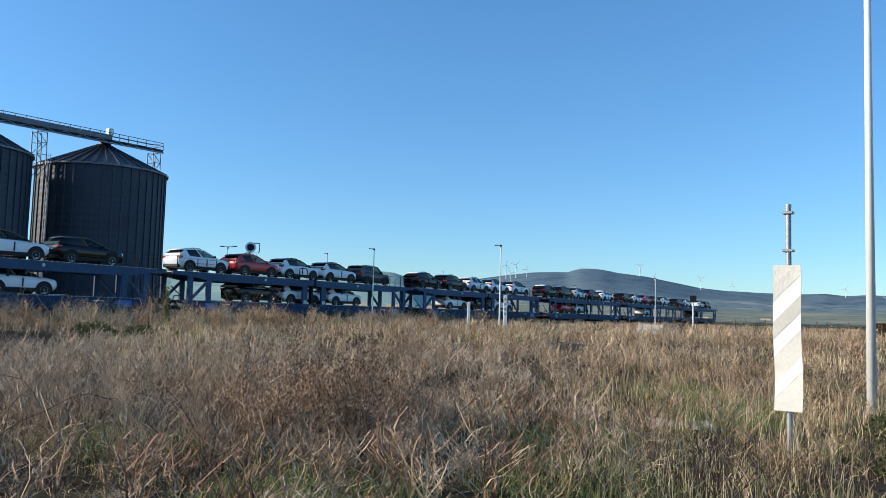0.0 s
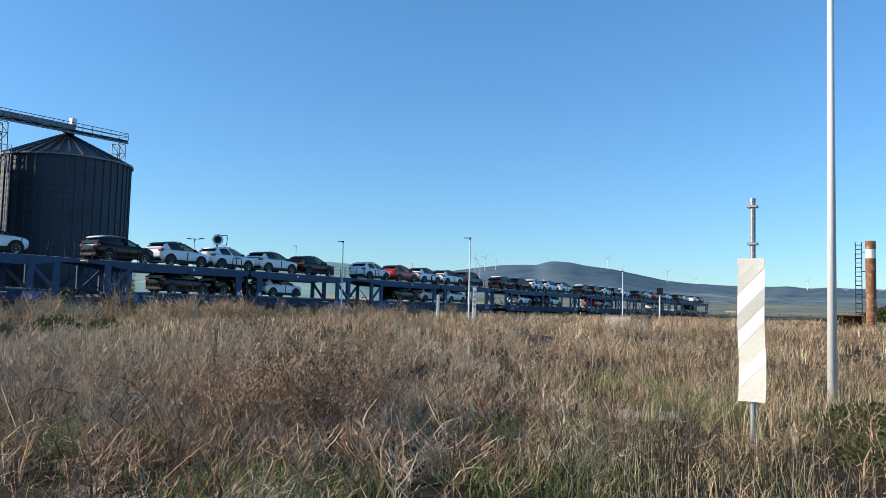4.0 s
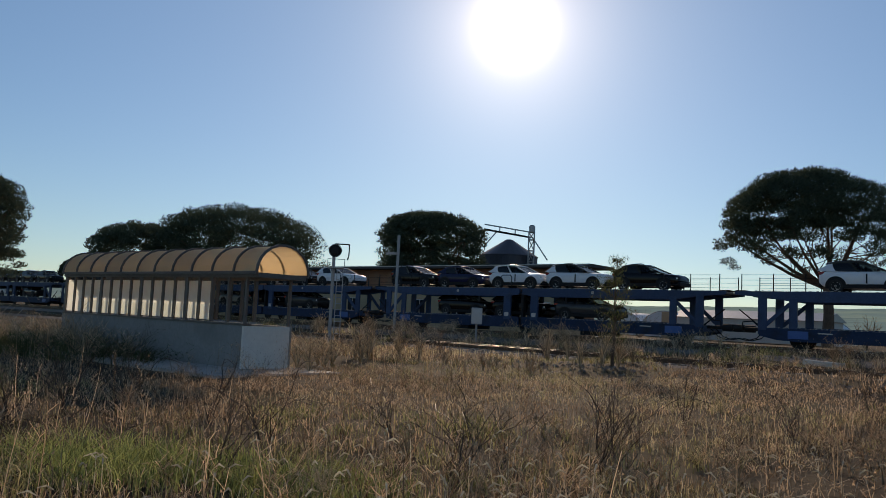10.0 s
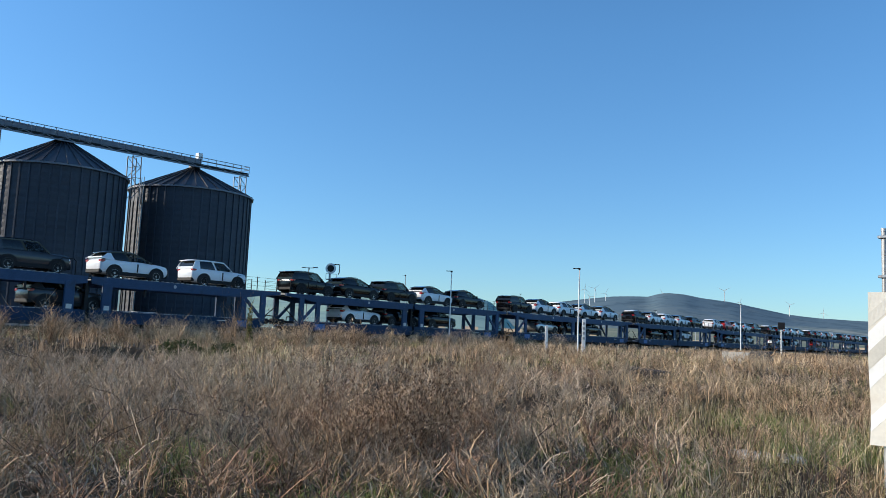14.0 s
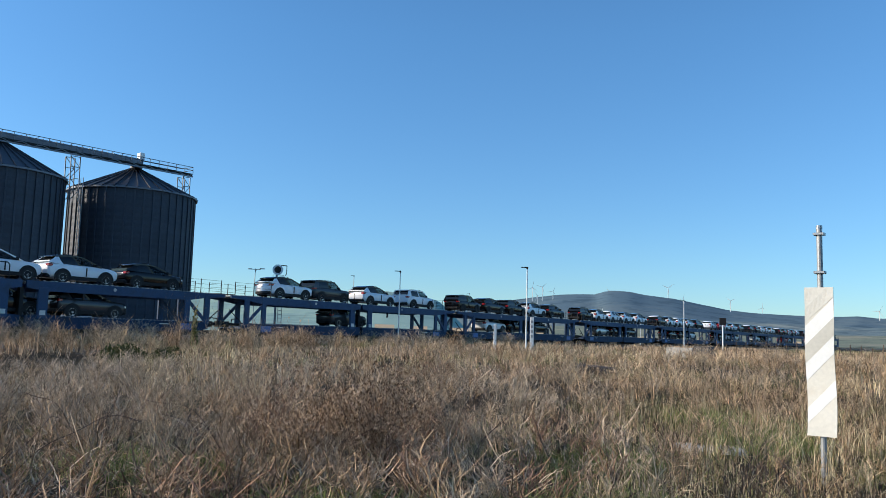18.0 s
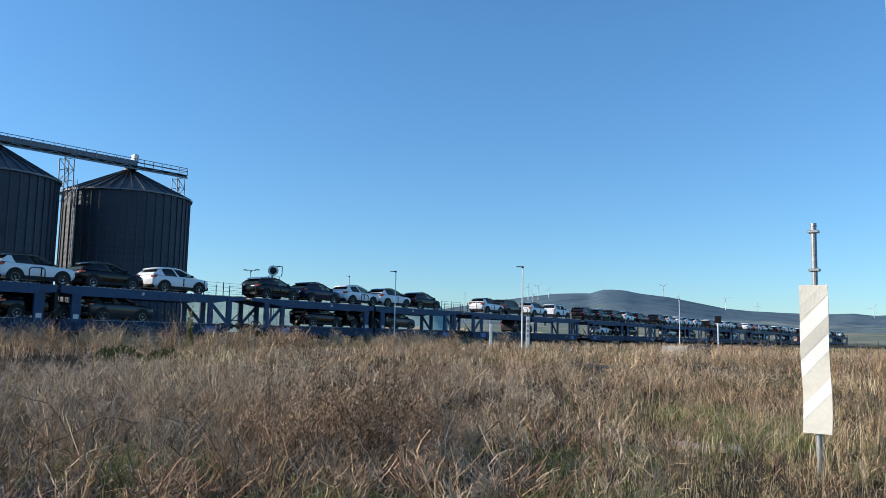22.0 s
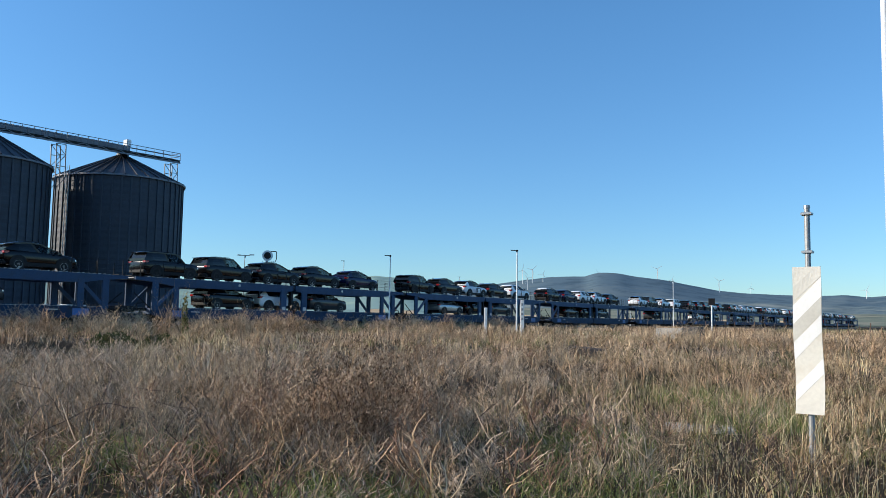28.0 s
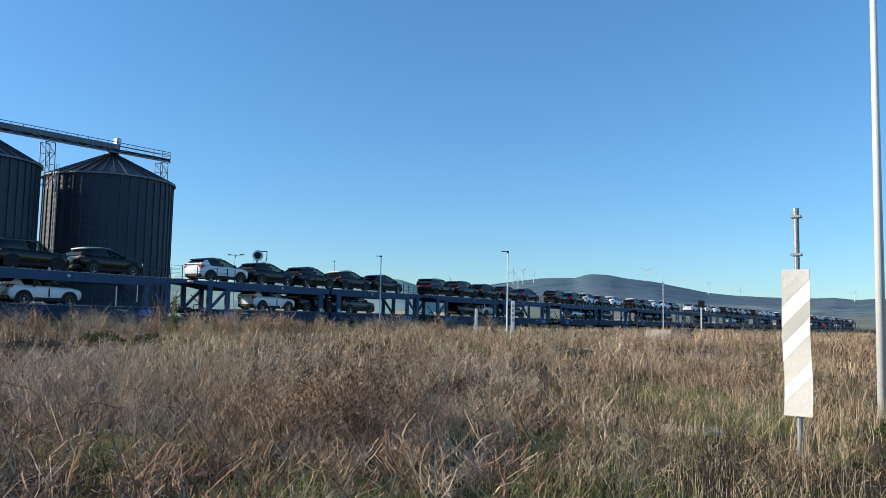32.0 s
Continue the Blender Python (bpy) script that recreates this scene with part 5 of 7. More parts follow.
def make_shelter():
    """Glazed stair shelter with a barrel roof of yellowed sheets."""
    x0, x1, y0, y1 = -27.7, -17.3, 12.3, 13.7
    g = 0.05
    s = thing("stair_shelter", "glazed shelter with a yellowed translucent barrel roof over grey walls", "shelter")
    sill, eave, top = 1.22, 2.46, 3.32
    for y in (y0, y1):
        part("base_wall", boxes((x0, x1, y - 0.1, y + 0.1, g - 0.3, sill), bevel=0.01), M_CONCWALL, s)
    part("base_wall", boxes((x0 - 0.1, x0 + 0.1, y0, y1, g - 0.3, sill)), M_CONCWALL, s)
    part("end_panel", boxes((x1 - 0.02, x1 + 0.06, y0 - 0.1, y1 - 0.02, g - 0.2, sill - 0.02), bevel=0.01), M_WHITEWALL, s, "pale end panel")
    part("coping", boxes((x0, x1 + 0.06, y0 - 0.13, y0 + 0.13, sill + 0.003, sill + 0.05)), M_FRAME, s)
    n = 14
    step = (x1 - x0 - 1.6) / n
    for y in (y0, y1):
        for i in range(n + 1):
            x = x0 + i * step
            wide = 0.07 if i % 4 == 0 else 0.035
            part("mullion", boxes((x - wide, x + wide, y - 0.05, y + 0.05, sill + 0.05, eave)), M_FRAME, s)
            if i < n:
                part("pane", boxes((x + 0.08, x + step - 0.04, y - 0.008, y + 0.008, sill + 0.09, eave - 0.1)), M_PANE if y == y0 else M_PANECLEAR, s)
        part("eave_beam", boxes((x0 - 0.1, x1 + 0.5, y - 0.07, y + 0.07, eave, eave + 0.12)), M_FRAME, s)
    for x, y in ((x1 - 0.05, y0), (x1 - 0.05, y1), (x1 - 0.85, y0)):
        part("open_post", boxes((x - 0.035, x + 0.035, y - 0.035, y + 0.035, sill, eave)), M_FRAME, s)
    part("end_beam", boxes((x1 + 0.4, x1 + 0.5, y0, y1, eave, eave + 0.12)), M_FRAME, s)
    k, ym, rad = 12, (y0 + y1) / 2, (y1 - y0) / 2 + 0.12
    zr = top - eave - 0.12
    bays = 11
    bx = (x1 + 0.5 - x0 + 0.1) / bays
    for i in range(bays):
        xa, xb = x0 - 0.1 + i * bx, x0 - 0.1 + (i + 1) * bx
        rings = []
        for x in (xa, xb):
            out = [(x, ym - rad * math.cos(math.pi * j / k), eave + 0.12 + zr * math.sin(math.pi * j / k)) for j in range(k + 1)]
            inn = [(x, ym - (rad - 0.02) * math.cos(math.pi * j / k), eave + 0.12 + (zr - 0.02) * math.sin(math.pi * j / k)) for j in range(k, -1, -1)]
            rings.append(out + inn)
        part("roof_sheet", loft(rings), M_POLY, s, smooth=False)
    for i in range(bays + 1):
        x = x0 - 0.1 + i * bx
        bm = loft([[(x + q, ym - (rad + o) * math.cos(math.pi * j / k), eave + 0.12 + (zr + o) * math.sin(math.pi * j / k)) for q, o in ((-0.025, -0.01), (0.025, -0.01), (0.025, 0.05), (-0.025, 0.05))] for j in range(k + 1)])
        part("roof_hoop", bm, M_FRAME, s)
    part("roof_edge", boxes((x0 - 0.1, x1 + 0.5, ym - rad - 0.04, ym - rad + 0.04, eave + 0.08, eave + 0.15), (x0 - 0.1, x1 + 0.5, ym + rad - 0.04, ym + rad + 0.04, eave + 0.08, eave + 0.15)), M_FRAME, s)
    bm = bmesh.new()
    vs = [bm.verts.new((x0 - 0.05, ym - rad * math.cos(math.pi * j / k), eave + 0.12 + zr * math.sin(math.pi * j / k))) for j in range(k + 1)]
    bm.faces.new(vs)
    bmesh.ops.solidify(bm, geom=bm.faces[:], thickness=0.01)
    part("gable_sheet", bm, M_POLY, s)
    part("floor_slab", boxes((x0 - 0.3, x1 + 1.6, y0 - 1.9, y1 + 0.5, g - 0.25, g + 0.06)), M_CONC, s)


make_shelter()

# concrete plinth in the field
x_, y_ = polar(-72.4, 50)
blk = thing("concrete_block", "low weathered concrete plinth with a darker end in dry grass", "block", at=pose(x_, y_, ground_z(x_, y_), 0, 0, -96))
part("slab", boxes((-1.4, 0.25, -0.5, 0.5, -0.1, 0.66), bevel=0.03), M_CONC, blk)
part("dark_end", boxes((0.26, 1.25, -0.45, 0.5, -0.1, 0.76), bevel=0.05), M_ROOFDARK, blk, "darker end block")

for az_, d_, t_, w_, lab in ((-58.9, 50, 2.35, 0.09, "short white marker post beside the track"), (-61.5, 50, 2.85, 0.115, "white distance board with unreadable marks beside the track")):
    x_, y_ = polar(az_, d_)
    z_ = ground_z(x_, y_)
    mk = thing("marker_post", lab, "marker post", at=pose(x_, y_, z_, 0, 0, az_))
    part("post", boxes((-w_, w_, -0.05, 0.05, -0.1, t_ - z_), bevel=0.02), M_WHITE, mk)
    if w_ > 0.1:
        for k_ in range(4):
            part("lettering_bar", boxes((-0.065, 0.055, -0.056, -0.052, t_ - z_ - 0.35 - 0.3 * k_, t_ - z_ - 0.2 - 0.3 * k_)), M_GREYPOLE, mk)

x_, y_ = polar(-74.4, 80)
z_ = ground_z(x_, y_)
sb = thing("signal_board", "dark square signal board on a pale post", "railway signal", at=pose(x_, y_, z_, 0, 0, -74.4))
part("post", rods([((0, 0, -0.1), (0, 0, 3.9 - z_))], 0.07, 8), M_WHITE, sb)
part("board", boxes((-0.3, 0.3, -0.1, -0.04, 3.3 - z_, 3.95 - z_), bevel=0.02), M_BLACK, sb)

x_, y_ = polar(38.4, 44)
z_ = ground_z(x_, y_)
rb = thing("relay_cabinet", "small grey trackside cabinet on a post", "cabinet", at=pose(x_, y_, z_, 0, 0, 38.4))
part("post", rods([((0, 0, -0.1), (0, 0, 1.2))], 0.06, 8), M_GREYPOLE, rb)
part("cabinet_box", boxes((-0.3, 0.3, -0.2, 0.2, 1.0, 1.9), bevel=0.03), M_GALV, rb)

x_, y_ = polar(44.25, 51)
z_ = ground_z(x_, y_)
pm = thing("wooden_pole", "tall thin pole with a short cross arm beside the tracks", "pole", at=pose(x_, y_, z_, 0, 0, 44.2))
part("pole_shaft", rods([((0, 0, -0.2), (0, 0, 6.85 - z_))], 0.09, 8), M_GREYPOLE, pm)
part("cross_arm", boxes((-0.75, 0.05, -0.05, 0.05, 5.6 - z_, 5.75 - z_)), M_GREYPOLE, pm)

# rusty chimney with a ladder and shed, beyond the field
x_, y_ = polar(-87.4, 70)
z_ = ground_z(x_, y_)
ch = thing("rusty_standpipe", "rusty iron standpipe with a white band and a caged ladder", "standpipe", at=pose(x_, y_, z_, 0, 0, -87.4))
part("pipe", rods([((0, 0, -0.2), (0, 0, 5.6)), ((0, 0, 6.3), (0, 0, 7.55 - z_))], 0.37, 20), M_RUST, ch)
part("white_band", rods([((0, 0, 5.6), (0, 0, 6.3))], 0.373, 20), M_WHITE, ch, "white painted band")
part("ladder", rods([((-1.05, 0, 0), (-1.05, 0, 6.9)), ((-0.62, 0, 0), (-0.62, 0, 6.9))] + [((-1.05, 0, 0.35 * i), (-0.62, 0, 0.35 * i)) for i in range(20)], 0.03, 4), M_DARKSTEEL, ch)
part("ladder_bracket", rods([((-0.62, 0, z), (0, 0, z)) for z in (0.8, 2.6, 4.6, 6.1)], 0.03, 4), M_DARKSTEEL, ch)
x_, y_ = polar(-86.1, 66)
sh = thing("iron_shed", "small dark rusty open-fronted iron shed", "shed", at=pose(x_, y_, ground_z(x_, y_), 0, 0, -86.1))
part("wall", boxes((-0.95, -0.88, -0.8, 0.8, 0, 1.1), (0.88, 0.95, -0.8, 0.8, 0, 1.1), (-0.88, 0.88, 0.7, 0.77, 0, 1.1)), M_RUST, sh)
part("roof_sheet", boxes((-1.0, 1.0, -0.9, 0.85, 1.1, 1.15)), M_RUST, sh)
part("strut", rods([((-0.8, -0.7, 1.05), (0.7, -0.7, 0.5))], 0.03, 5), M_RUST, sh)

# wire fence beyond the field
fence = thing("wire_fence", "weathered wooden post-and-wire fence at the field's far edge", "fence")
for i in range(26):
    x_, y_ = polar(-89.5 + i * 0.62, 62 + i * 0.5)
    z_ = ground_z(x_, y_)
    part("fence_post", rods([((x_, y_, z_ - 0.1), (x_, y_, z_ + 1.05 + 0.15 * math.sin(i * 2.3)))], 0.035, 6), M_BARK, fence)
wires = []
for i in range(25):
    a_, b_ = polar(-89.5 + i * 0.62, 62 + i * 0.5), polar(-89.5 + (i + 1) * 0.62, 62 + (i + 1) * 0.5)
    for h_ in (0.4, 0.7, 0.95):
        wires.append(((*a_, ground_z(*a_) + h_), (*b_, ground_z(*b_) + h_)))
part("fence_wire", rods(wires, 0.012, 4), M_DARKSTEEL, fence)


# ---- buildings behind the railway ----
def make_station():
    b = thing("station_building", "long low reddish plastered railway building with a flat dark roof edge", "building")
    x0, x1, y0, y1, z = -100.0, -36.0, 60.0, 62.0, 0.8
    top = 6.6
    part("wall", boxes((x0, x1, y0, y1, z, top)), M_BRICKWALL, b)
    part("lower_wall", boxes((x0 + 0.02, x1 + 0.03, y0 - 0.04, y0, z, 4.2)), M_YELLOWWALL, b, "ochre lower wall")
    part("roof_edge", boxes((x0 - 0.6, x1 + 1.5, y0 - 1.6, y1 + 0.6, top, top + 0.28)), M_ROOFDARK, b)
    part("fascia", boxes((x0 - 0.6, x1 + 1.5, y0 - 1.62, y0 - 1.604, top + 0.19, top + 0.26)), M_WHITEWALL, b, "pale fascia strip")
    for i in range(12):
        x = x1 - 4 - i * 5.0
        win = part("window", boxes((x - 0.7, x + 0.7, y0 - 0.06, y0 - 0.041, 1.9, 3.5)), M_BLACK, b, "dark window")
        part("window_frame", boxes((x - 0.78, x + 0.78, y0 - 0.09, y0 - 0.061, 1.8, 1.9), (x - 0.78, x + 0.78, y0 - 0.09, y0 - 0.061, 3.5, 3.58), (x - 0.03, x + 0.03, y0 - 0.09, y0 - 0.061, 1.9, 3.5)), M_WHITEWALL, win)


make_station()


def make_mill():
    x, y = polar(36.3, 150)
    m = thing("far_grain_silo", "distant grain silo with a conical roof and an elevator frame", "silo", at=pose(x, y, 0.8, 0, 0, 36.3))
    bm = bmesh.new()
    rod(bm, (0, 0, 0), (0, 0, 13.2), 5.4, seg=28)
    part("wall", bm, M_SILO, m)
    bm = bmesh.new()
    rod(bm, (0, 0, 13.2), (0, 0, 16.4), 5.6, 0.6, 28)
    part("roof", bm, M_SILOROOF, m)
    bm = bmesh.new()
    lattice(bm, 4.0, -5, 0.5, 0, 17.4, 2.0, 0.09)
    part("elevator_frame", bm, M_GALV, m)
    part("head_box", boxes((3.5, 4.6, -5.5, -4.5, 17.2, 18.7), bevel=0.25), M_GALV, m)
    bm = bmesh.new()
    beam(bm, (-4.6, -5.1, 17.6), (4.0, -5.1, 16.4), 0.6, 0.3)
    part("catwalk", bm, M_DARKSTEEL, m)
    for bar in (((4.2, -5, 16.4), (7.0, -5, 12.4)), ((-4.6, -5, 17.5), (-4.4, -5, 13.9)), ((-4.5, -5, 14.6), (-2.4, -5, 17.2)), ((-4.6, -5.3, 18.5), (3.5, -5.3, 17.4)), ((-1.8, -5.3, 18.1), (-1.8, -5.3, 17.2)), ((1.0, -5.3, 17.7), (1.0, -5.3, 16.8))):
        part("brace", rods([bar], 0.12, 6), M_GALV, m)


make_mill()


def make_tunnels():
    for i, (az, d, w, h) in enumerate(((21.8, 112, 9, 3.2), (18.2, 118, 10, 3.4), (24.5, 120, 8, 3.0))):
        x, y = polar(az, d)
        t = thing("poly_tunnel", "white plastic-covered farm tunnel", "tunnel", at=pose(x, y, 0.8, 0, 0, 70), group="farm tunnels")
        k = 14
        rings = [[(xx, -w / 2 * math.cos(math.pi * j / k), h * math.sin(math.pi * j / k)) for j in range(k + 1)] for xx in (-10, -3.3, 3.3, 10)]
        part("cover", loft(rings, close=True), M_WHITE, t, smooth=False)
        hoops = bmesh.new()
        for xx in (-10.02, -5, 0, 5, 10.02):
            for j in range(k):
                rod(hoops, (xx, -(w / 2 + 0.03) * math.cos(math.pi * j / k), (h + 0.03) * math.sin(math.pi * j / k)), (xx, -(w / 2 + 0.03) * math.cos(math.pi * (j + 1) / k), (h + 0.03) * math.sin(math.pi * (j + 1) / k)), 0.04, seg=4)
        part("hoop", hoops, M_GALV, t)
    x, y = polar(19.6, 92)
    b = thing("farm_building", "long low pale farm building with a grey roof", "building", at=pose(x, y, 0.8, 0, 0, -3))
    part("wall", boxes((-8, 8, -3, 3, 0, 2.4)), M_WHITEWALL, b)
    part("roof", loft([[(xx, -3.3, 2.4), (xx, 0, 3.3), (xx, 3.3, 2.4)] for xx in (-8.3, 8.3)]), M_GALV, b)
    part("annex", boxes((-9.8, -8, -2, 2, 0, 2.9)), M_YELLOWWALL, b)
    x, y = polar(-14.15, 72)
    b = thing("brick_hut", "small pale yellow block hut behind the train", "hut", at=pose(x, y, 0.8, 0, 0, 0))
    part("wall", boxes((-1.35, 1.35, -1.2, 1.2, 0, 3.5)), M_WHITEWALL, b)
    for q in (-0.95, -0.1, 0.75):
        part("wall_panel", boxes((q - 0.05, q + 0.3, -1.24, -1.2, 1.3, 2.9)), M_YELLOWWALL, b)
    part("roof", boxes((-1.5, 1.5, -1.35, 1.35, 3.5, 3.62)), M_CONC, b)
    for az, d, w in ((-31.0, 58.5, 1.5), (-29.6, 58.5, 1.0)):
        x, y = polar(az, d)
        b = thing("white_tank", "small pale machine housing beside the silos", "housing", at=pose(x, y, 0.8))
        part("housing", boxes((-w / 2, w / 2, -0.5, 0.5, 0.7, 1.35), bevel=0.08), M_WHITE, b)
        part("leg", boxes((-w / 2 + 0.1, -w / 2 + 0.2, -0.4, 0.4, 0, 0.7)), M_DARKSTEEL, b)
        part("leg", boxes((w / 2 - 0.2, w / 2 - 0.1, -0.4, 0.4, 0, 0.7)), M_DARKSTEEL, b)
    for az, d, w in ((-51, 310, 7), (-53.5, 340, 6), (-56.5, 360, 8), (-62, 520, 9), (-69, 700, 9), (-75, 760, 10), (-79, 820, 9)):
        x, y = polar(az, d)
        b = thing("farmhouse", "distant small pale farmhouse with a pitched roof", "house", at=pose(x, y, 0.8, 0, 0, az), group="distant farmhouses")
        part("wall", boxes((-w / 2, w / 2, -3, 3, 0, 2.6)), M_WHITEWALL, b)
        part("roof", loft([[(xx, -3.4, 2.6), (xx, 0, 4.2), (xx, 3.4, 2.6)] for xx in (-w / 2 - 0.3, w / 2 + 0.3)]), M_YELLOWWALL, b)


make_tunnels()


def make_turbine(az, el, dist, spin, size):
    x, y = polar(az, dist)
    hub = EYE + dist * math.tan(radians(el))
    low = hub - 75 * size * (2.4 if size < 0.4 else 1.0)
    t = thing("wind_turbine", "distant white three-bladed wind turbine on the hills", "wind turbine", at=pose(x, y, low, 0, 0, az), group="wind turbines")
    h = hub - low
    bm = bmesh.new()
    rod(bm, (0, 0, 0), (0, 0, h), 2.2 * size, 1.2 * size, 10)
    part("tower", bm, M_WHITE, t)
    part("nacelle", boxes((-1.6 * size, 1.6 * size, -3 * size, 4 * size, h - 1.4 * size, h + 1.8 * size), bevel=0.4 * size), M_WHITE, t)
    for k in range(3):
        g = radians(spin + 120 * k)
        bm = bmesh.new()
        a, b = Vector((math.sin(g), 0, math.cos(g))), Vector((math.cos(g), 0, -math.sin(g)))
        c = Vector((0, -4 * size, h))
        ln = 36 * size
        pts = [c + a * ln * u + b * w * size for u, w in ((0, -0.9), (0.2, -1.7), (1, -0.25))] + [c + a * ln * u + b * w * size for u, w in ((1, 0.25), (0.2, 1.2), (0, 0.9))]
        bm.faces.new([bm.verts.new(p) for p in pts])
        bmesh.ops.solidify(bm, geom=bm.faces[:], thickness=0.5 * size)
        part("blade", bm, M_WHITE, t)
    return t


for az_, el_, d_, sp_, sz_ in ((-61.5, 3.55, 3000, 10, 0.8), (-62.2, 3.6, 3050, 45, 0.8), (-61.85, 3.0, 2900, 80, 0.75), (-62.95, 3.3, 3200, 25, 0.7), (-70.85, 3.68, 3550, 55, 0.95), (-71.85, 2.95, 3300, 15, 0.6), (-66.8, 3.42, 3600, 90, 0.6),
                               (-74.9, 2.85, 3300, 70, 0.75), (-76.9, 2.4, 3350, 5, 0.65), (-83.75, 2.25, 3250, 30, 0.75), (-86.0, 1.72, 3200, 65, 0.6), (-87.9, 1.76, 3200, 95, 0.6), (-88.6, 1.75, 3250, 20, 0.6), (-47.0, 3.1, 1100, 35, 0.2), (-46.0, 3.0, 900, 75, 0.2), (-2.0, 5.0, 900, 25, 0.3)):
    make_turbine(az_, el_, d_, sp_, sz_ * 0.85 if sz_ > 0.4 else sz_)


def make_debris():
    """Old planks, sleepers and slabs left lying about."""
    M_PALE = material("bleached_concrete", (0.62, 0.58, 0.5), 0.85, 0, 0.15, 2, 20, 0.3, dirt=(0.42, 0.38, 0.32))
    for x, y, ln, w, h, turn in ((12.6, 39.9, 1.5, 0.3, 0.22, 8), (10.4, 40.3, 0.8, 0.3, 0.2, -12), (9.2, 40.0, 0.5, 0.35, 0.16, 25), (5.0, 40.6, 1.2, 0.22, 0.16, 3), (-3.0, 40.4, 1.4, 0.25, 0.16, -4), (20.5, 36.3, 0.9, 0.35, 0.25, 15), (-9.5, 34.6, 1.6, 0.3, 0.18, 5)):
        z = max(ground_z(x, y), 0.72 if 36.2 < y < 41 else 0.0)
        p = thing("concrete_plank", "bleached broken concrete plank lying beside the track", "plank", at=pose(x, y, z + 0.02, 2, 3, turn), group="broken planks")
        bm = boxes((-ln / 2, ln / 2, -w / 2, w / 2, -0.05, h), bevel=0.03)
        part("plank", bm, M_PALE, p)
    for x, y, ln, turn in ((23.6, 10.5, 1.2, -66),):
        p = thing("rotten_sleeper", "dark rotten timber sleeper lying in dry grass", "sleeper", at=pose(x, y, ground_z(x, y), 0, 4, turn), group="rotten sleepers")
        part("timber", boxes((-ln / 2, ln / 2, -0.16, 0.16, -0.05, 0.3), bevel=0.04), M_ROOFDARK, p)
    p = thing("stone_slab", "flat pale worn concrete slab sunk in the grass", "slab", at=pose(11.8, 3.5, ground_z(11.8, 3.5), 0, 0, -72))
    part("slab", boxes((-0.5, 0.5, -0.3, 0.3, -0.1, 0.06), bevel=0.03), M_PALE, p)


make_debris()

# ---- plants ----
UPV = Vector((0, 0, 1))


class Mesh:
    """Collects strips and flakes for one mesh."""
    def __init__(self):
        self.v, self.f = [], []

    def strip(self, pts, w0, w1, side):
        b = len(self.v)
        n = len(pts) - 1
        for i, p in enumerate(pts):
            w = w0 + (w1 - w0) * i / n
            self.v.append((p[0] - side[0] * w, p[1] - side[1] * w, p[2]))
            self.v.append((p[0] + side[0] * w, p[1] + side[1] * w, p[2]))
        for i in range(n):
            a = b + 2 * i
            self.f.append((a, a + 1, a + 3, a + 2))

    def tri(self, a, b, c):
        k = len(self.v)
        self.v += [a, b, c]
        self.f.append((k, k + 1, k + 2))

    def tube(self, a, b, r0, r1, seg=4):
        a, b = Vector(a), Vector(b)
        d = (b - a)
        if d.length < 1e-5:
            return
        d.normalize()
        s = d.orthogonal().normalized()
        t = d.cross(s)
        k = len(self.v)
        for p, r in ((a, r0), (b, r1)):
            for i in range(seg):
                g = 2 * math.pi * i / seg
                q = p + (s * math.cos(g) + t * math.sin(g)) * r
                self.v.append(tuple(q))
        for i in range(seg):
            j = (i + 1) % seg
            self.f.append((k + i, k + j, k + seg + j, k + seg + i))

    def data(self, name, mat):
        me = bpy.data.meshes.new(name)
        me.from_pydata(self.v, [], self.f)
        me.materials.append(mat)
        return me


def grass_tile(rng, size, count, h0, h1, w, lean=0.35, clump=0.0):
    m = Mesh()
    centres = [(rng.uniform(-size / 2, size / 2), rng.uniform(-size / 2, size / 2)) for _ in range(max(1, int(count / 40)))]
    for _ in range(count):
        if rng.random() < clump:
            c = rng.choice(centres)
            x, y = c[0] + rng.gauss(0, 0.16), c[1] + rng.gauss(0, 0.16)
        else:
            x, y = rng.uniform(-size / 2, size / 2), rng.uniform(-size / 2, size / 2)
        h = rng.uniform(h0, h1) * (0.7 + 0.3 * rng.random())
        g = rng.uniform(0, 2 * math.pi)
        l = h * lean * rng.random()
        dx, dy = math.cos(g) * l, math.sin(g) * l
        t = rng.uniform(0, 2 * math.pi)
        sx, sy = math.cos(t), math.sin(t)
        m.strip([(x, y, -0.03), (x + dx * 0.3, y + dy * 0.3, h * 0.6), (x + dx, y + dy, h)], w, w * 0.25, (sx, sy))
    return m


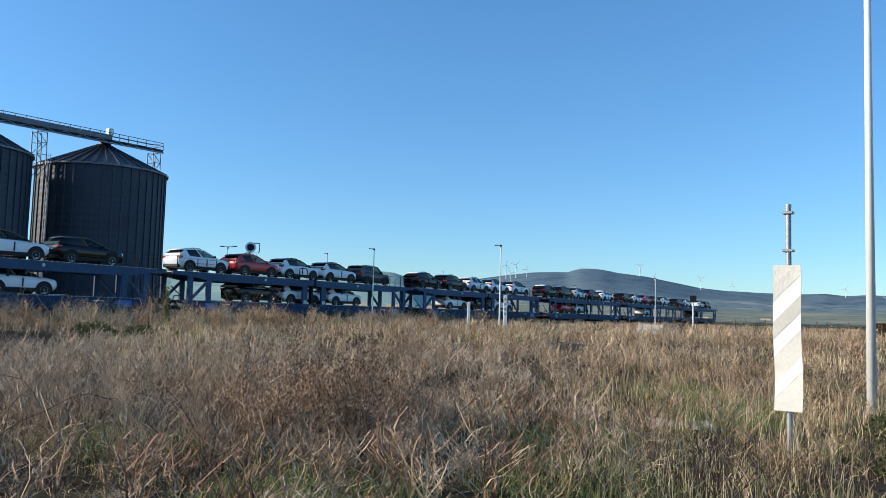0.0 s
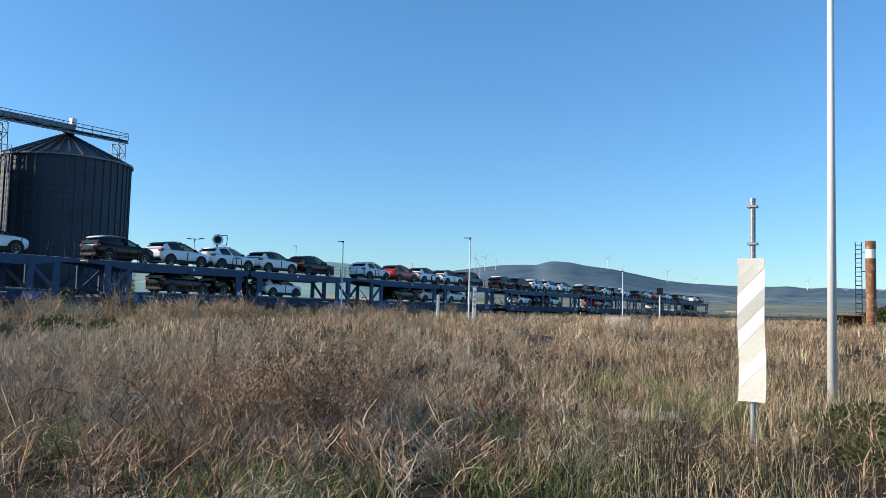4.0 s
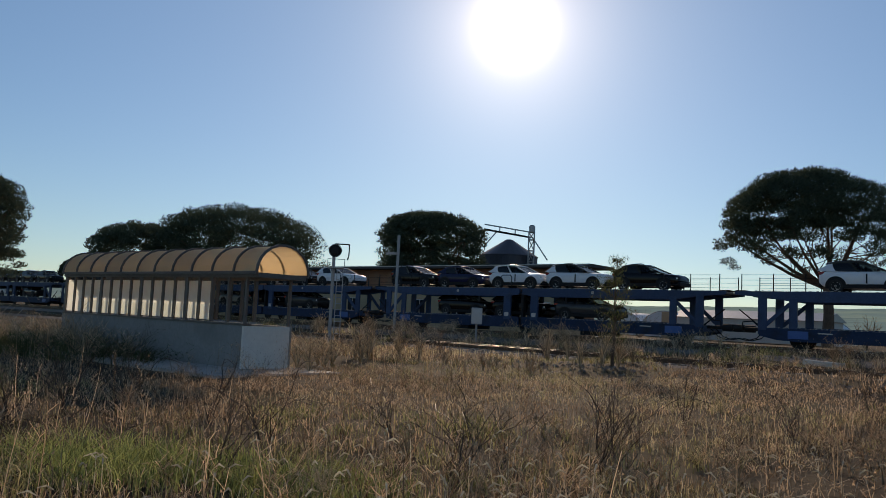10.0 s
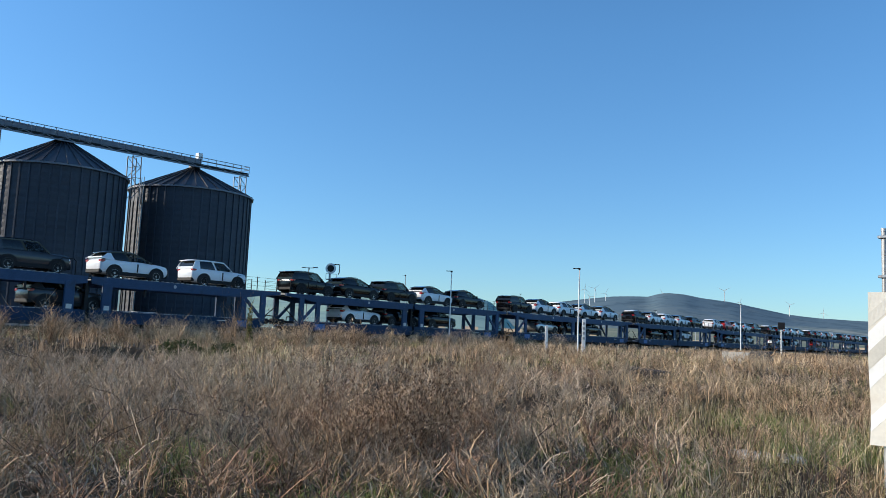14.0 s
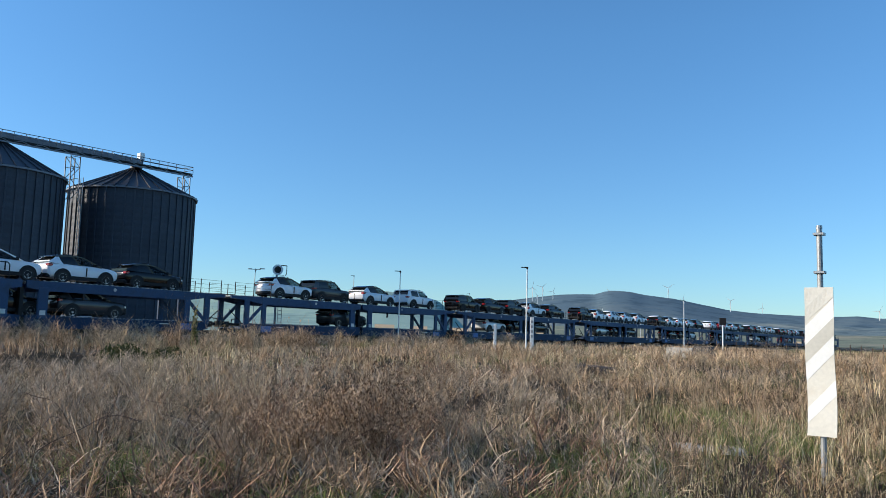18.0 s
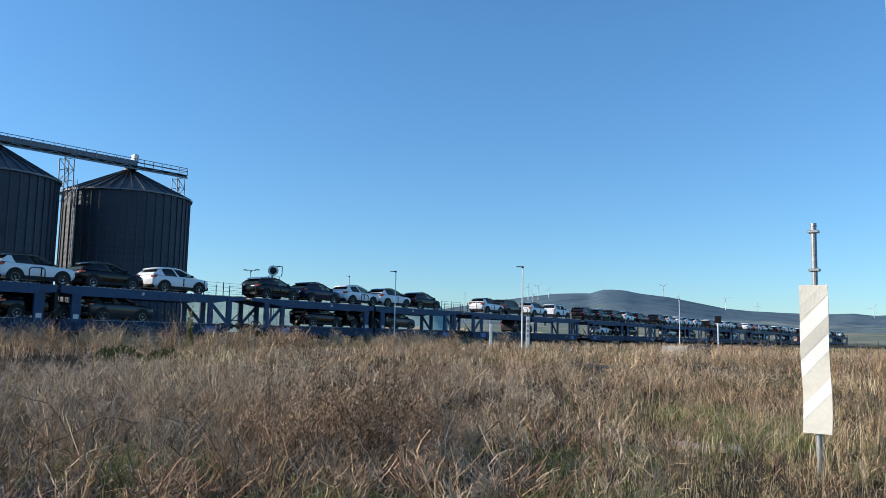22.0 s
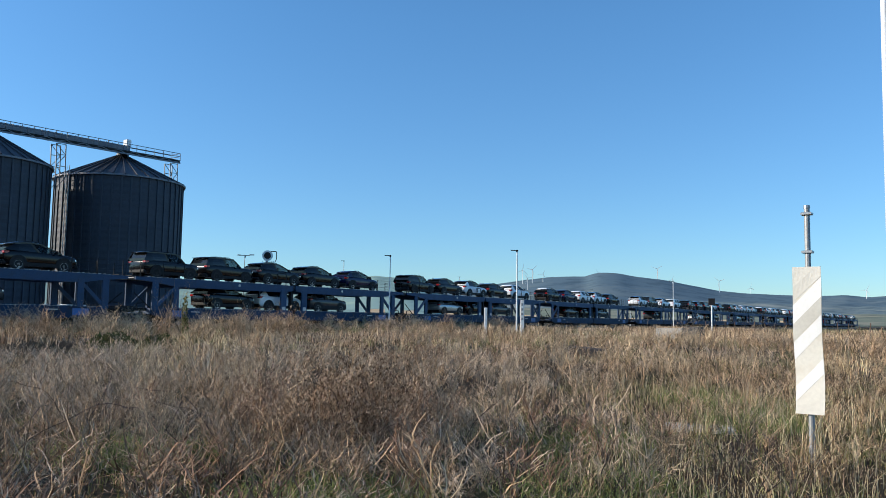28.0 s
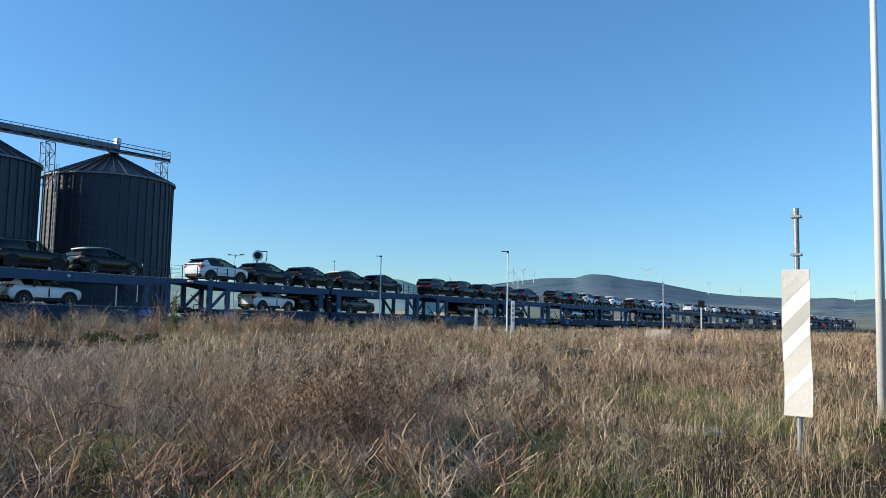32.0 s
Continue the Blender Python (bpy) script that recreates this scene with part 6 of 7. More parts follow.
def weed_tile(rng, size, count, h0, h1, w, leaves=0, gather=0.24, kink=False):
    """Dead branched weeds in rounded clumps: crooked stems that split into twigs pointing every way."""
    m = Mesh()
    heads = [(rng.uniform(-size / 2, size / 2), rng.uniform(-size / 2, size / 2), h0 + (h1 - h0) * rng.random() ** 1.3) for _ in range(max(3, int(size * size * 1.5)))]
    for _ in range(count):
        cx, cy, ch = rng.choice(heads)
        ox, oy = rng.gauss(0, gather), rng.gauss(0, gather)
        x, y = cx + ox * 0.7, cy + oy * 0.7
        h = ch * rng.uniform(0.45, 1.0)
        lx, ly = ox * 1.3 + rng.gauss(0, 0.6) * h, oy * 1.3 + rng.gauss(0, 0.6) * h
        t = rng.uniform(0, 2 * math.pi)
        side = (math.cos(t), math.sin(t))
        p = [(x, y, -0.03)]
        for k in (0.4, 0.75, 1.0):
            p.append((x + lx * k * k + rng.gauss(0, 0.04), y + ly * k * k + rng.gauss(0, 0.04), h * k * (1.15 - 0.15 * k)))
        ww = w * rng.choice((0.6, 0.8, 1.0, 1.5))
        m.strip(p, ww, ww * 0.5, side)
        for _ in range(rng.randint(4, 7)):
            k = rng.uniform(0.2, 0.98)
            i = min(2, int(k * 3))
            f = k * 3 - i
            a = tuple(p[i][c] + (p[i + 1][c] - p[i][c]) * f for c in range(3))
            g2 = rng.uniform(0, 2 * math.pi)
            ln = rng.uniform(0.08, 0.32) * min(1.3, 0.5 + h)
            b = (a[0] + math.cos(g2) * ln, a[1] + math.sin(g2) * ln, max(0.02, a[2] + ln * rng.uniform(-0.8, 0.9)))
            t = rng.uniform(0, 2 * math.pi)
            if kink:
                c = (b[0] + rng.gauss(0, 0.07), b[1] + rng.gauss(0, 0.07), b[2] + rng.uniform(-0.07, 0.1))
                m.strip([a, b, c], ww * 0.8, ww * 0.4, (math.cos(t), math.sin(t)))
            else:
                m.strip([a, b], ww * 0.8, ww * 0.4, (math.cos(t), math.sin(t)))
            for _ in range(leaves):
                q = rng.random()
                c = tuple(a[z] + (b[z] - a[z]) * q for z in range(3))
                s = rng.uniform(0.012, 0.03)
                m.tri(c, (c[0] + rng.uniform(-s, s), c[1] + rng.uniform(-s, s), c[2] + s), (c[0] + rng.uniform(-s, s), c[1] + rng.uniform(-s, s), c[2] - s * 0.3))
    return m


def curl_tile(rng, size, count, w):
    """Bleached crooked dead twigs lying and hanging in the weeds."""
    m = Mesh()
    for _ in range(count):
        q = Vector((rng.uniform(-size / 2, size / 2), rng.uniform(-size / 2, size / 2), rng.uniform(0.05, 0.5)))
        g = rng.uniform(0, 2 * math.pi)
        d = Vector((math.cos(g), math.sin(g), rng.uniform(-0.5, 1.0))).normalized()
        pts = [tuple(q)]
        for _ in range(rng.randint(4, 7)):
            d = (d + Vector((rng.gauss(0, 0.35), rng.gauss(0, 0.35), rng.gauss(0, 0.35)))).normalized()
            q = q + d * rng.uniform(0.03, 0.065)
            q.z = max(0.02, q.z)
            pts.append(tuple(q))
        ww = w * rng.choice((0.7, 1.0, 1.4))
        t = rng.uniform(0, 2 * math.pi)
        m.strip(pts, ww, ww * 0.5, (math.cos(t), math.sin(t)))
    return m


def thicket_tile(rng, size, clumps, stems, h0, h1, w, spread=0.42, twigs=6):
    """Rounded clumps of leafless scrub: arching stems from one root, forked into crooked twigs, dark gaps between."""
    m = Mesh()
    for _ in range(clumps):
        cx, cy = rng.uniform(-size / 2, size / 2), rng.uniform(-size / 2, size / 2)
        ch = h0 + (h1 - h0) * rng.random() ** 1.4
        for _ in range(stems):
            g = rng.uniform(0, 2 * math.pi)
            reach = spread * rng.random() ** 0.6 * (0.6 + 0.6 * ch / h1)
            h = ch * rng.uniform(0.55, 1.0) * (1 - 0.35 * (reach / spread) ** 2)
            ww = w * rng.choice((0.6, 0.8, 1.0, 1.0, 1.4))
            turn, wave = rng.gauss(0, 1.1), rng.uniform(0, 6.28)
            p = []
            for k in (0.0, 0.22, 0.44, 0.64, 0.82, 1.0):
                a = g + turn * k
                sway = 0.035 * math.sin(wave + 6 * k) * k
                p.append((cx + math.cos(a) * reach * k ** 1.4 - math.sin(a) * sway + rng.gauss(0, 0.014), cy + math.sin(a) * reach * k ** 1.4 + math.cos(a) * sway + rng.gauss(0, 0.014), h * (1 - (1 - k) ** 1.9) - (0.03 if k == 0 else 0.0)))
            t = rng.uniform(0, 2 * math.pi)
            m.strip(p, ww, ww * 0.5, (math.cos(t), math.sin(t)))
            for _ in range(rng.randint(twigs - 2, twigs + 1)):
                k = rng.uniform(0.25, 0.98) * 5
                q = min(4, int(k))
                f = k - q
                e = tuple(p[q][c] + (p[q + 1][c] - p[q][c]) * f for c in range(3))
                b2, ln, up = rng.uniform(0, 2 * math.pi), rng.uniform(0.03, 0.1) * (0.6 + h), rng.uniform(-0.2, 0.9)
                pts = [e]
                for _ in range(3):
                    e = (e[0] + math.cos(b2) * ln, e[1] + math.sin(b2) * ln, max(0.02, e[2] + ln * up))
                    pts.append(e)
                    b2, up = b2 + rng.gauss(0, 0.75), up + rng.gauss(0, 0.45)
                t = rng.uniform(0, 2 * math.pi)
                m.strip(pts, ww * 0.7, ww * 0.35, (math.cos(t), math.sin(t)))
    return m


def stalk_tile(rng, size, count, h0, h1, w):
    """Sparse upright dead stalks, each with short rising side shoots and knobbly seed heads."""
    m = Mesh()
    for _ in range(count):
        x, y, h = rng.uniform(-size / 2, size / 2), rng.uniform(-size / 2, size / 2), rng.uniform(h0, h1)
        lx, ly = rng.gauss(0, 0.12) * h, rng.gauss(0, 0.12) * h
        p = [(x + lx * k + rng.gauss(0, 0.012), y + ly * k + rng.gauss(0, 0.012), h * k - 0.02) for k in (0, 0.35, 0.7, 1.0)]
        t = rng.uniform(0, 2 * math.pi)
        m.strip(p, w, w * 0.5, (math.cos(t), math.sin(t)))
        for _ in range(rng.randint(5, 9)):
            k = rng.uniform(0.3, 1.0)
            a = (x + lx * k, y + ly * k, h * k)
            g, ln = rng.uniform(0, 2 * math.pi), rng.uniform(0.05, 0.16) * (1.3 - 0.6 * k)
            b = (a[0] + math.cos(g) * ln, a[1] + math.sin(g) * ln, a[2] + ln * rng.uniform(0.4, 1.3))
            m.strip([a, b], w * 0.6, w * 0.4, (math.sin(g), math.cos(g)))
            r = rng.uniform(0.5, 1.3) * w * 2
            m.tri((b[0] - r, b[1], b[2]), (b[0] + r, b[1] + r, b[2]), (b[0], b[1] - r, b[2] + 2 * r))
            m.tri((b[0], b[1] + r, b[2]), (b[0] + r, b[1] - r, b[2]), (b[0], b[1], b[2] + 2 * r))
    return m


def litter_tile(rng, size, count, w):
    """Fallen straws lying across one another."""
    m = Mesh()
    for _ in range(count):
        x, y = rng.uniform(-size / 2, size / 2), rng.uniform(-size / 2, size / 2)
        g = rng.uniform(0, 2 * math.pi)
        ln = rng.uniform(0.08, 0.3)
        z = rng.uniform(0.01, 0.12)
        dx, dy = math.cos(g) * ln, math.sin(g) * ln
        m.strip([(x, y, z), (x + dx * 0.5, y + dy * 0.5, z + rng.uniform(0, 0.05)), (x + dx, y + dy, z + rng.uniform(-0.03, 0.09))], w, w * 0.5, (-math.sin(g), math.cos(g)))
    return m


def seed_tile(rng, size, count, h0, h1):
    m = Mesh()
    for _ in range(count):
        x, y = rng.uniform(-size / 2, size / 2), rng.uniform(-size / 2, size / 2)
        h = rng.uniform(h0, h1)
        g = rng.uniform(0, 2 * math.pi)
        d = (math.cos(g), math.sin(g))
        a = (x + d[0] * 0.08, y + d[1] * 0.08, h)
        b = (a[0] + d[0] * 0.05, a[1] + d[1] * 0.05, h + 0.035)
        c = (b[0] + d[0] * 0.06, b[1] + d[1] * 0.06, h + 0.015)
        m.strip([(x, y, 0), (x + d[0] * 0.03, y + d[1] * 0.03, h * 0.6), a], 0.0018, 0.0012, (-d[1], d[0]))
        m.tube(a, b, 0.005, 0.009, 4)
        m.tube(b, c, 0.009, 0.003, 4)
    return m


def stuff(name, label):
    return thing(name, label, "grass", kind="stuff")


def lay(tiles, parent, name, spots, size, rng):
    for x, y in spots:
        me = rng.choice(tiles)
        ob = place(new(name, me), parent)
        e = 0.4
        z = ground_z(x, y)
        n = Vector((-(ground_z(x + e, y) - ground_z(x - e, y)) / (2 * e), -(ground_z(x, y + e) - ground_z(x, y - e)) / (2 * e), 1)).normalized()
        q = UPV.rotation_difference(n).to_matrix().to_4x4()
        ob.matrix_basis = Matrix.Translation((x, y, z)) @ q @ pose(0, 0, 0, 0, 0, rng.choice((0, 90, 180, 270)) + rng.uniform(-12, 12)) @ Matrix.Diagonal((1, 1, rng.uniform(0.85, 1.2), 1))


def cells(size, test):
    out = []
    n = int(120 / size)
    for i in range(-n, n):
        for j in range(-2, n):
            x, y = (i + 0.5) * size, (j + 0.5) * size
            if test(x, y, math.hypot(x, y), math.degrees(math.atan2(-x, y))):
                out.append((x, y))
    return out


def on_track(y):
    return 29.6 < y < 32.6 or y > 35.6


def in_shelter(x, y):
    return -29.5 < x < -15.5 and 9.8 < y < 16.2


# bearing and distance of the fresh green patches
GREEN_SPOTS = [(-36.8, 9.6), (-47.5, 6.9), (-69.0, 7.9), (-76.0, 14.3), (-74.0, 15.5), (-78.0, 13.0), (-66.0, 10.5), (59.0, 8.0), (62.5, 8.6), (52.0, 7.4), (1.0, 6.6)]


def make_meadow():
    rng = random.Random(11)
    C = 3.4
    near = cells(C, lambda x, y, r, a: 4.6 < r < 24 and -99 < a < 84 and not on_track(y) and not in_shelter(x, y))
    mid = cells(4.6, lambda x, y, r, a: 24 <= r < 47 and -99 < a < 84 and not on_track(y) and not in_shelter(x, y))
    far = cells(8.0, lambda x, y, r, a: 47 <= r < 108 and -96 < a < -30 and y < 34 and y > -12)
    w = stuff("dry_weeds", "tangled thicket of dead brown branching weeds in the meadow")
    s = stuff("dry_grass", "pale dry straw grass of the meadow")
    b = stuff("low_grass", "short orange-brown winter grass of the meadow")
    g = stuff("green_grass", "patches of fresh green grass between dry weeds")
    h = stuff("grass_seed_heads", "pale bent foxtail seed heads above the grass")
    l = stuff("straw_litter", "fallen pale straw lying over the meadow ground")
    jit = lambda c, k: [(x + rng.uniform(-k, k), y + rng.uniform(-k, k)) for x, y in c]
    n3 = lambda c, f, z: noise.noise(Vector((c[0] * f, c[1] * f, z)))

    def zone(c):
        a = math.degrees(math.atan2(-c[0], c[1])) + 9 * n3(c, 0.2, 9)
        return "grass" if a < -67 else "thicket" if a < -13 else "low"
    S = 3.9
    reach = lambda c: math.hypot(*c)
    zt, zg, zl = ([c for c in near if zone(c) == k] for k in ("thicket", "grass", "low"))
    is_red = lambda c: reach((c[0] - 7.4, c[1] - 6.0)) < 2.9 or n3(c, 0.22, 4) > 0.33
    # scrub of the thicket: grey-brown clumps, pale clumps, low filling, reddish brambles
    scrub = [thicket_tile(rng, S, 22, 12, 0.3, 0.72, 0.0074, 0.42, 5).data("scrub_clumps", m) for m in (M_TWIG, M_TWIGGREY, M_TWIG, M_TWIGGREY)]
    bleached = [thicket_tile(rng, S, 12, 8, 0.25, 0.75, 0.0064, 0.5, 5).data("pale_clumps", m) for m in (M_TWIGPALE, M_CURL)]
    under = [thicket_tile(rng, S, 22, 8, 0.1, 0.34, 0.0068, 0.36, 4).data("low_scrub", m) for m in (M_TWIG, M_STEM, M_TWIGGREY)]
    red = [thicket_tile(rng, S, 18, 14, 0.35, 0.8, 0.007, 0.5, 5).data("red_scrub", M_REDTWIG) for _ in range(2)]
    wispy = [thicket_tile(rng, S, 20, 9, 0.2, 0.6, 0.0056, 0.26, 5).data("wispy_weeds", m) for m in (M_TWIG, M_TWIGPALE, M_DRYWEED)]
    straw = [grass_tile(rng, S, 760, 0.14, 0.5, 0.0046, 0.8, 0.85).data("straw", m) for m in (M_STRAW, M_DRYWEED, M_STRAW)]
    low = [grass_tile(rng, S, 950, 0.04, 0.17, 0.0058, 1.5, 0.6).data("low_straw", m) for m in (M_REDWEED, M_DRYWEED, M_OLIVE, M_STRAW, M_REDWEED)]
    green = [grass_tile(rng, S, 1000, 0.06, 0.22, 0.006, 1.0, 0.9).data("green_grass", M_GREEN) for _ in range(3)]
    litter = [litter_tile(rng, S, 300, 0.0055).data("litter", m) for m in (M_STRAW, M_DRYWEED)]
    seeds = [seed_tile(rng, S, 75, 0.2, 0.42).data("seed_heads", M_SEED) for _ in range(2)]
    stalks = [stalk_tile(rng, S, 26, 0.3, 0.85, 0.0046).data("dead_stalks", m) for m in (M_DRYWEED, M_TWIG, M_REDWEED)]
    dryleaf = [thicket_tile(rng, S, 20, 8, 0.08, 0.3, 0.0055, 0.36, 5).data("low_scrub", m) for m in (M_DRYWEED, M_REDWEED, M_OLIVE)]
    curls = [curl_tile(rng, S, 170, 0.0045).data("dead_twigs", m) for m in (M_TWIGPALE, M_CURL)]
    lay(under, w, "weed_patch", jit(zt, 0.5), S, rng)
    lay(scrub, w, "weed_patch", jit([c for c in zt if reach(c) < 11], 1.2), S, rng)
    lay(under, w, "weed_patch", jit([c for c in zt if reach(c) < 9.5], 1.2), S, rng)
    lay(scrub, w, "weed_patch", jit([c for c in zt if not is_red(c)], 0.5), S, rng)
    lay(red, w, "weed_patch", jit([c for c in zt if is_red(c)], 0.5), S, rng)
    lay(scrub, w, "weed_patch", jit([c for c in zt if n3(c, 0.3, 5) > 0.0 and reach(c) > 7.5], 1.3), S, rng)
    lay(bleached, w, "weed_patch", jit([c for c in zt if n3(c, 0.28, 12) > -0.05], 1.0), S, rng)
    lay(curls, w, "weed_patch", jit([c for c in zt if n3(c, 0.3, 17) > -0.2], 0.8), S, rng)
    lay(wispy, w, "weed_patch", jit([c for c in zg if reach(c) > 6.5], 0.6), S, rng)
    lay(wispy, w, "weed_patch", jit([c for c in zg if reach(c) > 9 and n3(c, 0.3, 2) > -0.15], 1.2), S, rng)
    lay(under, w, "weed_patch", jit([c for c in zg if n3(c, 0.3, 22) > -0.1], 0.8), S, rng)
    lay(wispy, w, "weed_patch", jit([c for c in zl if n3(c, 0.25, 2) > 0.05 and reach(c) < 14], 0.7), S, rng)
    lay(dryleaf, w, "weed_patch", jit([c for c in zl if n3(c, 0.3, 31) > -0.2], 0.7), S, rng)
    lay(stalks, w, "weed_patch", jit([c for c in zl if n3(c, 0.3, 25) > -0.25], 0.9), S, rng)
    lay(straw, s, "straw_patch", jit([c for c in zg if reach(c) > 6.5 and n3(c, 0.25, 6) > -0.25], 0.6), S, rng)
    lay(straw, s, "straw_patch", jit([c for c in zt if n3(c, 0.2, 6) > 0.28], 0.6), S, rng)
    lay(low, b, "low_grass_patch", jit(zl, 0.4), S, rng)
    lay(low, b, "low_grass_patch", jit([c for c in zl if n3(c, 0.3, 8) > -0.1], 1.2), S, rng)
    lay(low, b, "low_grass_patch", jit(zg + [c for c in zt if n3(c, 0.3, 8) > 0.1], 0.5), S, rng)
    near = [c for c in near if not (c[1] > 21.5 and c[0] < 15)]
    lay(litter, l, "litter_patch", jit([c for c in zl + zg if n3(c, 0.4, 14) > 0.0], 0.6), S, rng)
    lay(green, g, "green_patch", jit([c for c in near if n3(c, 0.33, 1) > (0.3 if zone(c) == "thicket" else 0.12)], 0.7), S, rng)
    lay(green, g, "green_patch", jit([c for c in zg if n3(c, 0.3, 1) > 0.0] + [polar(a, d) for a, d in GREEN_SPOTS[::2]], 0.3), S, rng)
    lay(seeds, h, "seed_patch", jit([c for c in near if reach(c) < 9.5 and -16 < math.degrees(math.atan2(-c[0], c[1])) < 78], 0.5), S, rng)
    lush = [grass_tile(rng, 1.5, 620, 0.08, 0.3, 0.0068, 1.4, 0.8).data("lush_grass", M_LUSH) for _ in range(2)]
    lay(lush, g, "green_patch", [polar(a + rng.uniform(-2.5, 2.5), d + rng.uniform(-0.5, 0.5)) for a, d in GREEN_SPOTS for _ in range(2)], 1.5, rng)
    S = 5.2
    twig2 = [thicket_tile(rng, S, 24, 8, 0.25, 0.8, 0.0125, 0.45, 4).data("mid_weeds", m) for m in (M_TWIG, M_TWIGPALE, M_TWIGGREY, M_TWIG)]
    straw2 = [grass_tile(rng, S, 520, 0.15, 0.45, 0.011, 0.8, 0.8).data("mid_straw", m) for m in (M_STRAW, M_DRYWEED, M_REDWEED)]
    low2 = [grass_tile(rng, S, 800, 0.05, 0.19, 0.012, 1.5, 0.6).data("mid_low", m) for m in (M_DRYWEED, M_OLIVE, M_REDWEED, M_OLIVE)]
    green2 = [grass_tile(rng, S, 800, 0.1, 0.3, 0.01, 0.8, 0.75).data("mid_green", M_GREEN)]
    litter2 = [litter_tile(rng, S, 260, 0.01).data("mid_litter", m) for m in (M_STRAW, M_DRYWEED, M_DRYWEED)]
    rocky = lambda c: 21.5 < c[1] < 29.8 and -18 < c[0] < 15 and n3(c, 0.5, 20) < 0.15
    bare = [c for c in mid if rocky(c)]
    mid = [c for c in mid if not rocky(c)]
    m_r = [c for c in mid if zone(c) != "low"]
    m_l = [c for c in mid if zone(c) == "low"]
    lay(twig2, w, "weed_patch", jit(m_r, 0.6), S, rng)
    lay(straw2, s, "straw_patch", jit(m_r, 0.6), S, rng)
    lay(low2, b, "low_grass_patch", jit(m_l, 0.6), S, rng)
    tuft2 = [thicket_tile(rng, S, 12, 8, 0.1, 0.45, 0.011, 0.4, 4).data("mid_tufts", m) for m in (M_OLIVE, M_REDWEED, M_LEAF)]
    lay(low2, b, "low_grass_patch", jit(bare, 0.8), S, rng)
    lay(tuft2, w, "weed_patch", jit(bare, 1.0), S, rng)
    lay(litter2, l, "litter_patch", jit(mid, 0.6), S, rng)
    lay(straw2, s, "straw_patch", jit([c for c in m_l if n3(c, 0.2, 6) > -0.1], 0.6), S, rng)
    lay(twig2, w, "weed_patch", jit([c for c in m_l if n3(c, 0.2, 2) > 0.0], 0.6), S, rng)
    lay(green2, g, "green_patch", jit([c for c in mid if n3(c, 0.2, 1) > 0.1], 0.6), S, rng)
    S = 8.6
    far_t = [grass_tile(rng, S, 800, 0.25, 0.7, 0.02, 0.6, 0.75).data("far_straw", m) for m in (M_OLIVE, M_DRYWEED, M_TWIG, M_TWIGPALE)]
    lay(far_t, s, "straw_patch", jit(far, 0.6), S, rng)


make_meadow()


def make_track_weeds():
    """Tufts and scrub along the sidings."""
    rng = random.Random(23)
    t = stuff("trackside_weeds", "dry tufts and scrub growing along the sidings")
    S = 4.2
    tiles = [thicket_tile(rng, S, 11, 8, 0.25, 0.8, 0.011, 0.4, 4).data("track_weeds", m) for m in (M_DRYWEED, M_TWIGPALE, M_TWIG)] + [grass_tile(rng, S, 320, 0.1, 0.45, 0.014, 0.8, 0.85).data("track_grass", m) for m in (M_DRYWEED, M_OLIVE, M_GREEN, M_OLIVE)]
    scrub = [thicket_tile(rng, 1.8, 3, 34, 0.8, 1.5, 0.0105, 0.7, 5).data("scrub", m) for m in (M_TWIGPALE, M_TWIG, M_TWIGGREY)]
    spots = []
    for i in range(190):
        x = rng.uniform(-55, 8) if i % 5 == 0 else rng.uniform(8, 70)
        y = rng.choice((29.3, 33.4, 34.2, 35.2, 36.0, 36.6, 40.9)) + rng.uniform(-0.6, 0.6)
        if x > 8 and rng.random() < 0.5:
            y = rng.uniform(33, 41.3)
        spots.append((x, y))
    lay(tiles, t, "weed_patch", spots, S, rng)
    spots = []
    for i in range(44):
        x = rng.uniform(14, 64) if i % 3 else rng.uniform(-45, 14)
        spots.append((x, rng.choice((33.2, 34.5, 35.8, 40.8, 41.1)) + rng.uniform(-0.5, 0.5)))
    lay([weed_tile(rng, 3.0, 260, 0.3, 0.95, 0.008, 2).data("dark_weeds", M_LEAF)], t, "weed_patch", [(-27.0, 10.4), (-24.8, 10.8), (-22.6, 10.6), (-25.5, 9.2), (-28.8, 9.8), (-21.0, 11.2)], 3.0, rng)
    spots += [polar(a, d) for a, d in ((-39.5, 33.5), (-41.5, 35), (-43, 36), (-44.3, 35.5), (-45.5, 37), (-47, 38), (-36.5, 33), (-34, 31), (-52, 40), (-56, 42), (-30, 30), (-26, 28.5), (-22, 27.5), (28, 31), (33, 33), (44.5, 29), (46, 27), (48.5, 24), (51, 22), (28.9, 27.6))]
    spots += [(-27.5, 10.9), (-26.0, 10.2), (-24.6, 11.0), (-23.4, 10.2), (-22.0, 10.6), (-29.5, 10.5), (-28.5, 9.2)]
    lay(scrub, t, "weed_patch", spots, 2.6, rng)


make_track_weeds()


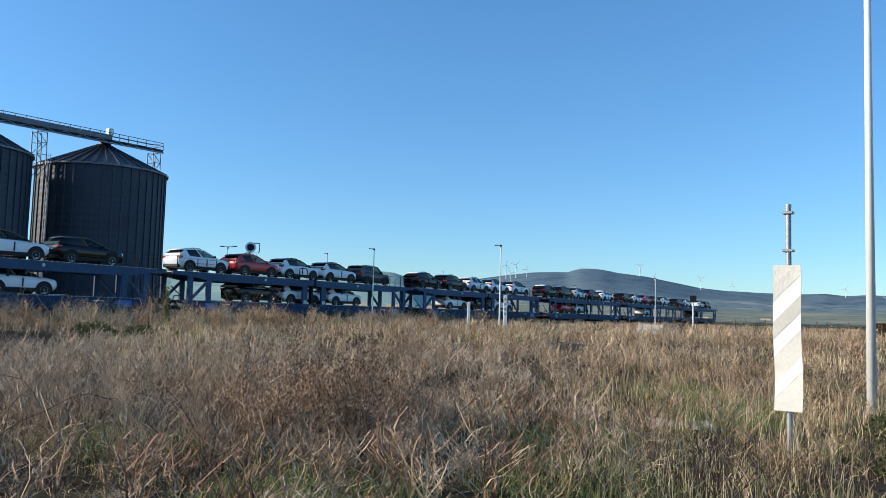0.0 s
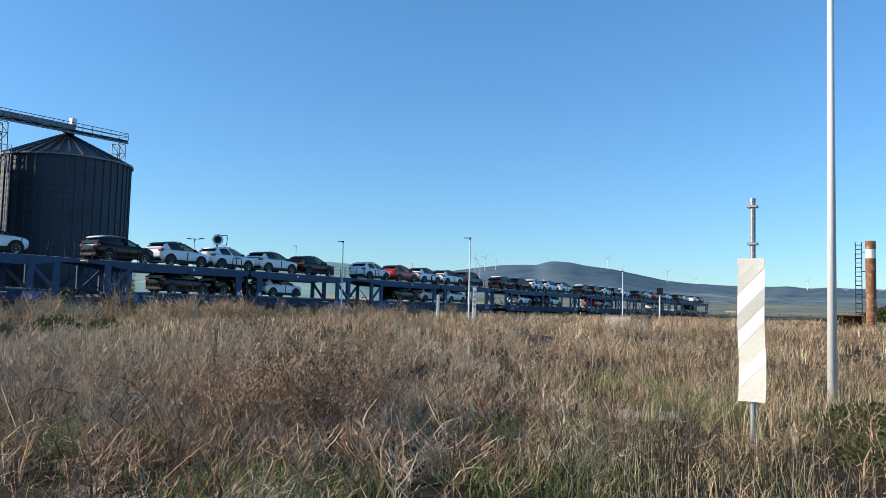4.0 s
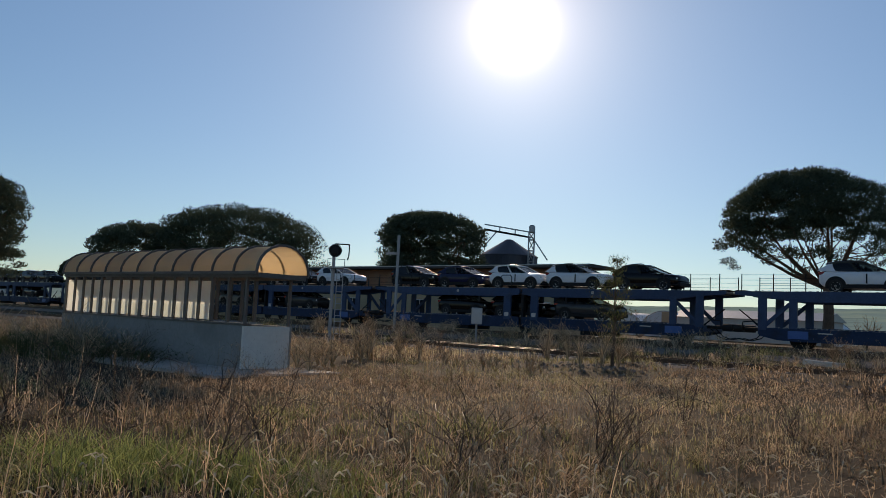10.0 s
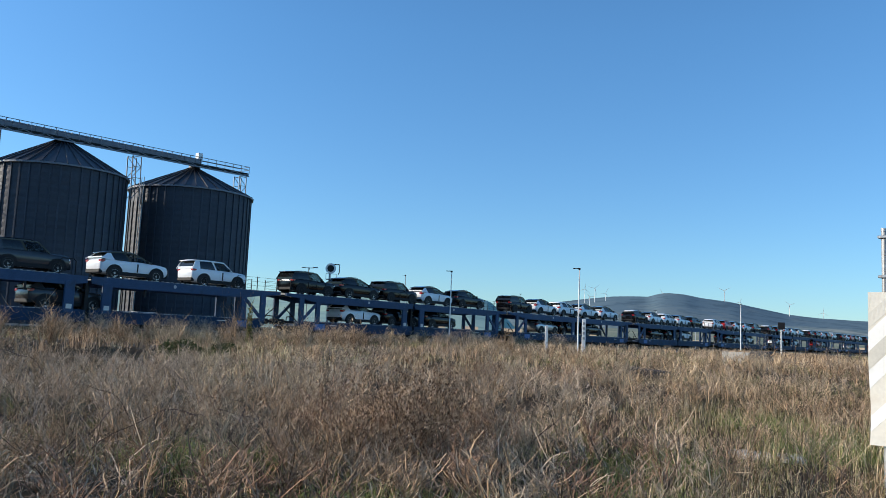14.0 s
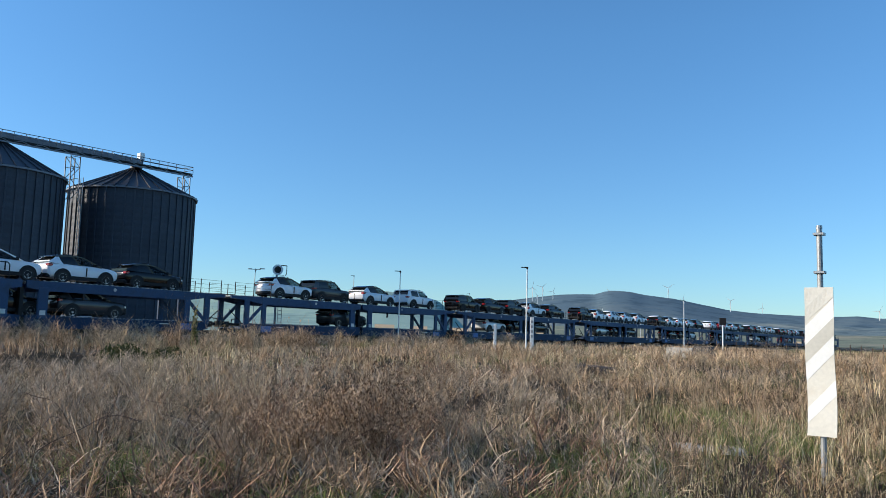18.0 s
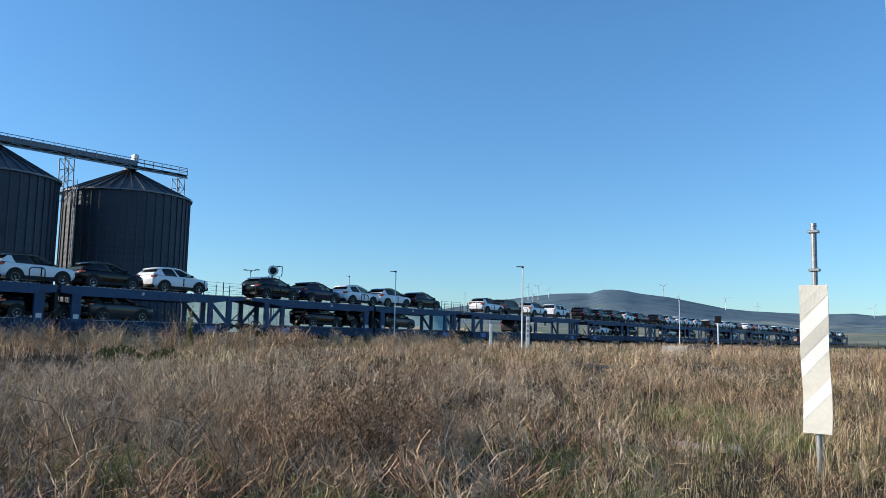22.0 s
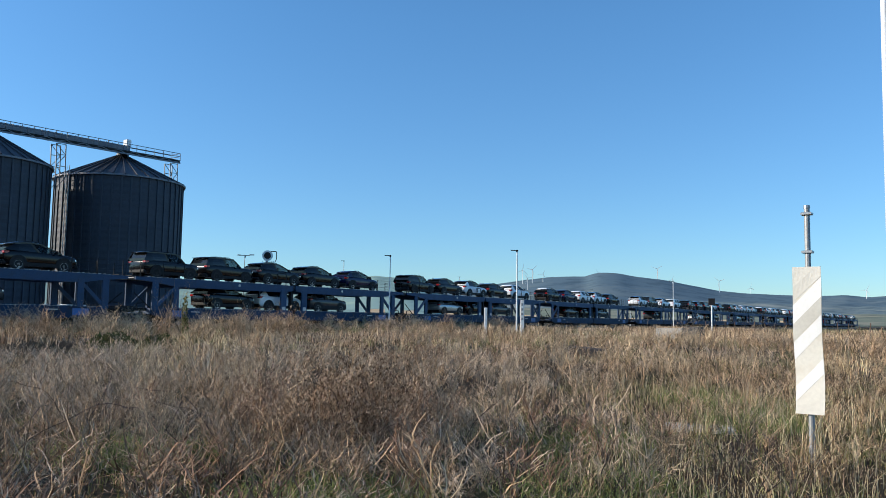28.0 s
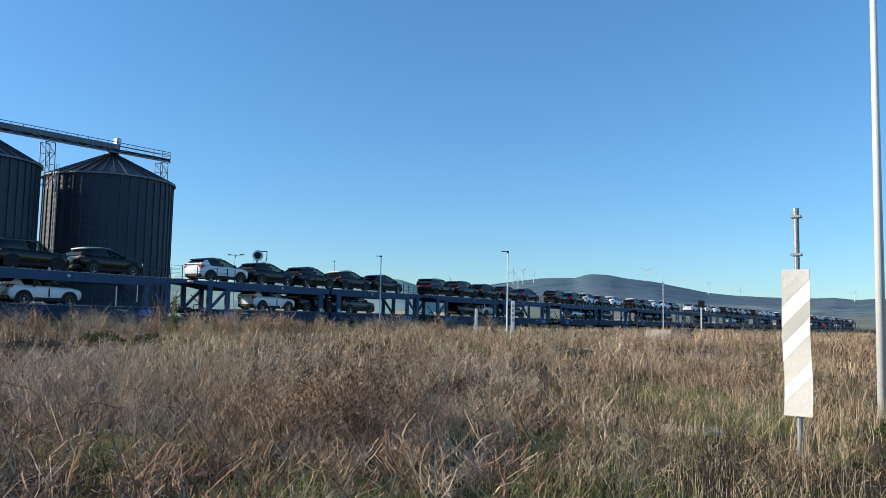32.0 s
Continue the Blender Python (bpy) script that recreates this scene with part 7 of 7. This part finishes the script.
def grow(m, rng, p, d, length, r, depth, spread=0.6, up=0.25, bend=0.18):
    """A crooked branch that splits."""
    n = 3
    q = Vector(p)
    d = Vector(d).normalized()
    for i in range(n):
        nd = (d + Vector((rng.gauss(0, bend), rng.gauss(0, bend), rng.gauss(0, bend) + up * 0.3))).normalized()
        e = q + nd * (length / n)
        ra, rb = r * (1 - 0.22 * i / n * 2), r * (1 - 0.22 * (i + 1) / n * 2)
        m.tube(q, e, ra, rb, 5 if r > 0.02 else 3)
        if depth > 0:
            for _ in range(rng.choice((1, 1, 2))):
                side = Vector((rng.gauss(0, 1), rng.gauss(0, 1), rng.gauss(0, 0.4))).normalized()
                grow(m, rng, e, (nd * (1 - spread) + side * spread + UPV * up), length * rng.uniform(0.4, 0.68), rb * 0.62, depth - 1, spread, up, bend)
        q, d = e, nd
    return q


def make_shrub(az, dist, height, stems, mat, label, seed, wide=0.5, depth=3, thick=0.0075, leaf=None):
    rng = random.Random(seed)
    x, y = polar(az, dist)
    s = thing("shrub", label, "shrub", at=pose(x, y, ground_z(x, y)), group="bare shrubs")
    m = Mesh()
    for _ in range(stems):
        g = rng.uniform(0, 2 * math.pi)
        k = wide * rng.uniform(0.2, 1.0)
        d = Vector((math.cos(g) * k, math.sin(g) * k, 1))
        grow(m, rng, (rng.gauss(0, 0.05), rng.gauss(0, 0.05), -0.03), d, height * rng.uniform(0.5, 0.8), thick * rng.uniform(0.7, 1.2), depth if dist < 10 else 2, 0.6, 0.3, 0.3)
    place(new("twig_tangle", m.data("twig_tangle", mat)), s)
    if dist < 16 and height > 0.9:
        k = Mesh()
        for _ in range(2):
            g, ln, top = rng.uniform(0, 2 * math.pi), rng.uniform(0.6, 1.3) * height, height * rng.uniform(0.45, 0.8)
            pts = []
            for j in range(13):
                u = j / 12
                wob = 0.05 * math.sin(u * 7 + g)
                pts.append(Vector((math.cos(g) * ln * u - math.sin(g) * wob, math.sin(g) * ln * u + math.cos(g) * wob, top * (1 - (1.15 * u - 1.0) ** 2) + top * 0.05 + 0.03 * math.sin(u * 11 + g))))
            for p, q in zip(pts, pts[1:]):
                k.tube(p, q, 0.0042, 0.0038, 4)
        place(new("arching_cane", k.data("arching_cane", M_CANE)), s)
    if leaf is not None:
        f = Mesh()
        for v in m.v[::3]:
            if rng.random() < 0.5:
                a = 0.025
                f.tri(v, (v[0] + rng.uniform(-a, a), v[1] + rng.uniform(-a, a), v[2] + a), (v[0] + rng.uniform(-a, a), v[1] + rng.uniform(-a, a), v[2] - a * 0.5))
        place(new("dry_foliage", f.data("dry_foliage", leaf)), s)


BARE = "leafless brown shrub of thin branching twigs"
for i_, row in enumerate(((8.3, 10.8, 1.35, 22, M_TWIG, BARE, 0.55), (48.5, 7.0, 0.42, 20, M_CURL, "low bleached feathery dead shrub in the grass", 1.0), (-0.85, 9.1, 1.3, 5, M_TWIG, BARE, 0.45), (2.4, 8.5, 0.6, 14, M_TWIG, BARE, 0.9), (-15.4, 7.9, 1.5, 18, M_STEM, BARE, 0.7), (55.2, 8.5, 1.2, 6, M_TWIG, BARE, 0.35), (38.8, 8.0, 1.2, 7, M_TWIG, BARE, 0.4), (29.0, 8.8, 1.1, 6, M_TWIG, BARE, 0.4), (28.6, 10.6, 1.2, 6, M_TWIG, BARE, 0.4), (12.5, 16.9, 1.2, 9, M_TWIG, BARE, 0.45), (-7.5, 12.5, 1.5, 14, M_TWIG, BARE, 0.7), (-13.5, 9.8, 1.6, 16, M_TWIG, BARE, 0.8), (-17.5, 10.6, 1.5, 14, M_TWIGPALE, BARE, 0.8),
                        (52.6, 9.5, 1.35, 6, M_TWIG, BARE, 0.3), (38.6, 9.4, 1.2, 7, M_TWIG, BARE, 0.4), (29.5, 10.6, 1.0, 8, M_TWIG, BARE, 0.5), (35.8, 9.8, 1.0, 8, M_TWIGPALE, BARE, 0.6), (17.0, 13.0, 1.1, 8, M_TWIG, BARE, 0.5),
                        (2.5, 11.0, 1.0, 8, M_TWIG, BARE, 0.5), (-1.5, 14.0, 1.2, 8, M_TWIG, BARE, 0.5), (24.0, 14.5, 1.1, 7, M_TWIG, BARE, 0.4), (56.5, 12.0, 1.2, 7, M_TWIG, BARE, 0.5), (44.0, 10.2, 1.0, 7, M_TWIG, BARE, 0.5),
                        (-27.0, 8.8, 1.1, 18, M_TWIG, BARE, 0.9), (-32.0, 9.4, 1.1, 18, M_TWIG, BARE, 0.9), (-36.5, 8.6, 1.0, 14, M_TWIGPALE, BARE, 0.9), (-41.5, 9.0, 1.05, 18, M_TWIG, BARE, 0.9), (-46.0, 9.2, 1.15, 18, M_REDWEED, "leafless reddish-brown bramble shrub", 0.9),
                        (-50.0, 9.6, 1.15, 20, M_REDWEED, "leafless reddish-brown bramble shrub", 0.9), (-53.5, 10.4, 1.2, 18, M_REDWEED, "leafless reddish-brown bramble shrub", 0.8), (-57.0, 9.4, 1.0, 14, M_TWIG, BARE, 0.8), (-60.5, 11.5, 1.1, 14, M_TWIGPALE, BARE, 0.7),
                        (-66.0, 13.0, 1.1, 8, M_TWIG, BARE, 0.7), (-43.0, 14.0, 1.2, 14, M_TWIGPALE, BARE, 0.7), (-35.0, 16.0, 1.3, 14, M_TWIGPALE, BARE, 0.7), (-26.0, 14.0, 1.2, 14, M_TWIG, BARE, 0.7), (-55.0, 17.0, 1.2, 14, M_TWIG, BARE, 0.7), (-64.0, 19.0, 1.2, 14, M_TWIGPALE, BARE, 0.7),
                        (-76.0, 22.0, 1.2, 14, M_TWIGPALE, BARE, 0.6), (-73.0, 30.0, 1.3, 14, M_TWIGPALE, BARE, 0.6), (-77.5, 33.0, 1.3, 14, M_TWIGPALE, BARE, 0.6), (-42.0, 33.0, 1.3, 14, M_TWIGPALE, BARE, 0.6), (-32.5, 30.0, 1.3, 14, M_TWIGPALE, BARE, 0.6),
                        (20.5, 25.5, 1.3, 12, M_TWIGPALE, BARE, 0.7), (44.0, 30.0, 1.6, 14, M_REDWEED, BARE, 0.7), (41.0, 31.0, 1.4, 14, M_REDWEED, BARE, 0.7), (47.0, 28.0, 1.5, 14, M_REDWEED, BARE, 0.7), (13.0, 27.0, 1.2, 12, M_TWIGPALE, BARE, 0.7),
                        (62.0, 13.5, 1.2, 16, M_TWIG, BARE, 0.8), (65.5, 12.5, 1.3, 16, M_TWIG, BARE, 0.8), (69.0, 11.5, 1.2, 16, M_TWIG, BARE, 0.8))):
    az_, d_, h_, n_, m_, l_, w_ = row
    make_shrub(az_, d_, h_, max(3, int(n_ * 0.55)) if az_ > -10 else n_, M_STEM if az_ > -10 and m_ is M_TWIG else m_, l_, 100 + i_, w_, thick=0.009 if az_ > -10 else 0.0075, leaf=M_REDWEED if m_ is M_REDWEED else None)


rng_ = random.Random(401)
for i_ in range(30):
    az_, d_ = -16 - 62 * (i_ + rng_.random()) / 30, rng_.uniform(7.6, 17.0)
    make_shrub(az_, d_, rng_.uniform(0.55, 0.85), rng_.randint(9, 14), (M_TWIG, M_STEM, M_TWIGPALE)[i_ % 3], "low tangled bush of bare brown twigs in the dry meadow", 500 + i_, 1.3, depth=2, thick=0.007)


def make_sapling():
    rng = random.Random(77)
    x, y = polar(28.8, 28.0)
    t = thing("sapling", "slender young tree with sparse olive-brown foliage beside the siding", "tree", at=pose(x, y, ground_z(x, y)))
    m, f = Mesh(), Mesh()
    q = Vector((0, 0, -0.05))
    for i in range(9):
        e = q + Vector((rng.gauss(0, 0.03), rng.gauss(0, 0.03), 0.40))
        m.tube(q, e, 0.065 * (1 - i / 10), 0.065 * (1 - (i + 1) / 10), 7)
        if i > 0:
            for _ in range(9):
                g = rng.uniform(0, 2 * math.pi)
                k = (1.0 - abs(i - 3.2) / 7) * rng.uniform(0.4, 0.95)
                tip = e + Vector((math.cos(g) * k, math.sin(g) * k, k * 0.6))
                m.tube(e, tip, 0.012, 0.004, 3)
                for _ in range(46):
                    u = rng.uniform(0.25, 1.1)
                    c = e + (tip - e) * u + Vector((rng.gauss(0, 0.09), rng.gauss(0, 0.09), rng.gauss(0, 0.09)))
                    a = 0.035
                    f.tri(tuple(c), tuple(c + Vector((rng.uniform(-a, a), rng.uniform(-a, a), a))), tuple(c + Vector((rng.uniform(-a, a), rng.uniform(-a, a), -a))))
        q = e
    place(new("trunk", m.data("trunk", M_BARK)), t)
    place(new("crown", f.data("crown", M_LEAF)), t)


make_sapling()


def make_pine(az, dist, left, right, top, brim, low, seed, trunk_az=None, lobes=120, flat=2.2, storeys=2, label="broad dark-green umbrella pine with a domed crown"):
    """Umbrella pine: a dome of close foliage pads from azimuth left to right; brim and low are the heights of its rim and of the lowest pads."""
    rng = random.Random(seed)
    x, y = polar(az, dist)
    t = thing("umbrella_pine", label, "tree", at=pose(x, y, 0.8, 0, 0, az), group="umbrella pines")
    a = dist * (math.tan(radians(left - az)) + math.tan(radians(az - right))) / 2
    cx = -dist * (math.tan(radians(left - az)) - math.tan(radians(az - right))) / 2
    tx = 0.0 if trunk_az is None else -dist * math.tan(radians(trunk_az - az))
    top, brim, low = top - 0.8, brim - 0.8, low - 0.8
    m, f = Mesh(), Mesh()
    fork = Vector((tx, 0, low * 0.72))
    m.tube((tx, 0, -0.2), (tx + 0.12, 0, low * 0.4), 0.55, 0.44, 10)
    m.tube((tx + 0.12, 0, low * 0.4), fork, 0.44, 0.38, 10)
    pads = []
    for i in range(lobes):
        g = i * 2.39996 + rng.uniform(-0.2, 0.2)
        u = math.sqrt((i + 0.5) / lobes) * 0.97
        r = a * rng.uniform(0.085, 0.17)
        rim = 1 + 0.05 * math.sin(3 * g + seed) + 0.03 * math.sin(8 * g + 2 * seed)
        k = (a - r * 0.85) * u * rim
        px, py = cx + k * math.cos(g), 0.85 * k * math.sin(g)
        dome = max(0.0, 1 - u ** flat) ** (1 / flat)
        roof = brim + (top - brim) * dome + 0.035 * a * rng.uniform(-1, 1)
        pads.append((Vector((px, py, roof - r * 0.55)), r, 0.62))
        for n in range(1, storeys):         # pads below the outer ones
            drop = (n - 0.5 + rng.uniform(-0.35, 0.35)) / (storeys - 0.5) * (roof - low) * (1 - 0.25 * u)
            pads.append((Vector((px * 0.97, py * 0.97, roof - r * 0.8 - drop)), r * rng.uniform(0.65, 1.0), 0.6))
    for i in range(lobes // 3):         # ragged pads that hang at the rim
        g = 2 * math.pi * i / (lobes // 3) + rng.uniform(-0.1, 0.1)
        k = a * rng.uniform(0.6, 0.95)
        pads.append((Vector((cx + k * math.cos(g), 0.85 * k * math.sin(g), low + (brim - low) * rng.random() ** 1.3)), a * rng.uniform(0.06, 0.1), 0.6))
    for i in range(11):
        g = 2 * math.pi * i / 11 + rng.uniform(-0.25, 0.25)
        k = a * rng.uniform(0.45, 0.85)
        tip = Vector((cx + k * math.cos(g), k * 0.8 * math.sin(g), brim + (top - brim) * rng.uniform(0.0, 0.35)))
        q = fork
        side = Vector((-math.sin(g), math.cos(g), 0)) * rng.uniform(-0.5, 0.5)
        for n, (v, lift) in enumerate(((0.35, -0.06), (0.7, -0.05), (1.0, 0.0))):
            e = fork + (tip - fork) * v + side * math.sin(v * 3) + Vector((0, 0, lift * (top - low) + rng.uniform(-0.15, 0.15)))
            m.tube(q, e, (0.22, 0.15, 0.1)[n], (0.15, 0.1, 0.05)[n], 6)
            for _ in range(3):
                c = min(pads, key=lambda d: (d[0] - e).length + rng.random() * 2.5)[0]
                m.tube(e, c, 0.06, 0.02, 4)
            q = e
    size = dist / 78
    for c, r, squash in pads:
        count = int(300 * (r / (0.13 * a)) ** 2 * (1.1 if dist < 100 else 0.7))
        for _ in range(count):
            d = Vector((rng.gauss(0, 1), rng.gauss(0, 1), rng.gauss(0, 1))).normalized() * r * rng.random() ** 0.38
            p = c + Vector((d.x, d.y, d.z * (squash if d.z > 0 else squash * 0.6)))
            ln = rng.uniform(0.08, 0.17) * size
            n = (d * 0.8 / r + Vector((rng.gauss(0, 0.6), rng.gauss(0, 0.6), rng.gauss(0, 0.6) + 0.5))).normalized()
            o = n.orthogonal().normalized() * ln * 0.42
            f.tri(tuple(p + o), tuple(p - o), tuple(p + n * ln * 1.5))
    place(new("trunk", m.data("trunk", M_BARK)), t)
    place(new("crown", f.data("crown", M_PINE)), t)


make_pine(16.4, 78.0, 22.6, 10.2, 16.5, 10.0, 7.9, 1, trunk_az=15.2, lobes=150, storeys=2)
make_pine(42.0, 130.0, 46.3, 37.6, 19.0, 12.0, 7.6, 2, lobes=100, flat=2.7, storeys=4)
make_pine(55.4, 120.0, 61.8, 49.0, 16.6, 10.2, 7.0, 3, lobes=110, flat=2.2, storeys=3)
make_pine(61.6, 124.0, 65.6, 58.0, 13.6, 8.4, 5.6, 8, lobes=60, storeys=3)
make_pine(73.0, 92.0, 79.0, 67.8, 15.0, 8.6, 3.8, 5, lobes=100, storeys=4)
make_pine(31.8, 165.0, 33.2, 30.6, 13.2, 10.0, 8.5, 6, lobes=34, label="small distant dark-green pine tree")
make_pine(66.0, 150.0, 66.7, 65.2, 8.6, 5.8, 4.8, 7, lobes=26, label="small distant dark-green pine tree")


def make_bare_tree(az, dist, h, seed):
    rng = random.Random(seed)
    x, y = polar(az, dist)
    t = thing("bare_tree", "leafless grey winter tree behind the railway", "tree", at=pose(x, y, 0.8), group="bare trees")
    m = Mesh()
    for _ in range(4):
        grow(m, rng, (0, 0, -0.1), (rng.gauss(0, 0.45), rng.gauss(0, 0.45), 1), h * 0.62, 0.09, 3, 0.55, 0.3)
    place(new("twig_tangle", m.data("twig_tangle", M_TWIG)), t)


for i_, (az_, d_, h_) in enumerate(((2.5, 66, 3.0), (5.0, 70, 2.6), (13.0, 75, 2.6), (10.5, 80, 2.4), (27.0, 90, 3.0), (-11.0, 90, 2.4))):
    make_bare_tree(az_, d_, h_, 300 + i_)


def make_bush(az, dist, r, h, seed, label, mat=M_GREEN, zoff=0.0):
    rng = random.Random(seed)
    x, y = polar(az, dist)
    t = thing("bush", label, "bush", at=pose(x, y, ground_z(x, y) + zoff))
    m, f = Mesh(), Mesh()
    for _ in range(9):
        g = rng.uniform(0, 6.28)
        grow(m, rng, (0, 0, -0.05), (math.cos(g) * 0.8, math.sin(g) * 0.8, 1), h * 0.6, 0.012, 2, 0.5, 0.3)
    for _ in range(int(2600 * r)):
        g, u = rng.uniform(0, 6.28), rng.random() ** 0.5
        z = h * (1 - u * u) ** 0.5 * rng.random() ** 0.5 * (0.75 + 0.4 * noise.noise(Vector((g * 2, u * 2, seed))))
        c = Vector((r * u * math.cos(g), r * u * math.sin(g), z))
        s = rng.uniform(0.02, 0.05) * max(1, dist / 18)
        n = Vector((rng.gauss(0, 1), rng.gauss(0, 1), rng.gauss(0, 1))).normalized()
        o = n.orthogonal().normalized() * s
        k = n.cross(o)
        f.tri(tuple(c + o), tuple(c - o * 0.5 + k * 0.7), tuple(c - o * 0.5 - k * 0.7))
    place(new("twig_tangle", m.data("twig_tangle", M_TWIG)), t)
    place(new("foliage", f.data("foliage", mat)), t)


make_bush(-89.2, 12.0, 1.1, 0.6, 1, "dark leafy bramble bush in the ditch", M_LEAF)
make_bush(-91.5, 10.0, 1.1, 0.6, 2, "dark leafy bramble bush in the ditch", M_LEAF)
make_bush(-33.5, 27.0, 0.8, 0.6, 3, "small green bush at the edge of the siding", M_LEAF)
make_bush(-36.5, 28.0, 0.6, 0.5, 4, "small green bush at the edge of the siding", M_LEAF)
make_bush(-88.6, 95.0, 4.0, 2.6, 5, "dense dark green hedge bush beyond the field", M_LEAF)
make_bush(-91.0, 95.0, 4.0, 2.6, 6, "dense dark green hedge bush beyond the field", M_LEAF)
make_bush(-38.0, 30.5, 0.13, 2.3, 7, "tall thin ivy-clad stem beside the siding", M_GREEN)



# ---- what moves ----
def motions():
    for ob, x0, z in ROLLING:
        walk(ob, [(t, pose(x0 + s, TRACK_Y, RAIL_Z + z)) for t, s in TRAIN_RUN])


motions()
